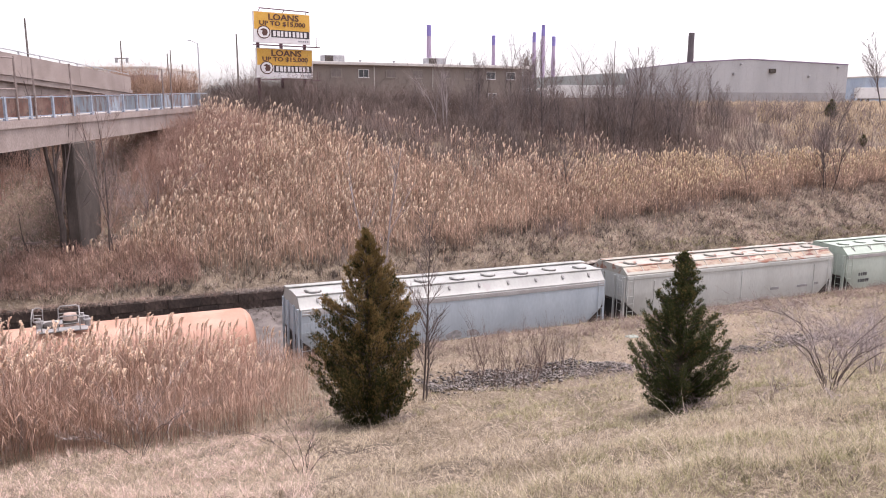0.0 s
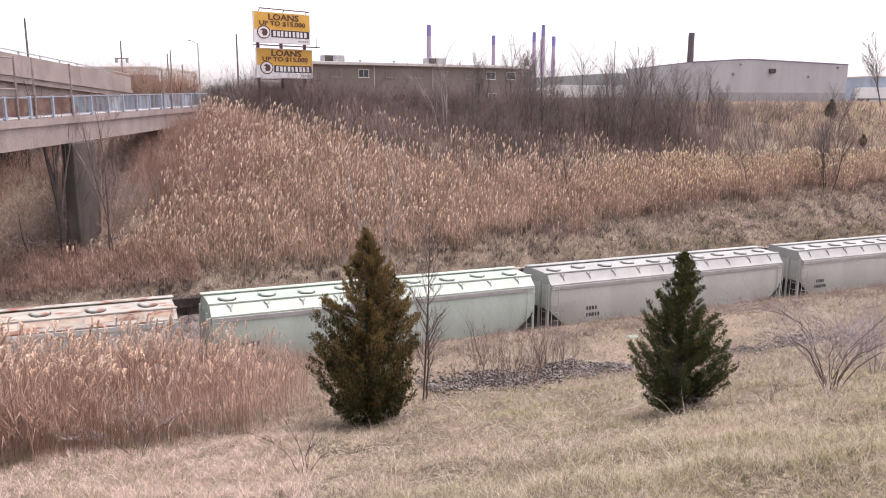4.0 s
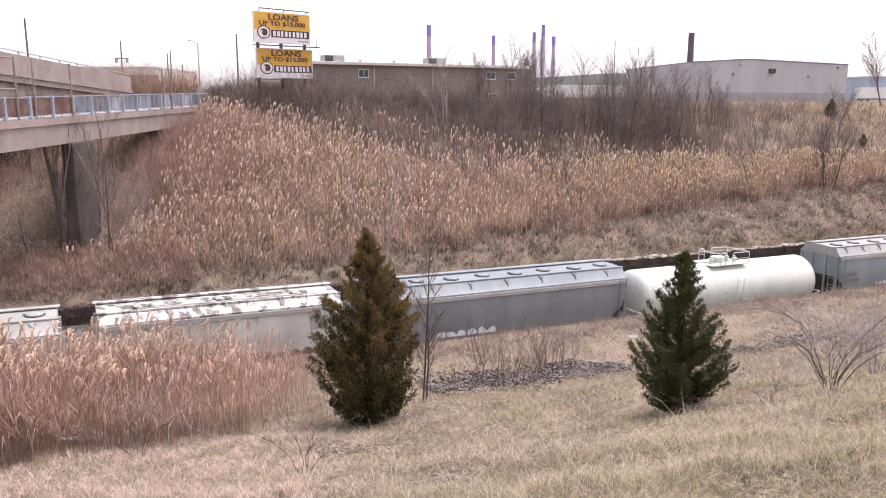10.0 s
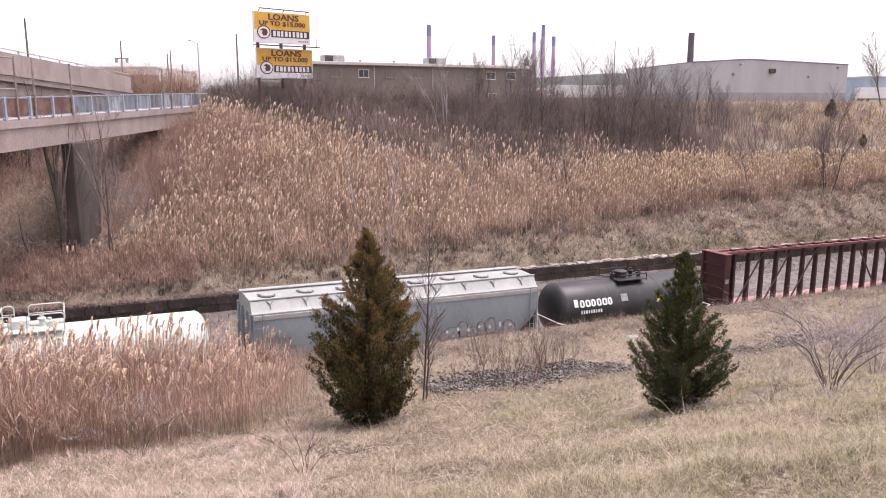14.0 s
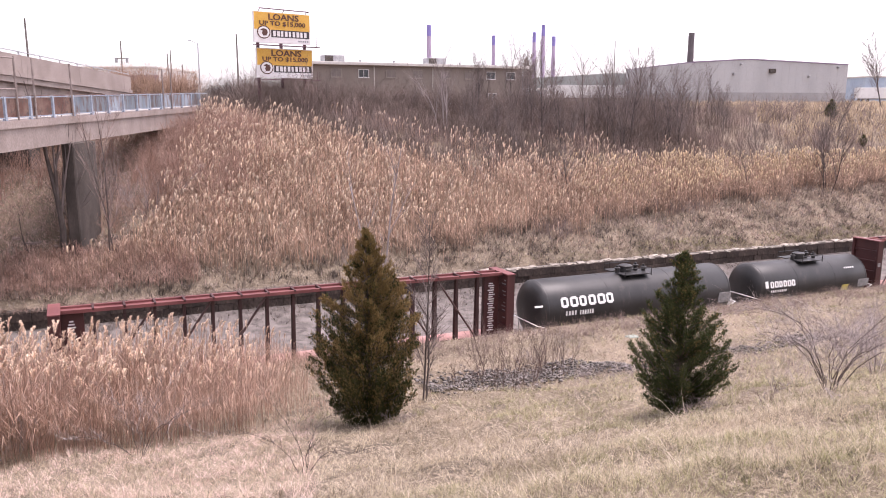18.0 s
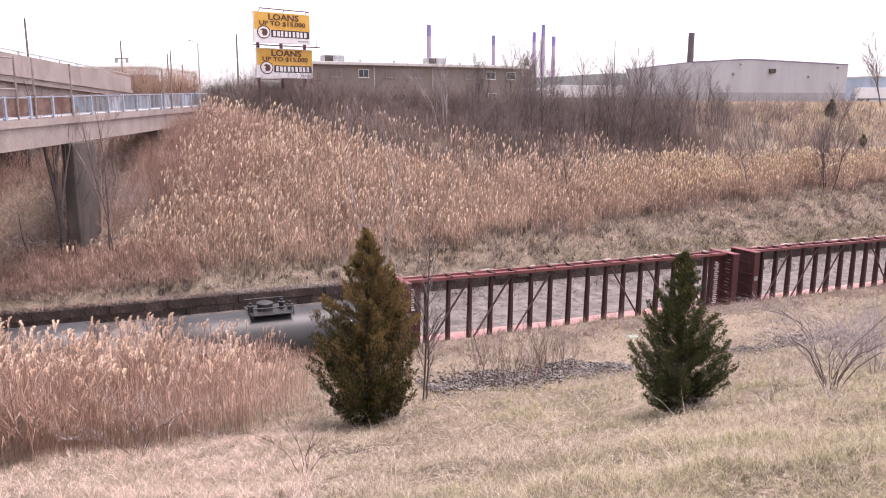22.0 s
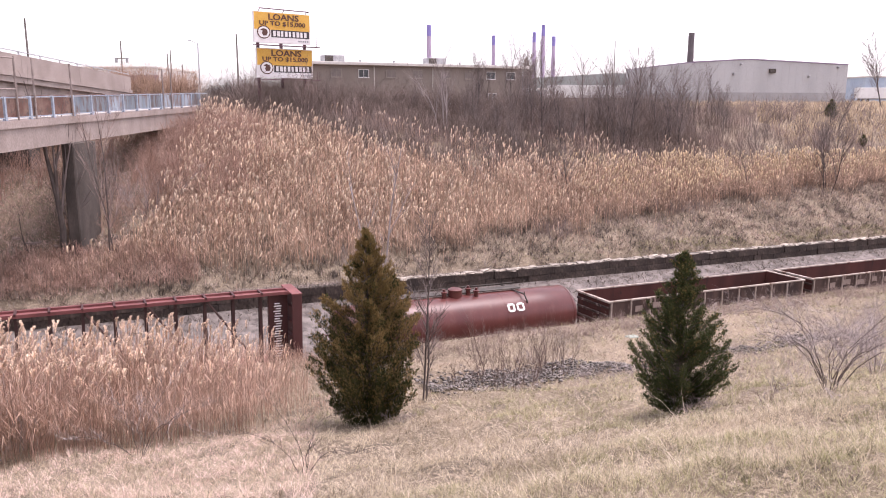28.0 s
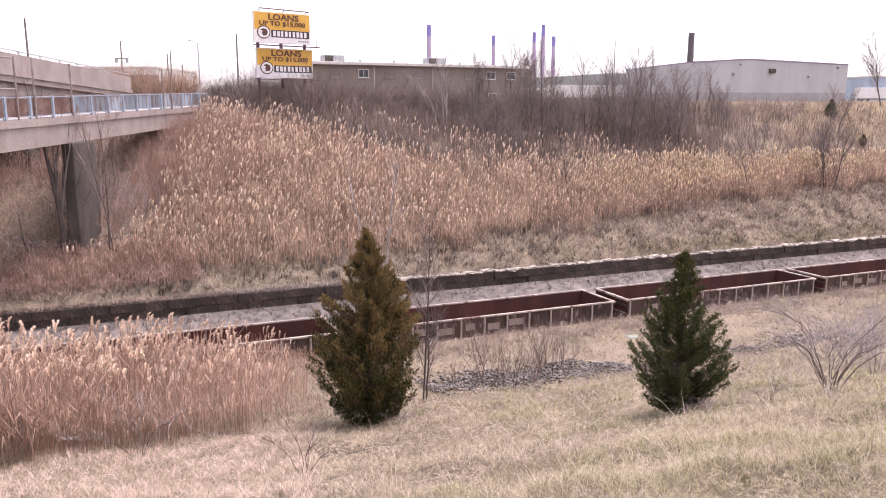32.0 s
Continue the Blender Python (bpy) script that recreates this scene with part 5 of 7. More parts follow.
def build_billboard():
    m = VIEW @ pose(-15.9, 80.0, 0, 0, 0, 40) @ Matrix.Diagonal((1.15, 1, 1, 1))
    b = thing("billboard", "double-decker gold and white advertising billboard on steel posts", "billboard", m=m)
    for z0, z1, dx in ((18.85, 21.8, -0.05), (15.5, 18.35, 0.10)):
        x0, x1, h = -2.72 + dx, 2.72 + dx, z1 - z0
        s = Shape()
        s.box(x0, x1, -0.10, 0.10, z0, z1, 0.02)
        p = part("panel", s, AD_WHITE, b)
        s = Shape()
        s.box(x0 + 0.06, x1 - 0.06, -0.115, -0.10, z0 + h * 0.43, z1 - 0.06)
        part("gold_field", s, AD_GOLD, p, smooth=0)
        s = Shape()
        s.box(x0 + 1.62, x1 - 0.12, -0.115, -0.10, z0 + h * 0.19, z0 + h * 0.43)
        part("dark_field", s, AD_DARK, p, smooth=0)
        s = Shape()
        for k in range(9):
            w = (0.24, 0.27, 0.22, 0.25, 0.2)[k % 5]
            xx = x0 + 1.80 + k * 0.375
            s.box(xx, xx + w, -0.125, -0.115, z0 + h * 0.225, z0 + h * 0.395)
        part("marking", s, AD_WHITE, p, smooth=0)
        s = Shape()
        for k in range(5):
            s.box(x1 - 1.25 + k * 0.22, x1 - 1.09 + k * 0.22, -0.115, -0.10, z0 + h * 0.07, z0 + h * 0.12)
        part("marking", s, HVAC, p, smooth=0)
        s = Shape()
        s.lathe([(0.62, -0.012), (0.62, 0.012)], 24, pose(x0 + 0.92, -0.125, z0 + h * 0.34, 90, 0, 0))
        part("emblem_disc", s, AD_BROWN, p, smooth=0)
        s = Shape()
        s.lathe([(0.53, -0.012), (0.53, 0.012)], 24, pose(x0 + 0.92, -0.138, z0 + h * 0.34, 90, 0, 0))
        part("emblem_field", s, AD_WHITE, p, smooth=0)
        s = Shape()
        s.prism([(-0.20, -0.10), (-0.06, -0.34), (0.24, -0.30), (0.36, -0.02), (0.26, 0.26), (-0.04, 0.36), (-0.34, 0.22), (-0.10, 0.10)], "y", -0.165, -0.152)
        s.v = [(x + x0 + 0.92, y, z + z0 + h * 0.34) for x, y, z in s.v]
        part("emblem_shape", s, AD_BROWN, p, smooth=0)
        lettering("LOANS", 0.80, dx + 0.1, z0 + h * 0.75, AD_BROWN, p, width=2.9)
        lettering("UP TO $15,000", 0.58, dx, z0 + h * 0.57, AD_BROWN, p, width=4.4)
    for x in (-2.3, -0.1, 2.2):
        s = Shape()
        s.box(x - 0.11, x + 0.11, 0.12, 0.36, 10.9, 21.6, 0.01)
        part("post", s, BILL_STEEL, b)
    for z in (18.58, 15.3):
        s = Shape()
        s.box(-2.9, 3.3, -0.75, -0.05, z, z + 0.06)
        part("catwalk", s, BILL_STEEL, b)
        s = Shape()
        s.tube([(2.95, -0.72, z), (2.95, -0.72, z + 0.9), (3.2, -0.72, z + 0.9), (3.2, -0.72, z)], 0.02, 5)
        part("catwalk_rail", s, BILL_STEEL, b)
    s = Shape()
    s.tube([(-2.4, -0.5, 22.05), (2.35, -0.5, 22.0)], 0.06, 6)
    for x in (-2.3, 0, 2.2):
        s.tube([(x, -0.5, 22.05), (x, 0.2, 21.6)], 0.035, 5)
    part("light_bar", s, BILL_STEEL, b)


build_billboard()


# ---- plants ----
CEDAR_A = mat("cedar_green", (0.037, 0.044, 0.016), (0.072, 0.073, 0.027), 1.5, 0.8, bump=0, island=0.35, leaf=0.22)
CEDAR_B = mat("cedar_bronze", (0.179, 0.124, 0.050), (0.263, 0.180, 0.079), 1.5, 0.8, bump=0, island=0.3, leaf=0.30)
CEDAR_D = mat("cedar_deep_green", (0.045, 0.059, 0.023), (0.087, 0.099, 0.041), 1.5, 0.8, bump=0, island=0.35, leaf=0.2)
BARK = mat("grey_brown_bark", (0.075, 0.057, 0.05), (0.135, 0.105, 0.095), 6, 0.95, bump=0.5, streak=(1, 1, 0.3))
TWIG = mat("bare_twigs", (0.168, 0.130, 0.112), (0.269, 0.213, 0.188), 1, 0.95, bump=0, island=0.45, leaf=0.06)
TWIG_PALE = mat("pale_twigs", (0.28, 0.235, 0.225), (0.39, 0.34, 0.33), 1, 0.95, bump=0, island=0.3, leaf=0.05)
STRAW = mat("straw_grass", (0.315, 0.264, 0.186), (0.492, 0.418, 0.315), 0.35, 0.9, bump=0, island=0.7, leaf=0.40)
STRAW_DULL = mat("dull_dry_grass", (0.20, 0.16, 0.115), (0.31, 0.25, 0.185), 0.5, 0.9, bump=0, island=0.7, leaf=0.35)
GREENISH = mat("yellow_green_grass", (0.252, 0.239, 0.131), (0.378, 0.347, 0.210), 0.5, 0.9, bump=0, island=0.6, leaf=0.40)
REED = mat("dry_reed_stalk", (0.438, 0.312, 0.241), (0.583, 0.434, 0.342), 0.3, 0.9, bump=0, island=0.45, leaf=0.48)
REED_NEAR = mat("brown_reed_stalk", (0.445, 0.306, 0.236), (0.601, 0.434, 0.352), 0.3, 0.9, bump=0, island=0.3, leaf=0.48)
PLUME_NEAR = mat("tan_reed_plume", (0.630, 0.483, 0.378), (0.819, 0.662, 0.536), 0.4, 0.95, bump=0, island=0.45, leaf=0.45)
PALE_STEM = mat("pale_grass_stem", (0.55, 0.46, 0.36), (0.66, 0.57, 0.47), 0.5, 0.9, bump=0, island=0.2, leaf=0.35)
ASHGRASS = mat("ash_brown_weeds", (0.21, 0.175, 0.16), (0.37, 0.315, 0.285), 0.6, 0.95, bump=0, island=0.7, leaf=0.35)
WEED_DARK = mat("red_brown_weeds", (0.17, 0.122, 0.104), (0.29, 0.225, 0.195), 0.5, 0.9, bump=0, island=0.6, leaf=0.3)
WEED_FOOT = mat("dark_foot_weeds", (0.10, 0.082, 0.07), (0.20, 0.165, 0.145), 0.5, 0.95, bump=0, island=0.6, leaf=0.2)
WEED_PINK = mat("pinkish_dead_weeds", (0.235, 0.17, 0.143), (0.40, 0.31, 0.265), 0.5, 0.9, bump=0, island=0.8, leaf=0.40)
LEAF_LITTER = mat("pale_pink_litter", (0.551, 0.408, 0.350), (0.721, 0.572, 0.509), 0.6, 0.9, bump=0, island=0.5, leaf=0.4)
GOLD = mat("golden_grass", (0.50, 0.395, 0.27), (0.62, 0.505, 0.37), 0.2, 0.9, bump=0, island=0.3, leaf=0.40)
TWIG_RED = mat("reddish_twigs", (0.31, 0.225, 0.19), (0.43, 0.325, 0.28), 1, 0.95, bump=0, island=0.35, leaf=0.12)
TWIG_MAUVE = mat("mauve_brown_twigs", (0.238, 0.178, 0.160), (0.346, 0.270, 0.243), 1, 0.95, bump=0, island=0.4, leaf=0.08)
TWIG_CROWN = mat("crown_twigs", (0.149, 0.121, 0.112), (0.218, 0.178, 0.167), 1, 0.95, bump=0, island=0.3, leaf=0.05)
SAPLING = mat("russet_sapling_bark", (0.11, 0.074, 0.064), (0.17, 0.118, 0.103), 1, 0.95, bump=0, island=0.3)
TRUNK_D = mat("dark_wet_bark", (0.065, 0.052, 0.047), (0.11, 0.088, 0.08), 6, 0.95, bump=0.5, streak=(1, 1, 0.3))
TWIG_DARK = mat("dark_twigs", (0.065, 0.05, 0.045), (0.10, 0.08, 0.07), 1, 0.95, bump=0, island=0.3, leaf=0.05)
ORANGE_TWIG = mat("orange_twigs", (0.34, 0.225, 0.165), (0.47, 0.335, 0.255), 0.6, 0.95, bump=0, island=0.4, leaf=0.30)
PALE_GREEN = mat("pale_green_plastic", (0.22, 0.27, 0.23), (0.28, 0.33, 0.29), 2, 0.7, bump=0)
PLUME = mat("reed_plume", (0.700, 0.567, 0.445), (0.890, 0.753, 0.620), 0.4, 0.95, bump=0, island=0.2, leaf=0.52)
PLUME_GOLD = mat("golden_reed_plume", (0.684, 0.554, 0.386), (0.850, 0.721, 0.541), 0.4, 0.95, bump=0, island=0.2, leaf=0.52)
WEED_BRUSH = mat("red_brown_brush", (0.36, 0.235, 0.19), (0.50, 0.35, 0.29), 0.6, 0.95, bump=0, island=0.4, leaf=0.30)


def tuft(seed, n=7, h=1.0, spread=0.5, w=0.05, arch=0.5):
    """A grass tuft of bent blades, unit height."""
    r = random.Random(seed)
    V, F = [], []
    for _ in range(n):
        a, b = r.uniform(0, 6.283), r.uniform(0.5, 1.0) * h
        bx, by = r.uniform(-.12, .12), r.uniform(-.12, .12)
        d = r.uniform(0.3, 1) * spread
        cx, cy = math.cos(a), math.sin(a)
        k = len(V)
        for t, q in ((0, 1.0), (0.55, 0.8), (1.0, 0.0)):
            o = d * (t * (1 - arch) + arch * t * t)
            z = b * (t - 0.45 * arch * t * t)
            px, py = bx + cx * o, by + cy * o
            V.append((px - cy * w * q / 2, py + cx * w * q / 2, z))
            if q:
                V.append((px + cy * w * q / 2, py - cx * w * q / 2, z))
        F += [(k, k + 1, k + 3, k + 2), (k + 2, k + 3, k + 4)]
    return V, F, [0] * len(F)


def reed(seed, leaves=3, plume=True, thick=0.012, feather=0, lw=0.008):
    """One reed of unit height 1 (scaled to metres): stalk, drooping leaves and a plume bent to one side."""
    r = random.Random(seed)
    V, F, M = [], [], []
    w = thick
    V += [(-w, 0, 0), (w, 0, 0), (0, w, 0), (-w * .6, 0, .86), (w * .6, 0, .86), (0, w * .6, .86)]
    F += [(0, 1, 4, 3), (1, 2, 5, 4), (2, 0, 3, 5)]
    M += [0, 0, 0]
    for _ in range(leaves):
        a, z0, ln = r.uniform(0, 6.28), r.uniform(0.2, 0.72), r.uniform(0.18, 0.32)
        cx, cy, k = math.cos(a), math.sin(a), len(V)
        for o, z, q in ((0, 0, 1), (ln * .6, ln * .55, 1), (ln, ln * r.uniform(-.2, .5), .1)):
            V += [(cx * o - cy * lw * q, cy * o + cx * lw * q, z0 + z), (cx * o + cy * lw * q, cy * o - cx * lw * q, z0 + z)]
        F += [(k, k + 1, k + 3, k + 2), (k + 2, k + 3, k + 5, k + 4)]
        M += [0, 0]
    side = r.uniform(-0.8, 0.8)         # a plume seen close: fine hairs that hang to one side of the bent tip
    for j in range(feather):
        u = (j + r.random()) / feather
        z0, ax = 0.80 + 0.18 * u - 0.05 * u ** 3, 0.055 * u ** 2.2
        full = math.sin(math.pi * min(1, 0.12 + 0.9 * u)) ** 0.7
        a, ln = side + r.gauss(0, 0.9), r.uniform(0.03, 0.055) * full + 0.008
        k, cx, cy = len(V), math.cos(a), math.sin(a)
        bx, by, o, fw = ax * math.cos(side), ax * math.sin(side), ln * r.uniform(0.35, 0.75), 0.0052
        V += [(bx, by, z0 - 0.008), (bx + cx * o * .6 - cy * fw, by + cy * o * .6 + cx * fw, z0 + ln * .5), (bx + cx * o * .6 + cy * fw, by + cy * o * .6 - cx * fw, z0 + ln * .5), (bx + cx * o * 1.2, by + cy * o * 1.2, z0 + ln * r.uniform(0.1, 0.75))]
        F += [(k, k + 2, k + 1), (k + 1, k + 2, k + 3)]
        M += [1, 1]
    if plume:
        a = r.uniform(-0.7, 0.7)
        cx, cy = math.cos(a), math.sin(a)
        rows = ((0.83, 0.0, 0.006), (0.88, 0.006, 0.019), (0.93, 0.018, 0.024), (0.97, 0.040, 0.018), (0.985, 0.068, 0.002))
        for _ in range(3):              # loose tufts along its side
            z0, b_ = r.uniform(0.85, 0.95), r.uniform(-1.3, 1.3) + a
            k = len(V)
            V += [(0, 0, z0 - 0.03), (0.012, 0.01, z0 + 0.01), (-0.01, 0.014, z0 + 0.015), (0.034 * math.cos(b_) + 0.014 * cx, 0.034 * math.sin(b_), z0 + r.uniform(-0.01, 0.03))]
            F += [(k, k + 1, k + 3), (k, k + 3, k + 2)]
            M += [1, 1]
        k = len(V)
        for z, o, q in rows:
            q *= r.uniform(0.8, 1.25)
            for j in range(3):
                t = j * 2.0944 + 0.4
                V.append((cx * o + q * math.cos(t), cy * o + q * math.sin(t), z))
        for i in range(len(rows) - 1):
            for j in range(3):
                F.append((k + i * 3 + j, k + i * 3 + (j + 1) % 3, k + i * 3 + 3 + (j + 1) % 3, k + i * 3 + 3 + j))
                M.append(1)
    return V, F, M


def sprig(seed, slant=0.4):
    """A handful of bent twigs with forks, unit height."""
    r = random.Random(seed)
    V, F = [], []
    for _ in range(5):
        a, ln = r.uniform(0, 6.28), r.uniform(0.6, 1.0)
        p = Vector((r.uniform(-.35, .35), r.uniform(-.35, .35), 0))
        d = Vector((math.cos(a) * slant, math.sin(a) * slant, 1)).normalized()
        for q in range(2):
            e = p + d * ln * 0.5
            w = (0.016, 0.009)[q]
            sd = Vector((math.sin(a + 1), math.cos(a + 1), 0)) * w
            k = len(V)
            V += [tuple(p - sd), tuple(p + sd), tuple(e + sd * .6), tuple(e - sd * .6)]
            F.append((k, k + 1, k + 2, k + 3))
            k = len(V)
            f = e + Vector((r.uniform(-.3, .3), r.uniform(-.3, .3), r.uniform(.1, .35)))
            V += [tuple(e - sd * .5), tuple(e + sd * .5), tuple(f)]
            F.append((k, k + 1, k + 2))
            p = e
            d = (d + Vector((r.uniform(-.4, .4), r.uniform(-.4, .4), 0))).normalized()
    return V, F, [0] * len(F)


def branches(seed, height=1.0, levels=3, kids=5, spread=0.6, r0=0.02, stems=1, up=0.5, droop=0.0, sides=3, stem_lean=0.25, wob=0.12, fine=1, short=1.0):
    """A bare woody plant: tapered stems that fork into finer twigs; the finest are ribbons. Material 0: stems, 1: twigs."""
    r = random.Random(seed)
    V, F, M = [], [], []

    def seg(p, q, ra, rb, lv):
        side = (q - p).cross(Vector((r.uniform(-1, 1), r.uniform(-1, 1), 0.4)))
        side.normalize()
        k = len(V)
        V.extend([tuple(p - side * ra), tuple(p + side * ra), tuple(q + side * rb), tuple(q - side * rb)])
        F.append((k, k + 1, k + 2, k + 3))
        M.append(1)

    def grow(p, d, ln, rad, lv):
        n = 5 if lv == levels else (3 if lv >= fine else 2)
        pts, last = [p.copy()], None
        for i in range(n):
            d = (d + Vector((r.gauss(0, wob), r.gauss(0, wob), r.gauss(0, wob * .6) + 0.06 * up - droop * 0.1))).normalized()
            q = pts[-1] + d * ln / n
            ra, rb = rad * (1 - 0.7 * i / n), rad * (1 - 0.7 * (i + 1) / n)
            if lv < fine:
                seg(pts[-1], q, ra, rb, lv)
            else:                       # one connected tube
                side = d.cross(Vector((0.31, 0.52, 0.4)))
                side.normalize()
                o = side.cross(d)
                for c, rr in (((pts[-1], ra), (q, rb)) if last is None else ((q, rb),)):
                    k = len(V)
                    V.extend(tuple(c + (side * math.cos(6.2832 * j / sides) + o * math.sin(6.2832 * j / sides)) * rr) for j in range(sides))
                    if last is not None:
                        for j in range(sides):
                            F.append((last + j, last + (j + 1) % sides, k + (j + 1) % sides, k + j))
                            M.append(0 if lv == levels else 1)
                    last = k
            pts.append(q)
        if lv <= 0:
            return
        m = kids + r.randint(-1, 1)
        for i in range(m):
            t = (0.22 if lv == levels else 0.12) + (0.78 if lv == levels else 0.88) * (i + r.random() * .8) / m
            t = min(t, 0.98)
            k = min(int(t * n), n - 1)
            b = pts[k].lerp(pts[k + 1], t * n - k)
            a = r.uniform(0, 6.2832)
            nd = (d + Vector((math.cos(a) * spread, math.sin(a) * spread, up * 0.35 + r.uniform(-.15, .15)))).normalized()
            grow(b, nd, (short if lv == levels else 1.0) * ln * r.uniform(0.42, 0.62) * (1.15 - 0.5 * t), max(rad * (1 - .6 * t) * 0.6, r0 * 0.13), lv - 1)

    for s in range(stems):
        a = r.uniform(0, 6.2832)
        le = stem_lean * (0.3 + r.random()) if stems > 1 else 0.05
        grow(Vector((math.cos(a) * 0.03 * stems, math.sin(a) * 0.03 * stems, -0.03)), Vector((math.cos(a) * le, math.sin(a) * le, 1)).normalized(), height * r.uniform(0.7, 1.0), r0 * r.uniform(.7, 1), levels)
    return V, F, M


def raw(name, t, material, parent, label=""):
    used = sorted({i for f in t[1] for i in f})
    at = {v: k for k, v in enumerate(used)}
    me = bpy.data.meshes.new(name)
    me.from_pydata([tuple(t[0][i]) for i in used], [], [tuple(at[i] for i in f) for f in t[1]])
    me.materials.append(material)
    o = new(name, me)
    o.parent = parent
    if label:
        o["label"] = label
    return o


def put(x, y, rz=0.0, dz=0.0):
    return pose(x, y, float(ground(x, y)) + dz, 0, 0, rz)


def cedar(x, y, h, width, label, seed, bronze, green, n_l=260, size=(0.07, 0.15), dens=1.5, wild=0.28, tight=0.05, profile=(0.30, 0.66, 0.93, 1.0, 0.84, 0.55, 0.28, 0.10, 0.02)):
    """A juniper: trunk, upswept limbs and a crown of thousands of small sprays along them, widest in its lower third."""
    r = np.random.default_rng(seed)
    t = thing("cedar_tree", label, "tree", m=put(x, y))
    s = Shape()
    s.tube([(0, 0, -0.3), (0.03, 0, h * 0.35), (0, 0.02, h * 0.7), (0, 0, h * 0.99)], 0.10, 8, 0.008)
    part("trunk", s, BARK, t)
    limb, P, A, B = Shape(), [], [], []
    for i in range(n_l):
        q = (i + r.random()) / n_l
        z = h * (0.02 + 0.96 * q)
        full = width * float(np.interp(q, (0, 0.08, 0.2, 0.32, 0.5, 0.68, 0.82, 0.93, 1), profile))
        prof = full * (1 - wild + 2 * wild * r.random())
        a = r.random() * 6.283
        rise = prof * (0.45 + 0.55 * r.random())
        base = np.array([0, 0, max(z - rise * 0.8, 0.04)])
        tip = np.array([math.cos(a) * prof, math.sin(a) * prof, z + rise * 0.35])
        mid = base * .5 + tip * .5 + np.array([math.cos(a), math.sin(a), -0.8]) * 0.10 * prof
        limb.tube([tuple(base), tuple(mid), tuple(tip)], 0.016, 3, 0.004)
        k = int((8 + 60 * prof / width) * dens)
        u = np.sqrt(r.random(k))[:, None]
        p = base * (1 - u) ** 2 + 2 * mid * u * (1 - u) + tip * u ** 2 + r.normal(0, 1, (k, 3)) * (0.02 + tight * prof * (1.25 - u))
        keep = p[:, 2] > 0.04
        P.append(p[keep])
        A.append(a + r.normal(0, 0.7, keep.sum()))
        own = bronze * (0.10 + 0.95 * q ** 1.2) * (0.4 + 1.2 * r.random())
        B.append((r.random(k) < own * (0.4 + 0.8 * u[:, 0]))[keep])
    tagged(part("limb", limb, BARK, t), kind="stuff")
    P, A, is_b = np.concatenate(P), np.concatenate(A), np.concatenate(B)
    temps = []
    for k in range(6):
        rr = random.Random(seed * 10 + k)
        V, F = [], []
        for _ in range(8):
            aa, el = rr.uniform(-1.2, 1.2), rr.uniform(0.35, 1.45)
            ln = rr.uniform(0.5, 1.0)
            d = Vector((math.cos(aa) * math.cos(el), math.sin(aa) * math.cos(el), math.sin(el)))
            sd = d.cross(Vector((rr.uniform(-1, 1), rr.uniform(-1, 1), 1))).normalized() * 0.042
            m_, e_ = d * ln * 0.5, d * ln
            b_ = len(V)
            V += [(0, 0, 0), tuple(m_ + sd), tuple(e_), tuple(m_ - sd)]
            F.append((b_, b_ + 1, b_ + 2, b_ + 3))
        temps.append((V, F, [0] * len(F)))
    for flag, m_, nm in ((False, green, "crown"), (True, CEDAR_B, "bronze_sprays")):
        sel = is_b == flag
        if sel.any():
            scatter(nm, temps, P[sel], A[sel], r.uniform(size[0], size[1], sel.sum()), r.normal(0, 0.1, (sel.sum(), 2)), [m_], "", parent=t)
    return t


cedar(6.97, 19.36, 5.6, 1.30, "dark green cedar with bronze tips on the grassy bank", 11, 1.05, CEDAR_A, 380, (0.06, 0.13), 2.4, 0.42, 0.06, (0.42, 0.74, 0.95, 1.0, 0.86, 0.60, 0.34, 0.15, 0.03))
cedar(11.33, 12.1, 3.6, 0.84, "smaller dark green cedar on the grassy bank", 12, 0.16, CEDAR_D, 280, (0.04, 0.085), 3.0, 0.42, 0.05, (0.42, 0.74, 0.98, 1.0, 0.80, 0.52, 0.31, 0.21, 0.05))
cedar(96.0, 75.9, 2.7, 0.75, "small dark conifer in the dry field", 13, 0.1, CEDAR_D, 60, (0.2, 0.4), 0.5)
cedar(88.2, 64.8, 1.5, 0.55, "small dark conifer in the dry field", 14, 0.1, CEDAR_D, 40, (0.12, 0.26), 0.5)

# ---- reeds, grass and thicket ----
def field(n, x0, x1, y0, y1, keep=None):
    x, y = rng.uniform(x0, x1, n), rng.uniform(y0, y1, n)
    if keep is not None:
        k = keep(x, y)
        x, y = x[k], y[k]
    return x, y


def seen(x, y, left=-0.60, right=0.60):
    """True in the wedge that lies before the road's viewpoint."""
    h = radians(HEAD)
    r, f = x * math.cos(h) - y * math.sin(h), x * math.sin(h) + y * math.cos(h)
    return (f > 1) & (r > left * f - 1.5) & (r < right * f + 1.5)


def blotch(x, y, k=1.0, s=0.0):
    """Smooth patchiness between about -1 and 1."""
    return 0.5 * np.sin(0.31 * k * x + 0.23 * k * y + s) + 0.3 * np.sin(0.83 * k * x - 0.61 * k * y + 2 * s) + 0.25 * np.sin(1.7 * k * y + 0.9 * k * x + 3 * s)


def spread(name, temps, x, y, size, lean, mats, label, category, dz=0.0, turn=None):
    n = len(x)
    return scatter(name, temps, np.stack([x, y, ground(x, y) + dz], 1), rng.uniform(0, 6.28, n) if turn is None else turn, size, rng.normal(0, lean, (n, 2)), mats, label, category=category)


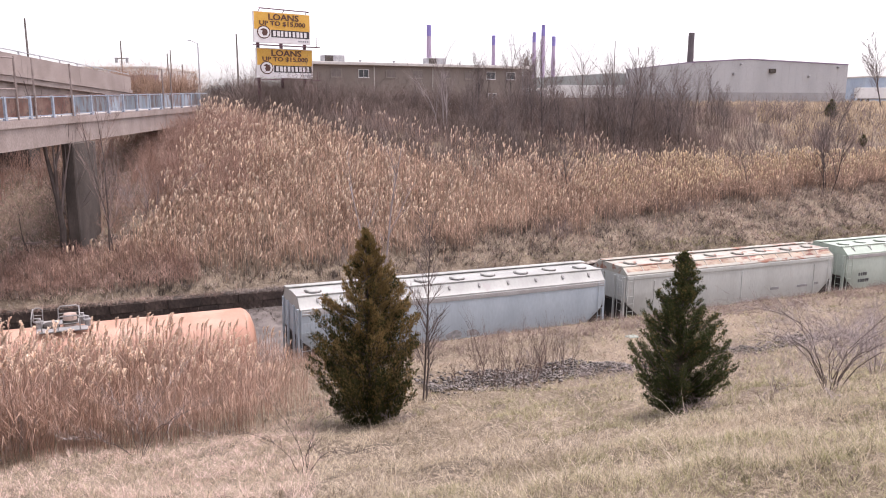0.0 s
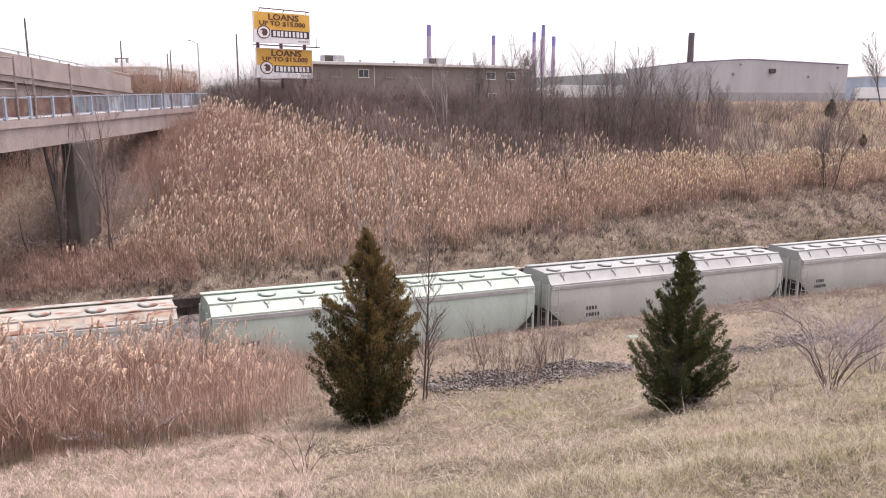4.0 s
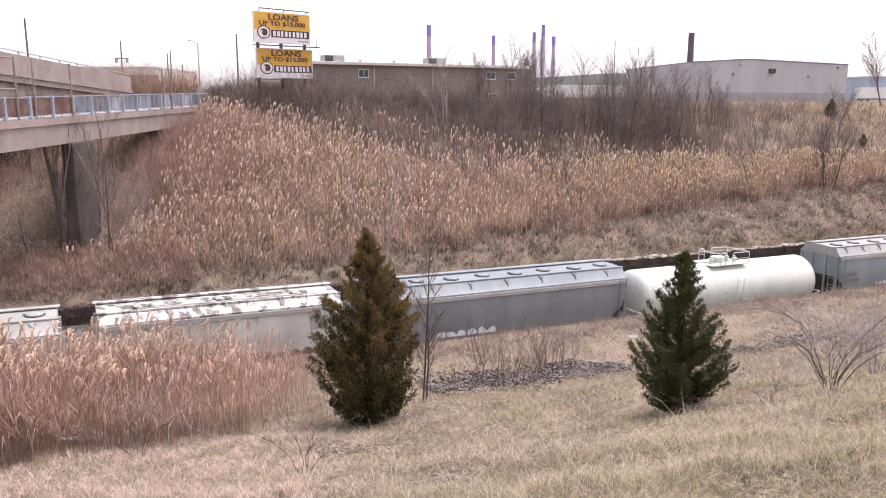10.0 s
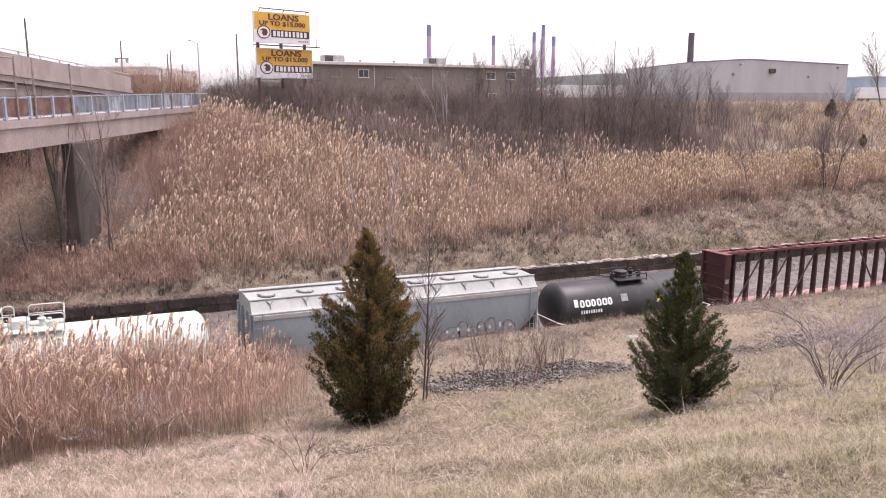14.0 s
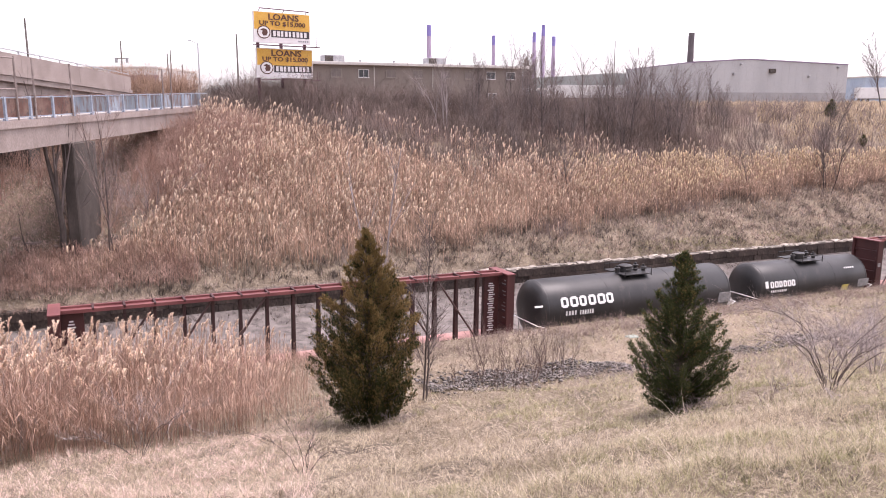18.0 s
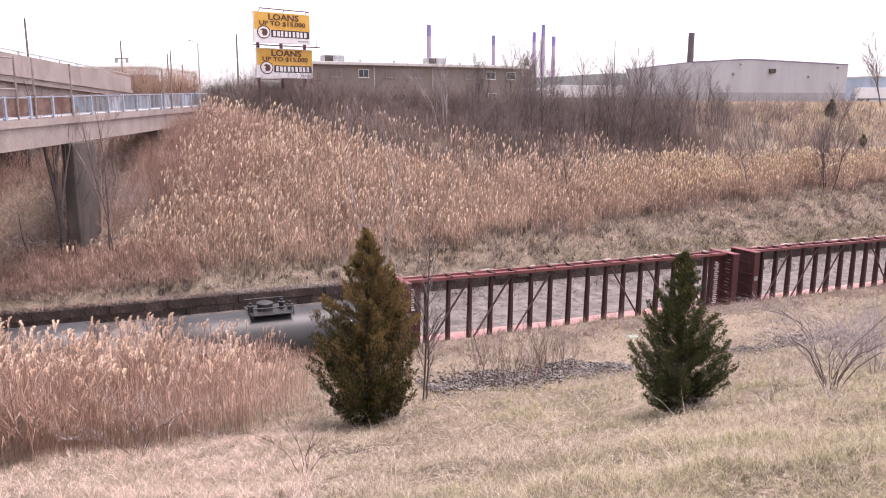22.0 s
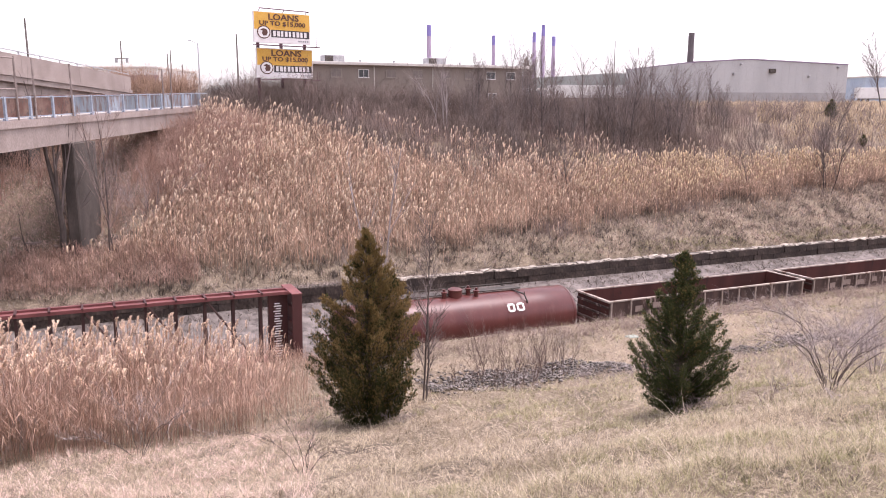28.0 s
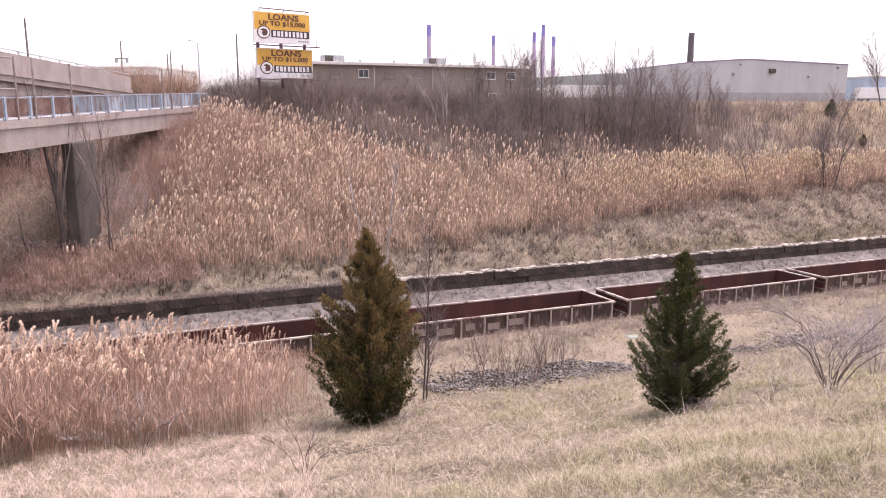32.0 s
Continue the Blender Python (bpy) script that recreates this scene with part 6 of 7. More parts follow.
def reed_edge(y):
    """Where the reeds end beside the bridge."""
    return np.interp(y, (51, 52, 53.4, 54.6, 58, 61.3, 66.4, 73.3, 80), (-2.3, 1.2, 2.4, 4.2, 5.6, 6.8, 8.6, 10.8, 12.5))


def reed_zone(x, y):
    lo = np.interp(x, (0, 15, 25, 36, 51, 69, 95), (51.4, 51.2, 52.0, 53.0, 54.8, 56.6, 57.5)) + 0.7 * blotch(x, y, 1.5)
    hi = np.interp(x, (8, 14, 20, 26, 32, 60, 95), (80, 78.5, 72.5, 65.2, 61.6, 60.8, 60.8)) + np.interp(x, (30, 45), (1.4, 0.4)) * blotch(x, y, 1.2, 2)
    return seen(x, y) & (y > lo) & (y < hi) & (x > reed_edge(y) + 0.6 * blotch(x, y, 3, 1))


SPRIG = [sprig(k) for k in range(8)]
BUSH = [branches(40 + k, 1.0, 2, 5, 0.6, 0.012, 5, 0.6, stem_lean=0.4, wob=0.16, fine=2) for k in range(6)]
BRUSH = [branches(140 + k, 1.0, 1, 5, 0.5, 0.0085, 8, 0.5, stem_lean=0.6, wob=0.2, fine=2) for k in range(6)]

PLUMED = [reed(k, 2, True, 0.009) for k in range(9)]
LEAFY = [reed(60 + k, 3, False, 0.010) for k in range(6)]
x, y = field(44000, -4, 100, 51, 81, reed_zone)
spread("reed_bed", LEAFY, x, y, rng.uniform(1.3, 2.3, len(x)), 0.06, [REED, PLUME], "brown mass of dry reed stalks on the far bank", "reeds")
x, y = field(19000, -4, 100, 51, 81, lambda x, y: reed_zone(x, y) & (rng.random(len(x)) < 0.72 + 0.42 * blotch(x, y, 1.1, 5) + 0.25 * blotch(x, y, 3.1, 2)) & (x < 40 + 14 * rng.random(len(x))) & (rng.random(len(x)) < np.interp(y - np.interp(x, (15, 36, 69, 95), (51.2, 53, 57.6, 60)), (0, 3), (0.25, 1))))
spread("reed_bed", PLUMED, x, y, rng.uniform(1.9, 2.75, len(x)), 0.07, [REED, PLUME], "pale plumed reeds over the brown stalks of the far bank", "reeds", turn=rng.normal(0.4, 0.7, len(x)))

x, y = field(11500, 40, 100, 53, 64, lambda x, y: reed_zone(x, y) & (x > 38 + 14 * rng.random(len(x))) & (rng.random(len(x)) < 0.75 + 0.3 * blotch(x, y, 1.3, 5)) & (rng.random(len(x)) < np.interp(y - np.interp(x, (36, 69, 95), (53, 56.6, 57.5)), (0, 2.5), (0.3, 1))))
spread("reed_bed", PLUMED, x, y, rng.uniform(1.7, 2.6, len(x)), 0.07, [REED, PLUME_GOLD], "golden plumed reeds before the thicket", "reeds", turn=rng.normal(0.4, 0.7, len(x)))
x, y = field(2600, 12, 60, 60, 78, lambda x, y: seen(x, y) & ~reed_zone(x, y) & (y < np.interp(x, (12, 20, 26, 32, 60), (84, 80, 75, 68, 63))) & (blotch(x, y, 1.9, 3) > 0.05))
spread("reed_bed", PLUMED, x, y, rng.uniform(1.8, 2.6, len(x)), 0.09, [REED, PLUME], "scattered plumed reeds at the edge of the thicket", "reeds", turn=rng.normal(0.4, 0.7, len(x)))
x, y = field(2600, 8, 95, 50, 61, lambda x, y: seen(x, y) & (y < np.interp(x, (8, 15, 36, 69, 95), (51.6, 51.8, 54.0, 58.6, 61))) & (y > np.interp(x, (8, 36, 69, 95), (49.6, 50.8, 54.5, 56.5))) & (blotch(x, y, 1.5, 11) > -0.2))
spread("reed_bed", PLUMED, x, y, rng.uniform(0.8, 1.7, len(x)), 0.12, [REED, PLUME], "thin short reeds straying down the far bank", "reeds", turn=rng.normal(0.4, 0.7, len(x)))

# near stand: tallest beside the road, lower towards the cedar
x, y = field(7600, -9, 9, 20.6, 29.6, lambda x, y: seen(x, y, -0.66) & (x / y < 0.29 + 0.03 * blotch(x, y, 3)) & (y > 21.2 + 0.5 * blotch(x, y, 2)))
hmax = np.interp(x / y, (-0.12, 0.02, 0.12, 0.2, 0.27, 0.32), (3.1, 2.75, 2.4, 1.9, 1.05, 0.7))
hh = hmax * rng.uniform(0.5, 0.93, len(x))
spread("reed_bed", [reed(80 + k, 2, False, 0.0040, 0, 0.004) for k in range(8)], x, y, hh, 0.07, [REED_NEAR, PLUME_NEAR], "near stand of dry brown reed stalks beside the railway", "reeds")
x, y = field(1500, -9, 9, 21.2, 29.6, lambda x, y: seen(x, y, -0.66) & (x / y < 0.25) & (rng.random(len(x)) < np.interp(x / y, (-0.1, 0.12, 0.25), (0.75, 0.6, 0.25))))
hmax = np.interp(x / y, (-0.12, 0.02, 0.12, 0.2, 0.27), (3.15, 2.85, 2.5, 2.1, 1.3))
spread("reed_bed", [reed(100 + k, 1, False, 0.0035, 64, 0.004) for k in range(12)], x, y, hmax * rng.uniform(0.74, 1.05, len(x)), 0.08, [REED_NEAR, PLUME_NEAR], "near plumed reeds leaning beside the railway", "reeds", turn=rng.normal(0.3, 0.8, len(x)))

# grass of the near bank: fine matted blades, with greener patches
MAT = [tuft(k, 7, 1.0, 1.2, 0.026, 0.7) for k in range(10)]
MESS = [tuft(70 + k, 5, 1.0, 1.0, 0.045, 0.7) for k in range(8)]
LONG = [tuft(30 + k, 2, 1.0, 1.1, 0.013, 0.8) for k in range(8)]
near = lambda x, y: seen(x, y) & (rng.random(len(x)) < np.interp(np.hypot(x, y), (5, 14, 34), (1.0, 0.62, 0.22)))
x, y = field(80000, -8, 42, 2.5, 31, near)
g = blotch(x, y, 0.9, 1)
gr = (g + 1.6 * (x / y - 0.5) > 0.3) & (rng.random(len(x)) < 0.65)
dull = ~gr & (((blotch(x, y, 1.6, 4) > 0.2) & (rng.random(len(x)) < 0.55)) | ((y > 20.5) & (rng.random(len(x)) < np.interp(x, (5, 14, 22), (0.5, 0.6, 0.85)))))
for sel, m_, lab in ((gr, GREENISH, "thin yellow-green new grass among dry grass"), (dull, STRAW_DULL, "dull brown matted dry grass on the near bank"), (~gr & ~dull, STRAW, "pale straw matted dry grass on the near bank")):
    spread("dry_grass", MAT, x[sel], y[sel], rng.uniform(0.14, 0.36, sel.sum()) * np.interp(np.hypot(x[sel], y[sel]), (6, 20), (0.75, 1.0)), 0.35, [m_], lab, "grass", -0.015)
x, y = field(15000, -1, 12, 2, 9.5, seen)
sel = (blotch(x, y, 1.5, 3) + 0.8 * (x / y - 0.5) > 0.1) & (rng.random(len(x)) < 0.6)
for q, m_, lab in ((sel, GREENISH, "short yellow-green grass at the top of the bank"), (~sel, STRAW, "short straw grass at the top of the bank")):
    spread("dry_grass", MAT, x[q], y[q], rng.uniform(0.09, 0.2, q.sum()), 0.35, [m_], lab, "grass", -0.01)
x, y = field(15000, -8, 34, 3, 29, lambda x, y: near(x, y) & (np.hypot(x, y) > 8))
spread("dry_grass", LONG, x, y, rng.uniform(0.2, 0.5, len(x)), 0.5, [PALE_STEM], "long pale fallen grass stems", "grass", -0.01)

x, y = field(16000, 0, 16, 2.2, 10.5, seen)
spread("dry_grass", [tuft(500 + k, 2, 1.0, 1.2, 0.016, 0.8) for k in range(8)], x, y, rng.uniform(0.10, 0.26, len(x)), 0.5, [PALE_STEM], "short pale broken stems in the near grass", "grass", -0.005)
x, y = field(5000, 0, 16, 2.2, 12, seen)
spread("dry_grass", [sprig(540 + k, 0.6) for k in range(6)], x, y, rng.uniform(0.05, 0.13, len(x)), 0.6, [TWIG_DARK], "dark dead weed tips in the near grass", "grass", -0.005)
x, y = field(1300, -6, 26, 3, 20, lambda x, y: seen(x, y) & (np.hypot(x, y) > 9.5))
spread("dry_grass", [tuft(400 + k, 1, 1.0, 1.5, 0.009, 0.6) for k in range(8)], x, y, rng.uniform(0.5, 0.95, len(x)), 0.6, [PALE_STEM], "long pale bent stems standing over the grass", "grass", -0.01)

x, y = field(6000, -6, 6, 4, 21.5, lambda x, y: seen(x, y, -0.62) & (x / y < 0.28))
spread("dry_grass", MAT, x, y, rng.uniform(0.14, 0.34, len(x)), 0.4, [LEAF_LITTER], "pale pinkish matted grass before the reeds", "grass", -0.01)

x, y = field(900, 12, 44, 12.5, 29, lambda x, y: seen(x, y) & (x > 0.55 * y) & (blotch(x, y, 1.7, 5) > -0.3))
spread("dead_stems", BRUSH, x, y, rng.uniform(0.2, 0.65, len(x)), 0.25, [TWIG_MAUVE, TWIG_PALE], "low tangled dead weeds over the grassy bank", "weeds", -0.02)
x, y = field(5200, 12, 46, 15, 30, lambda x, y: seen(x, y) & (blotch(x, y, 1.3, 7) > -0.2))
spread("dead_grass", MESS, x, y, rng.uniform(0.12, 0.3, len(x)), 0.4, [WEED_DARK], "dull red-brown weeds among the dry grass", "grass", -0.02)

# dead matted grass between the wall and the reeds
x, y = field(42000, -24, 95, 48.9, 72, lambda x, y: seen(x, y) & (y < np.interp(x, (-8, 0, 4, 25, 45, 75, 95), (72, 66, 56, 54, 56, 60, 61))) & (y > 48.95) & ((x > 0.5) | (y < 53.5) | (rng.random(len(x)) < 0.2)))
sel = rng.random(len(x)) < 0.6 + 0.35 * blotch(x, y, 1.3, 2)
low = rng.random(len(x)) < 0.22 + 0.5 * blotch(x, y, 2.1, 6) + np.interp(x, (2, 5, 16, 20, 28, 45, 60), (0.5, 0.6, 0.5, 0.3, 0.32, 0.28, 0.1))
for q, m_, lab in ((low & (x > 2), WEED_FOOT, "dark brown matted weeds above the wall"), (sel & ~(low & (x > 2)), WEED_PINK, "dull pinkish matted dead grass above the wall"), (~sel & ~(low & (x > 2)), ASHGRASS, "ash-brown matted dead weeds above the wall")):
    spread("dead_grass", MESS, x[q], y[q], rng.uniform(0.3, 0.85, q.sum()), 0.35, [m_], lab, "grass", -0.02)
x, y = field(9500, -6, 95, 48.8, 62, lambda x, y: seen(x, y) & (y < np.interp(x, (0, 15, 36, 69, 95), (51.8, 51.8, 54.5, 59.5, 62))) & (rng.random(len(x)) < np.interp(x, (0, 30, 60, 95), (1, 0.7, 0.5, 0.4))))
sel = rng.random(len(x)) < 0.62
for q, m_ in ((sel, PALE_STEM), (~sel, TWIG_DARK)):
    spread("dead_stems", [sprig(300 + k, 0.55) for k in range(8)], x[q], y[q], rng.uniform(0.25, 0.75, q.sum()), 0.6, [m_], "tangled dead weed stems above the wall", "weeds", -0.03)
x, y = field(5200, 30, 78, 49.0, 51.2, lambda x, y: (blotch(x, y, 1.1, 4) > -0.35) & (rng.random(len(x)) < np.interp(x, (30, 48), (0.15, 1))))
spread("dry_grass", MESS, x, y, rng.uniform(0.15, 0.4, len(x)), 0.35, [GREENISH], "olive-green grass strip above the wall", "grass", -0.02)
x, y = field(420, 24, 95, 52, 61, lambda x, y: seen(x, y) & (y < np.interp(x, (0, 36, 69, 95), (52, 55, 60, 62))) & (y > np.interp(x, (24, 69, 95), (50.4, 53.5, 55))))
spread("brushwood", SPRIG, x, y, rng.uniform(0.5, 1.2, len(x)), 0.35, [TWIG_MAUVE], "mauve-brown brushwood patches on the lower bank", "shrubs")
x, y = field(1500, 14, 95, 50.2, 62, lambda x, y: seen(x, y) & (y < np.interp(x, (0, 15, 36, 69, 95), (52, 52, 55, 60, 62))) & (blotch(x, y, 2.2, 9) > -0.1))
spread("thicket", BRUSH, x, y, rng.uniform(0.5, 1.3, len(x)), 0.15, [TWIG, TWIG], "low grey brush above the wall", "shrubs")
x, y = field(1500, -6, 30, 48.25, 49.2, lambda x, y: rng.random(len(x)) < np.interp(x, (-6, 12, 22, 30), (1, 0.9, 0.4, 0.1)))
n = len(x)
for q, m_ in ((x + y > np.median(x + y), ASHGRASS), (x + y <= np.median(x + y), WEED_PINK)):
    k = q.sum()
    scatter("dead_grass", MESS, np.stack([x[q], y[q], 1.45 - TAN * x[q]], 1), rng.uniform(0, 6.28, k), rng.uniform(0.25, 0.6, k), np.stack([rng.normal(0, 0.4, k), rng.normal(-0.5, 0.4, k)], 1), [m_], "dead weeds hanging over the top of the wall", category="grass")
# rough weeds along the lip of the near bank
x, y = field(7500, -2, 48, 27.0, 31.6, lambda x, y: seen(x, y) & (rng.random(len(x)) < np.interp(y, (27, 29.5), (0.15, 1))))
spread("dead_grass", MESS, x, y, rng.uniform(0.08, 0.26, len(x)), 0.35, [WEED_DARK], "rough red-brown weeds along the lip of the bank", "grass", -0.02)

# weeds along the foot of the wall
x, y = field(7000, -4, 80, 45.6, 48.4, lambda x, y: rng.random(len(x)) < np.interp(y, (45.6, 47.2, 48.4), (0.1, 0.6, 1.0)) * (0.7 + 0.5 * blotch(x, y, 1.2, 6)))
n = len(x)
scatter("dead_grass", MESS, np.stack([x, y, np.interp(y, (44, 46.3, 48.3), (-0.26, -0.05, 0.46)) - TAN * x], 1), rng.uniform(0, 6.28, n), rng.uniform(0.12, 0.55, n), rng.normal(0, 0.3, (n, 2)), [WEED_FOOT], "dark brown weeds along the foot of the wall", category="grass")

# golden field beyond the thicket
x, y = field(11000, 55, 175, 66, 118, lambda x, y: seen(x, y) & (x > 40 + 0.55 * y))
spread("golden_grass", [tuft(50 + k, 6, 1.0, 0.35, 0.05, 0.4) for k in range(5)], x, y, rng.uniform(0.7, 1.5, len(x)), 0.15, [GOLD], "golden dry grass field beyond the thicket", "grass")

# thicket along the top of the far bank


def thick(x, y):
    lo = np.interp(x, (8, 14, 20, 26, 32, 60, 95), (79.5, 77, 70, 63.5, 60.5, 59.6, 60.2)) + 0.5
    return seen(x, y) & (y > lo)


x, y = field(330, 2, 120, 61, 89, lambda x, y: thick(x, y) & (rng.random(len(x)) < np.interp(x, (60, 80, 120), (1, 0.5, 0.15))) & (x < 62 + 1.6 * (89 - y)))
spread("thicket", BUSH, x, y, rng.uniform(1.6, 3.3, len(x)) * np.interp(y, (61, 66, 76, 84, 89), (0.5, 0.75, 1.0, 1.0, 0.8)), 0.06, [TWIG, TWIG], "grey-brown bare thicket along the top of the bank", "shrubs")
x, y = field(800, 2, 120, 61, 84, lambda x, y: thick(x, y) & (rng.random(len(x)) < np.interp(x, (50, 75, 110), (1, 0.5, 0.15))))
spread("thicket", BRUSH, x, y, rng.uniform(0.9, 2.2, len(x)), 0.1, [TWIG, TWIG_RED], "low tangled brush at the foot of the thicket", "shrubs")
x, y = field(23000, 2, 115, 61, 86, lambda x, y: thick(x, y) & (blotch(x, y, 1.6, 8) > -0.45) & (rng.random(len(x)) < np.interp(x - 0.5 * (y - 61), (48, 57, 66, 110), (1, 0.75, 0.2, 0.06))))
q = blotch(x, y, 1.3, 3) > -0.25
for k, m_ in ((q, TWIG), (~q, TWIG_MAUVE)):
    spread("brushwood", SPRIG, x[k], y[k], rng.uniform(0.8, 2.2, k.sum()) * np.interp(y[k], (61, 68, 80), (0.75, 1.1, 1.2)), 0.12, [m_], "dense low brushwood covering the upper bank", "shrubs")
x, y = field(700, 32, 90, 52, 59, lambda x, y: seen(x, y) & (abs(y - np.interp(x, (25, 36, 51, 69, 95), (52.6, 53.4, 55.4, 57.2, 58.2))) < 1.2) & (blotch(x, y, 1.4, 6) > -0.2))
spread("thicket", BRUSH, x, y, rng.uniform(0.8, 1.9, len(x)), 0.15, [TWIG_MAUVE, TWIG_MAUVE], "mauve-brown brush along the foot of the reeds", "shrubs")
x, y = field(420, 52, 104, 61.2, 68, lambda x, y: seen(x, y) & (blotch(x, y, 1.2, 3) > -0.35))
spread("thicket", BRUSH, x, y, rng.uniform(0.9, 2.1, len(x)), 0.12, [TWIG_MAUVE, TWIG_MAUVE], "mauve-brown brush behind the golden reeds", "shrubs")
x, y = field(420, -4, 60, 51, 80, lambda x, y: seen(x, y) & (blotch(x, y, 1.4, 7) > 0.3))
spread("thicket", BRUSH, x, y, rng.uniform(1.0, 2.4, len(x)), 0.1, [TWIG, TWIG_PALE], "scattered bare brush among the reeds", "shrubs")
# low russet weeds along the near brow; their dark colour also paints the train's shadow
x, y = field(1500, 9, 56, 26.6, 30.4, lambda x, y: seen(x, y) & (blotch(x, y, 1.7, 4) > -0.45))
spread("weeds", BRUSH, x, y, rng.uniform(0.22, 0.5, len(x)), 0.15, [SAPLING, TWIG_MAUVE], "low russet weeds, dark for the train's shadow too, along the near brow", "weeds")
# brush under and beyond the bridges
x, y = field(26000, -24, 8, 50, 80, lambda x, y: seen(x, y, -0.62) & (x < 3 + 0.25 * (y - 54)))
spread("leaf_litter", MESS, x, y, rng.uniform(0.15, 0.5, len(x)), 0.5, [LEAF_LITTER], "pale pinkish leaf litter under the bridge", "litter", 0.06)
x, y = field(3600, -7, 7, 50.2, 54.2, lambda x, y: seen(x, y, -0.62))
spread("reed_bed", LEAFY, x, y, rng.uniform(0.6, 1.3, len(x)), 0.12, [WEED_BRUSH, PLUME], "short red-brown reed stubble below the bridge", "reeds")
x, y = field(700, -22, 12, 55.5, 82, lambda x, y: x < reed_edge(y) + 0.4)
spread("thicket", BRUSH, x, y, rng.uniform(0.8, 1.9, len(x)), 0.1, [TWIG_RED, TWIG_RED], "reddish brown brush on the bank under the bridge", "shrubs")


def copse(n, x0, x1, y0, y1, h0, h1, m_, label):
    """Bushes given in the frame of the road."""
    x, y = rng.uniform(x0, x1, n), rng.uniform(y0, y1, n)
    h = radians(HEAD)
    wx, wy = x * math.cos(h) + y * math.sin(h), -x * math.sin(h) + y * math.cos(h)
    spread("hedge", BUSH, wx, wy, rng.uniform(h0, h1, n), 0.05, [m_, m_], label, "hedge")


copse(90, -36, -25.5, 53, 66, 1.5, 3.4, WEED_BRUSH, "tall red-brown brush under the bridges")
copse(200, -23.4, -15.5, 55, 71, 1.8, 3.4, WEED_BRUSH, "reddish brown brush on the bank below the bridge")
x, y = field(420, 0, 11, 56, 76, lambda x, y: (x < reed_edge(y) + 0.2) & (x > reed_edge(y) - 3.4))
spread("thicket", BUSH, x, y, rng.uniform(0.9, 2.1, len(x)), 0.1, [WEED_BRUSH, WEED_BRUSH], "rusty brown brush between the pier and the reeds", "shrubs")
copse(60, -24.5, -19.0, 68, 76, 1.2, 2.0, TWIG_DARK, "dark brush in front of the bridge abutment")
copse(40, -33, -27, 55, 64, 0.8, 1.9, ORANGE_TWIG, "orange-brown weeds on the bank between the bridges")
copse(150, -43, -29.5, 89, 96, 3.4, 5.4, ORANGE_TWIG, "orange-brown hedge beyond the road bridge")
copse(120, -25.0, -19.0, 84, 90, 2.6, 3.7, TWIG_DARK, "dark brown clipped hedge at the bridge end")
copse(150, -20.5, -12, 77.0, 84, 2.4, 4.8, TWIG, "bare bushes at the foot of the billboard")
copse(150, 8, 27, 82, 95, 2.6, 4.0, TWIG, "bare brown bushes before the distant hall")
copse(190, -13, 14, 84, 91, 2.2, 4.1, TWIG, "bare brown bushes before the long building")


# ---- single trees and shrubs ----
def bare_tree(x, y, h, seed, label, stems=1, kids=7, spread_=0.55, r0=0.012, levels=3, lean=0.2, bark=None, twig=None, name="bare_tree", cat="tree", wob=0.1, up=0.6, droop=0.0, sides=4, fine=1, short=1.0):
    t = thing(name, label, cat, m=put(x, y, seed * 37 % 360))
    CV, CF = [], []
    for k in range(stems):
        V, F, M = branches(seed * 13 + k, 1.0, levels, kids, spread_, r0, 1, up, droop, sides, lean, wob, fine, short)
        a = 2.4 * k + seed
        le = 0.0 if stems == 1 else lean * (0.45 + 0.75 * ((k * 7 + seed) % 5) / 4)
        o = 0.02 * stems
        V = [((p + le * math.cos(a) * q + o * math.cos(a)) * h, (c + le * math.sin(a) * q + o * math.sin(a)) * h, q * h * (1 - 0.12 * (k % 3))) for p, c, q in V]
        raw("trunk" if stems == 1 else "stem", (V, [f for f, w in zip(F, M) if w == 0], None), bark or BARK, t)
        b = len(CV)
        CV += V
        CF += [tuple(i_ + b for i_ in f) for f, w in zip(F, M) if w == 1]
    tagged(raw("crown", (CV, CF, None), twig or TWIG, t), kind="stuff")
    return t


def copy_tree(t, x, y, s, rz):
    c = copy_thing(t, put(x, y, rz))
    c.scale = (s, s, s)
    return c


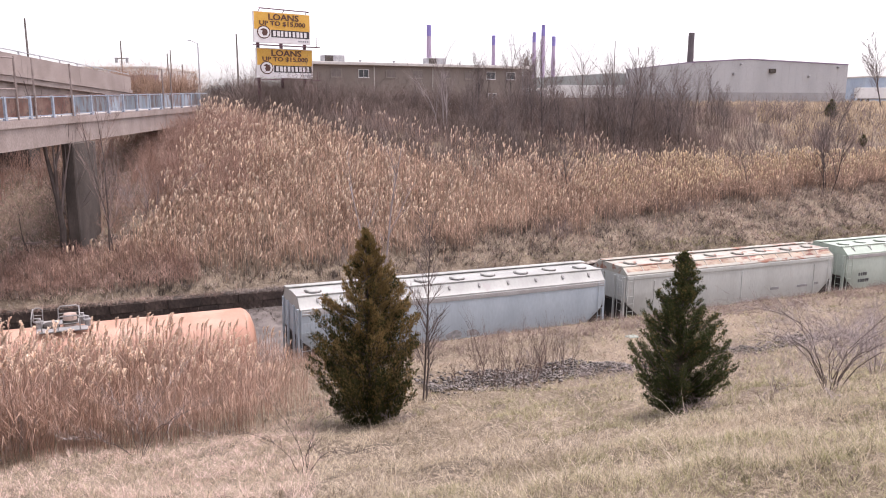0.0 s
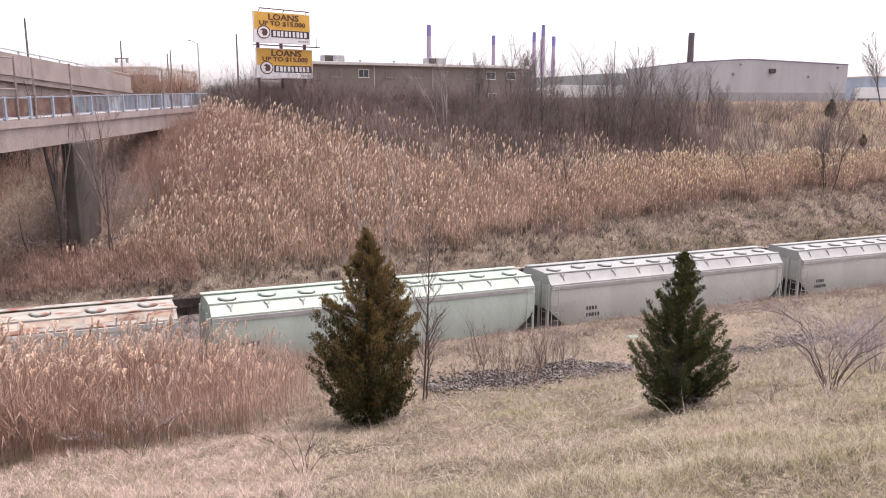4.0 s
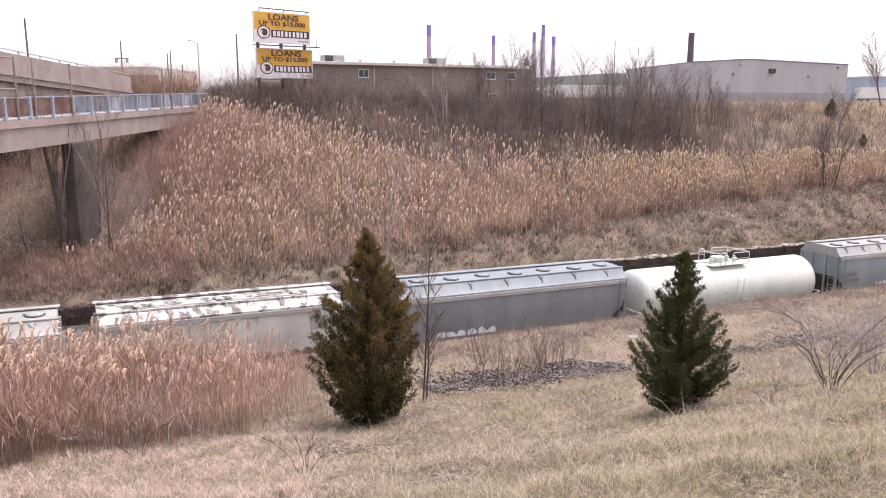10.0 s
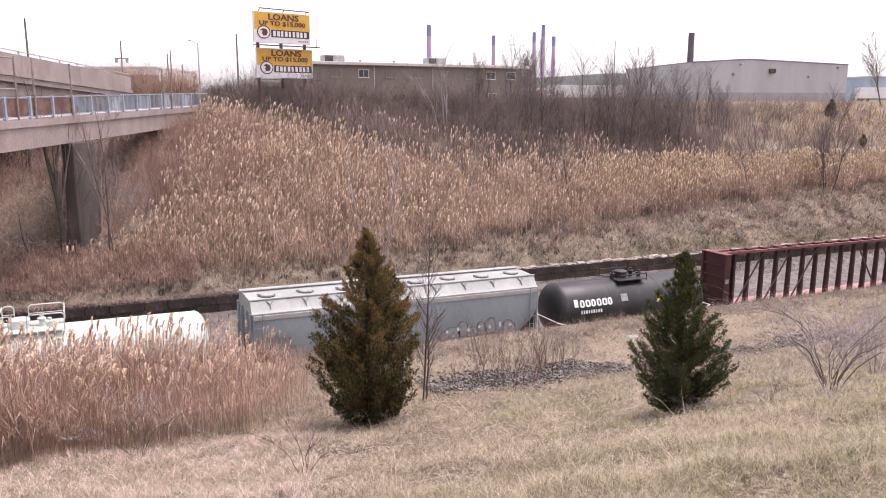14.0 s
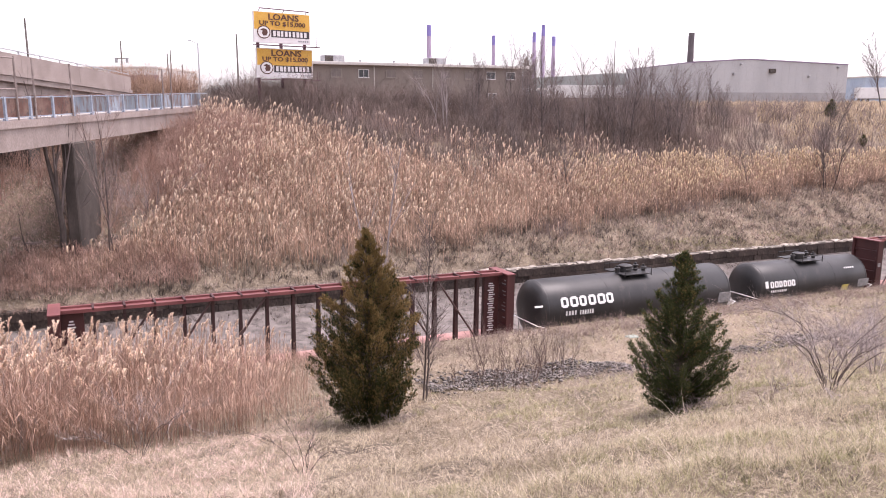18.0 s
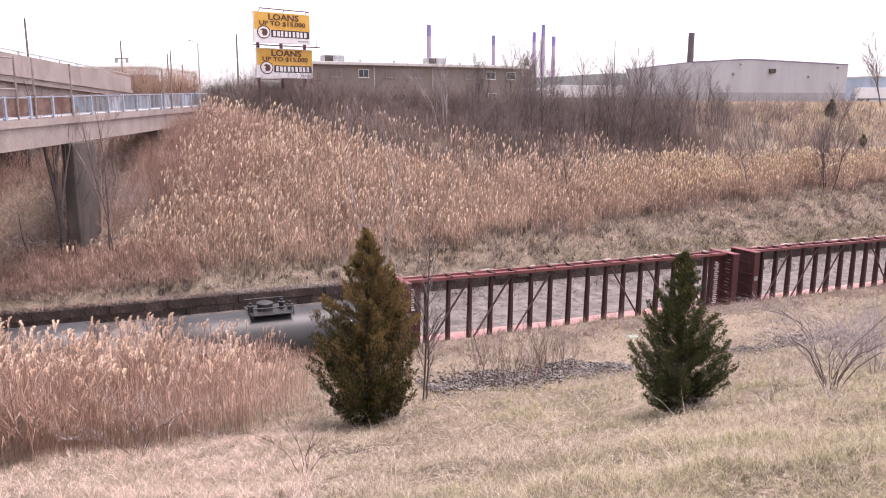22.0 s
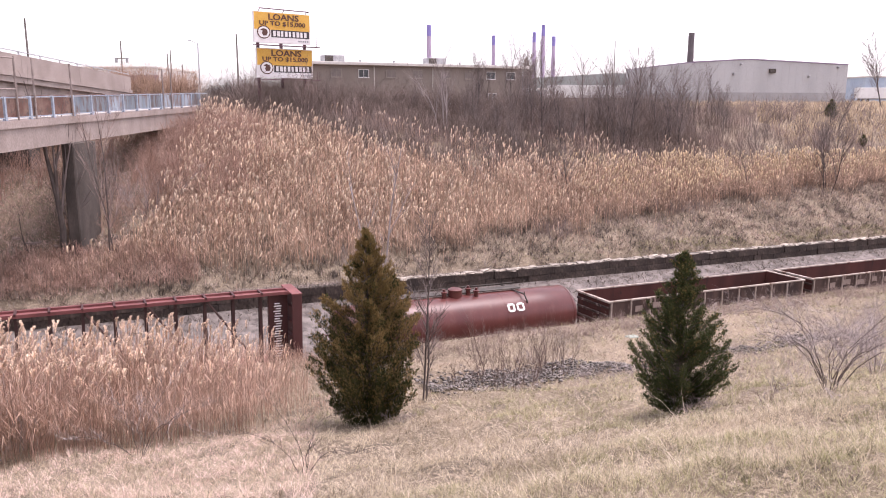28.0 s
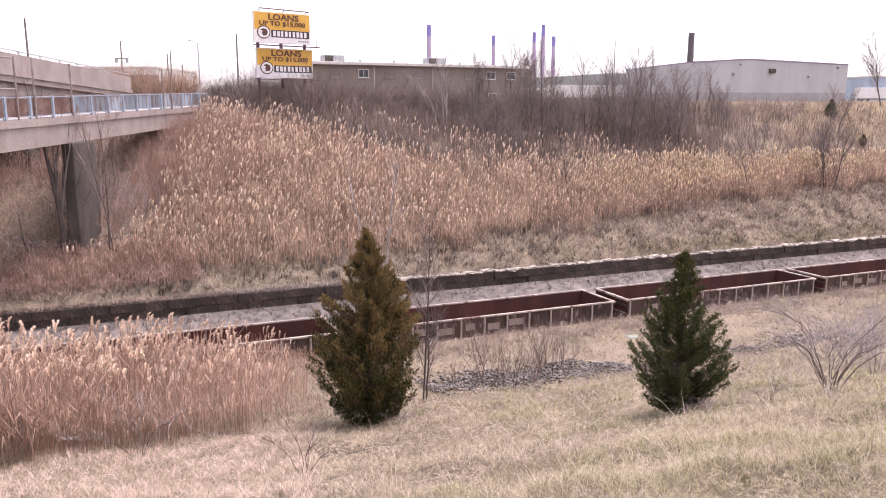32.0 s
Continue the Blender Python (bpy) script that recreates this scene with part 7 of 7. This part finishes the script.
def fan_shrub(x, y, L, n, seed, label, stem=None, twig=None, r0=0.014, flat=1.0):
    """A shrub of long stems that arch out from one foot and carry forked side twigs."""
    r = random.Random(seed)
    t = thing("bare_shrub", label, "shrub", m=put(x, y))
    V, F = [], []

    def ribbon(p, d, ln, w, forks):
        for q in range(3):
            e = p + d * ln / 3
            sd = d.cross(Vector((r.uniform(-1, 1), r.uniform(-1, 1), 0.5))).normalized() * w
            k = len(V)
            V.extend([tuple(p - sd), tuple(p + sd), tuple(e + sd * .7), tuple(e - sd * .7)])
            F.append((k, k + 1, k + 2, k + 3))
            if forks:
                for _ in range(2):
                    ribbon(e, (d + Vector((r.uniform(-.9, .9), r.uniform(-.9, .9), r.uniform(-.2, .7)))).normalized(), ln * r.uniform(0.25, 0.5), w * 0.7, False)
            p, d, w = e, (d + Vector((r.gauss(0, .18), r.gauss(0, .18), r.gauss(0, .12)))).normalized(), w * 0.75

    for i in range(n):
        a, th, ln = 6.2832 * (i + r.random()) / n, r.uniform(0.1, 0.6), L * r.uniform(0.6, 1.0)
        bend = r.uniform(1.1, 2.1)
        p, pts = Vector((math.cos(a) * 0.08, math.sin(a) * 0.08, -0.05)), []
        for q in range(9):
            pts.append(p.copy())
            g = th + bend * (q / 8) ** 1.3
            d = Vector((math.cos(a) * math.sin(g) * flat, math.sin(a) * math.sin(g) * flat, math.cos(g)))
            d = (d + Vector((r.gauss(0, .15), r.gauss(0, .15), r.gauss(0, .10)))).normalized()
            if q > 2:
                for _ in range(r.choice((2, 3, 3))):
                    ribbon(p, (d * 0.8 + Vector((r.uniform(-.8, .8), r.uniform(-.8, .8), r.uniform(-.1, .8)))).normalized(), ln * r.uniform(0.15, 0.34), r0 * 0.42, True)
            p = p + d * ln / 8
        s = Shape()
        s.tube([tuple(q) for q in pts], r0 * r.uniform(0.7, 1.1), 5, r0 * 0.25)
        part("stem", s, stem or BARK, t)
    tagged(raw("twig", (V, F, None), twig or TWIG_PALE, t), kind="stuff")
    return t


bare_tree(9.30, 21.4, 7.7, 201, "slender young bare tree with a straight dark trunk", 1, 22, 0.75, 0.0062, 2, 0.0, TRUNK_D, TWIG_CROWN, wob=0.015, up=0.5, sides=6, short=0.36)
bare_tree(9.62, 21.25, 3.9, 214, "thin dark sapling beside a taller bare tree", 1, 10, 0.7, 0.009, 2, 0.0, TRUNK_D, TWIG_CROWN, wob=0.05, up=0.5, short=0.5)
fan_shrub(13.1, 9.8, 2.7, 15, 31, "arching bare shrub with grey-brown stems")
fan_shrub(16.6, 11.3, 2.2, 12, 32, "lilac-grey tangled bare shrub on the bank", TWIG_PALE, TWIG_PALE, 0.011)
fan_shrub(19.6, 14.2, 2.3, 12, 33, "lilac-grey tangled bare shrub on the bank", TWIG_PALE, TWIG_PALE, 0.012)
fan_shrub(23.0, 17.0, 2.0, 10, 34, "lilac-grey tangled bare shrub on the bank", TWIG_PALE, TWIG_PALE, 0.012)
fan_shrub(18.2, 12.2, 1.9, 10, 41, "lilac-grey tangled bare shrub on the bank", TWIG_PALE, TWIG_PALE, 0.010)
fan_shrub(21.5, 15.2, 2.1, 10, 42, "lilac-grey tangled bare shrub on the bank", TWIG_PALE, TWIG_PALE, 0.012)
fan_shrub(12.3, 10.6, 0.9, 5, 36, "low thin bare shrub in the grass", SAPLING, TWIG_PALE, 0.008, 0.5)
bare_tree(12.9, 21.9, 2.15, 205, "reddish bare saplings beside the rocks", 22, 8, 0.5, 0.0062, 2, 0.34, SAPLING, SAPLING, "sapling_clump", "shrub", 0.08)
bare_tree(15.0, 22.2, 1.95, 206, "reddish bare saplings beside the rocks", 10, 7, 0.4, 0.0065, 2, 0.22, SAPLING, SAPLING, "sapling_clump", "shrub", 0.06)
bare_tree(13.9, 23.2, 1.1, 207, "reddish bare saplings beside the rocks", 8, 3, 0.35, 0.009, 1, 0.4, SAPLING, SAPLING, "sapling_clump", "shrub", 0.1)
bare_tree(11.3, 22.3, 1.3, 215, "reddish bare saplings beside the rocks", 8, 4, 0.4, 0.009, 2, 0.5, SAPLING, SAPLING, "sapling_clump", "shrub", 0.1)
fan_shrub(3.55, 13.5, 1.7, 5, 37, "thin arching bramble stems in the grass", BARK, BARK, 0.009)
fan_shrub(1.0, 19.8, 3.0, 6, 38, "long arching bramble stems before the reeds", BARK, TWIG_PALE, 0.011)
fan_shrub(11.25, 11.55, 0.75, 16, 39, "tangled dry weeds at the foot of the cedar", TWIG_PALE, TWIG_PALE, 0.008)
fan_shrub(7.4, 18.7, 0.8, 14, 40, "tangled dry weeds at the foot of the cedar", TWIG_PALE, TWIG_PALE, 0.008)
bare_tree(1.6, 22.0, 1.6, 212, "grey tangled bush in front of the reeds", 10, 6, 0.6, 0.007, 2, 0.6, TWIG_PALE, TWIG_PALE, "bare_shrub", "shrub", 0.15, 0.4)
bare_tree(-2.0, 22.6, 2.0, 213, "grey tangled bush in front of the reeds", 10, 6, 0.6, 0.007, 2, 0.6, TWIG_PALE, TWIG_PALE, "bare_shrub", "shrub", 0.15, 0.4)
bare_tree(4.7, 58.2, 3.6, 216, "lilac-grey bush beside the bridge pier", 12, 7, 0.5, 0.009, 2, 0.5, TWIG_PALE, TWIG_PALE, "bare_shrub", "shrub", 0.12, 0.5)

bare_tree(8.5, 22.3, 9.0, 233, "pale dead sapling rising behind the cedar", 2, 6, 0.5, 0.0078, 2, 0.05, TWIG_PALE, TWIG_PALE, wob=0.07, short=0.5)

T_A = bare_tree(42.8, 66.2, 11.5, 221, "tall slender bare tree above the reeds", 1, 15, 0.6, 0.0085, 2, 0.0, TRUNK_D, TWIG_CROWN, wob=0.05, short=0.75)
T_B = bare_tree(58.2, 66.0, 9.5, 222, "bare tree with a fine rounded crown in the thicket", 1, 16, 0.7, 0.009, 2, 0.0, TRUNK_D, TWIG_CROWN, wob=0.06, short=0.85)
T_E = bare_tree(50.5, 64.5, 8.0, 229, "bare tree with two thin trunks in the thicket", 2, 12, 0.55, 0.0085, 2, 0.07, TRUNK_D, TWIG_CROWN, wob=0.06, short=0.8)
T_C = bare_tree(39.8, 56.6, 6.6, 223, "slim bare tree standing in the reeds", 1, 14, 0.6, 0.0115, 2, 0.0, TRUNK_D, TWIG_CROWN)
T_D = bare_tree(72.3, 56.8, 8.0, 224, "bare tree with several stems beside the reeds", 3, 11, 0.45, 0.0105, 2, 0.12, TRUNK_D, TWIG_CROWN)
o = bare_tree(-0.6, 54.8, 8.8, 225, "dark bare tree leaning beside the bridge pier", 1, 6, 0.28, 0.026, 2, 0.0, TRUNK_D, TWIG_CROWN, sides=7, wob=0.045)
o.matrix_world = put(-0.6, 54.8) @ pose(0, 0, 0, 0, 3, 0)
o = bare_tree(-0.45, 54.8, 5.6, 227, "dark bare tree leaning beside the bridge pier", 1, 6, 0.5, 0.022, 2, 0.0, TRUNK_D, TWIG_CROWN, sides=6, wob=0.05)
o.matrix_world = put(-0.45, 54.8) @ pose(0, 0, 0, 0, 8, 0)
bare_tree(-2.6, 54.6, 3.4, 234, "thin leaning sapling under the bridge", 2, 6, 0.5, 0.012, 2, 0.2, TRUNK_D, TWIG_RED, wob=0.08)
bare_tree(2.1, 52.7, 12.2, 226, "slender grey bare tree rising before the bridge", 2, 13, 0.42, 0.0062, 2, 0.03, BARK, TWIG_MAUVE, wob=0.05, short=0.7)
bare_tree(34.3, 71.6, 9.8, 228, "pale grey bare tree before the long building", 3, 8, 0.4, 0.008, 2, 0.12, TWIG_PALE, TWIG_PALE)
bare_tree(18.6, 84.0, 6.6, 241, "fine bare tree standing before the billboard", 4, 11, 0.5, 0.006, 2, 0.14, BARK, TWIG_PALE, wob=0.08, short=0.8)
bare_tree(21.4, 75.2, 6.0, 242, "brown bare tree rising out of the thicket", 4, 11, 0.55, 0.007, 2, 0.2, BARK, TWIG_MAUVE, wob=0.08, short=0.85)
bare_tree(23.9, 76.4, 6.3, 243, "brown bare tree rising out of the thicket", 3, 11, 0.55, 0.007, 2, 0.2, BARK, TWIG_MAUVE, wob=0.08, short=0.85)
bare_tree(17.3, 83.7, 5.4, 235, "pale bare bush beside the billboard", 7, 8, 0.5, 0.008, 2, 0.3, TWIG_PALE, TWIG_PALE, "bare_shrub", "shrub", 0.1)
for x_, y_, s_, a_ in ((48.6, 67.6, 1.12, 20), (50.9, 66.5, 1.05, 140), (52.9, 65.6, 1.15, 260), (46.2, 69.0, 0.9, 75)):
    copy_tree(T_B, x_, y_, s_, a_)
r_ = random.Random(9)
for t_, x_, y_, s_ in ((T_C, 74.7, 61.0, 1.15), (T_C, 33.2, 61.0, 0.75), (T_C, 61.5, 57.5, 0.8), (T_C, 95.0, 74.0, 0.9), (T_D, 79.0, 62.0, 0.7), (T_C, 88.5, 69.0, 1.0), (T_C, 68.0, 62.0, 0.85)):
    copy_tree(t_, x_, y_, s_, r_.uniform(0, 360))
for k in range(64):
    x_ = 34 + 40 * r_.random() ** 0.9
    y_ = 64 + 15 * r_.random()
    big = np.interp(x_, (30, 38, 44, 62, 80), (0.5, 0.65, 1.05, 0.98, 0.6)) * r_.uniform(0.6, 1.05)
    t_ = r_.choice((T_A, T_B, T_B, T_E, T_E))
    copy_tree(t_, x_, y_, big * (0.85 if t_ is T_A else 1.0), r_.uniform(0, 360))
for x_, y_, s_ in ((24.5, 79.5, 0.5), (30.0, 80.0, 0.45), (33.5, 77.5, 0.5), (18.8, 80.5, 0.42)):
    copy_tree(T_B, x_, y_, s_, r_.uniform(0, 360))
T_FAR = bare_tree(121.5, 86.0, 10.8, 231, "large bare tree at the edge of the field", 1, 9, 0.6, 0.012, 3, 0.0, TRUNK_D, TWIG_CROWN, short=0.9)
for x_, y_, s_ in ((95, 150, 0.9), (100, 165, 1.0), (88, 140, 0.8), (78, 128, 0.7)):
    copy_tree(T_FAR, x_, y_, s_, r_.uniform(0, 360))

# ---- rocks, slab and litter ----
def rock_template(seed):
    r = random.Random(seed)
    bm = bmesh.new()
    bmesh.ops.create_icosphere(bm, subdivisions=1, radius=0.5)
    for v in bm.verts:
        v.co = Vector((v.co.x * r.uniform(.7, 1.2), v.co.y * r.uniform(.6, 1.1), v.co.z * r.uniform(.4, .8)))
    V, F = [tuple(v.co) for v in bm.verts], [tuple(v.index for v in f.verts) for f in bm.faces]
    bm.free()
    return V, F, [0] * len(F)


ROCKS = [rock_template(k) for k in range(6)]
n = 4200
t_ = rng.random(n)
x = np.where(t_ < 0.75, 10.3 + 7.6 * t_ / 0.75, 20.0 + 7.5 * (t_ - 0.75) / 0.25)
y = np.interp(x, (10, 14, 17, 21, 27.5), (22.9, 22.5, 21.7, 21.2, 20.9)) + rng.normal(0, 0.62, n)
spread("rock_row", ROCKS, x, y, 0.05 + 0.13 * rng.random(n) ** 1.6, 0.2, [ROCK], "row of loose grey rocks along the foot of the bank", "rocks", rng.uniform(0.0, 0.16, n))
s = Shape()
s.box(-0.26, 0.26, -0.18, 0.18, -0.1, 0.06, 0.03)
solid("utility_cover", s, PALE_GREEN, "small pale green utility cover in the grass", "cover", m=put(21.5, 25.9))
s = Shape()
s.prism([(-0.5, -0.1), (0.6, -0.2), (0.5, 0.5), (-0.3, 0.4)], "z", 0.0, 0.12)
SLAB = solid("concrete_rubble", s, CONCRETE, "broken slab of pale concrete lying on the bank", "rubble", m=put(-2.6, 55.7))
for x_, y_, z_, sc in ((-1.2, 55.0, 0.0, 0.7), (-3.6, 56.6, 0.0, 0.8), (20.5, 74.5, 0.3, 2.4), (21.8, 75.2, 0.3, 2.0), (23.2, 74.6, 0.2, 1.8)):
    o = copy_thing(SLAB, put(x_, y_, r_.uniform(0, 360), z_) @ pose(0, 0, 0, r_.uniform(-25, 25) if sc > 1 else 0, r_.uniform(-20, 20) if sc > 1 else 0, 0))
    o.scale = (sc, sc, sc)
s = Shape()
s.box(-8.0, 13.0, -0.1, 0.1, 12.35, 12.68, 0.02)
g_ = thing("guard_rail", "long pale guard rail before the building", "guard rail", m=VIEW @ pose(0, 91.0, 0))
part("beam", s, FASCIA, g_)
for k in range(11):
    s = Shape()
    s.box(-7.8 + 2 * k - 0.06, -7.8 + 2 * k + 0.06, 0.1, 0.2, 11.2, 12.66)
    part("post", s, POLE, g_)

motions()
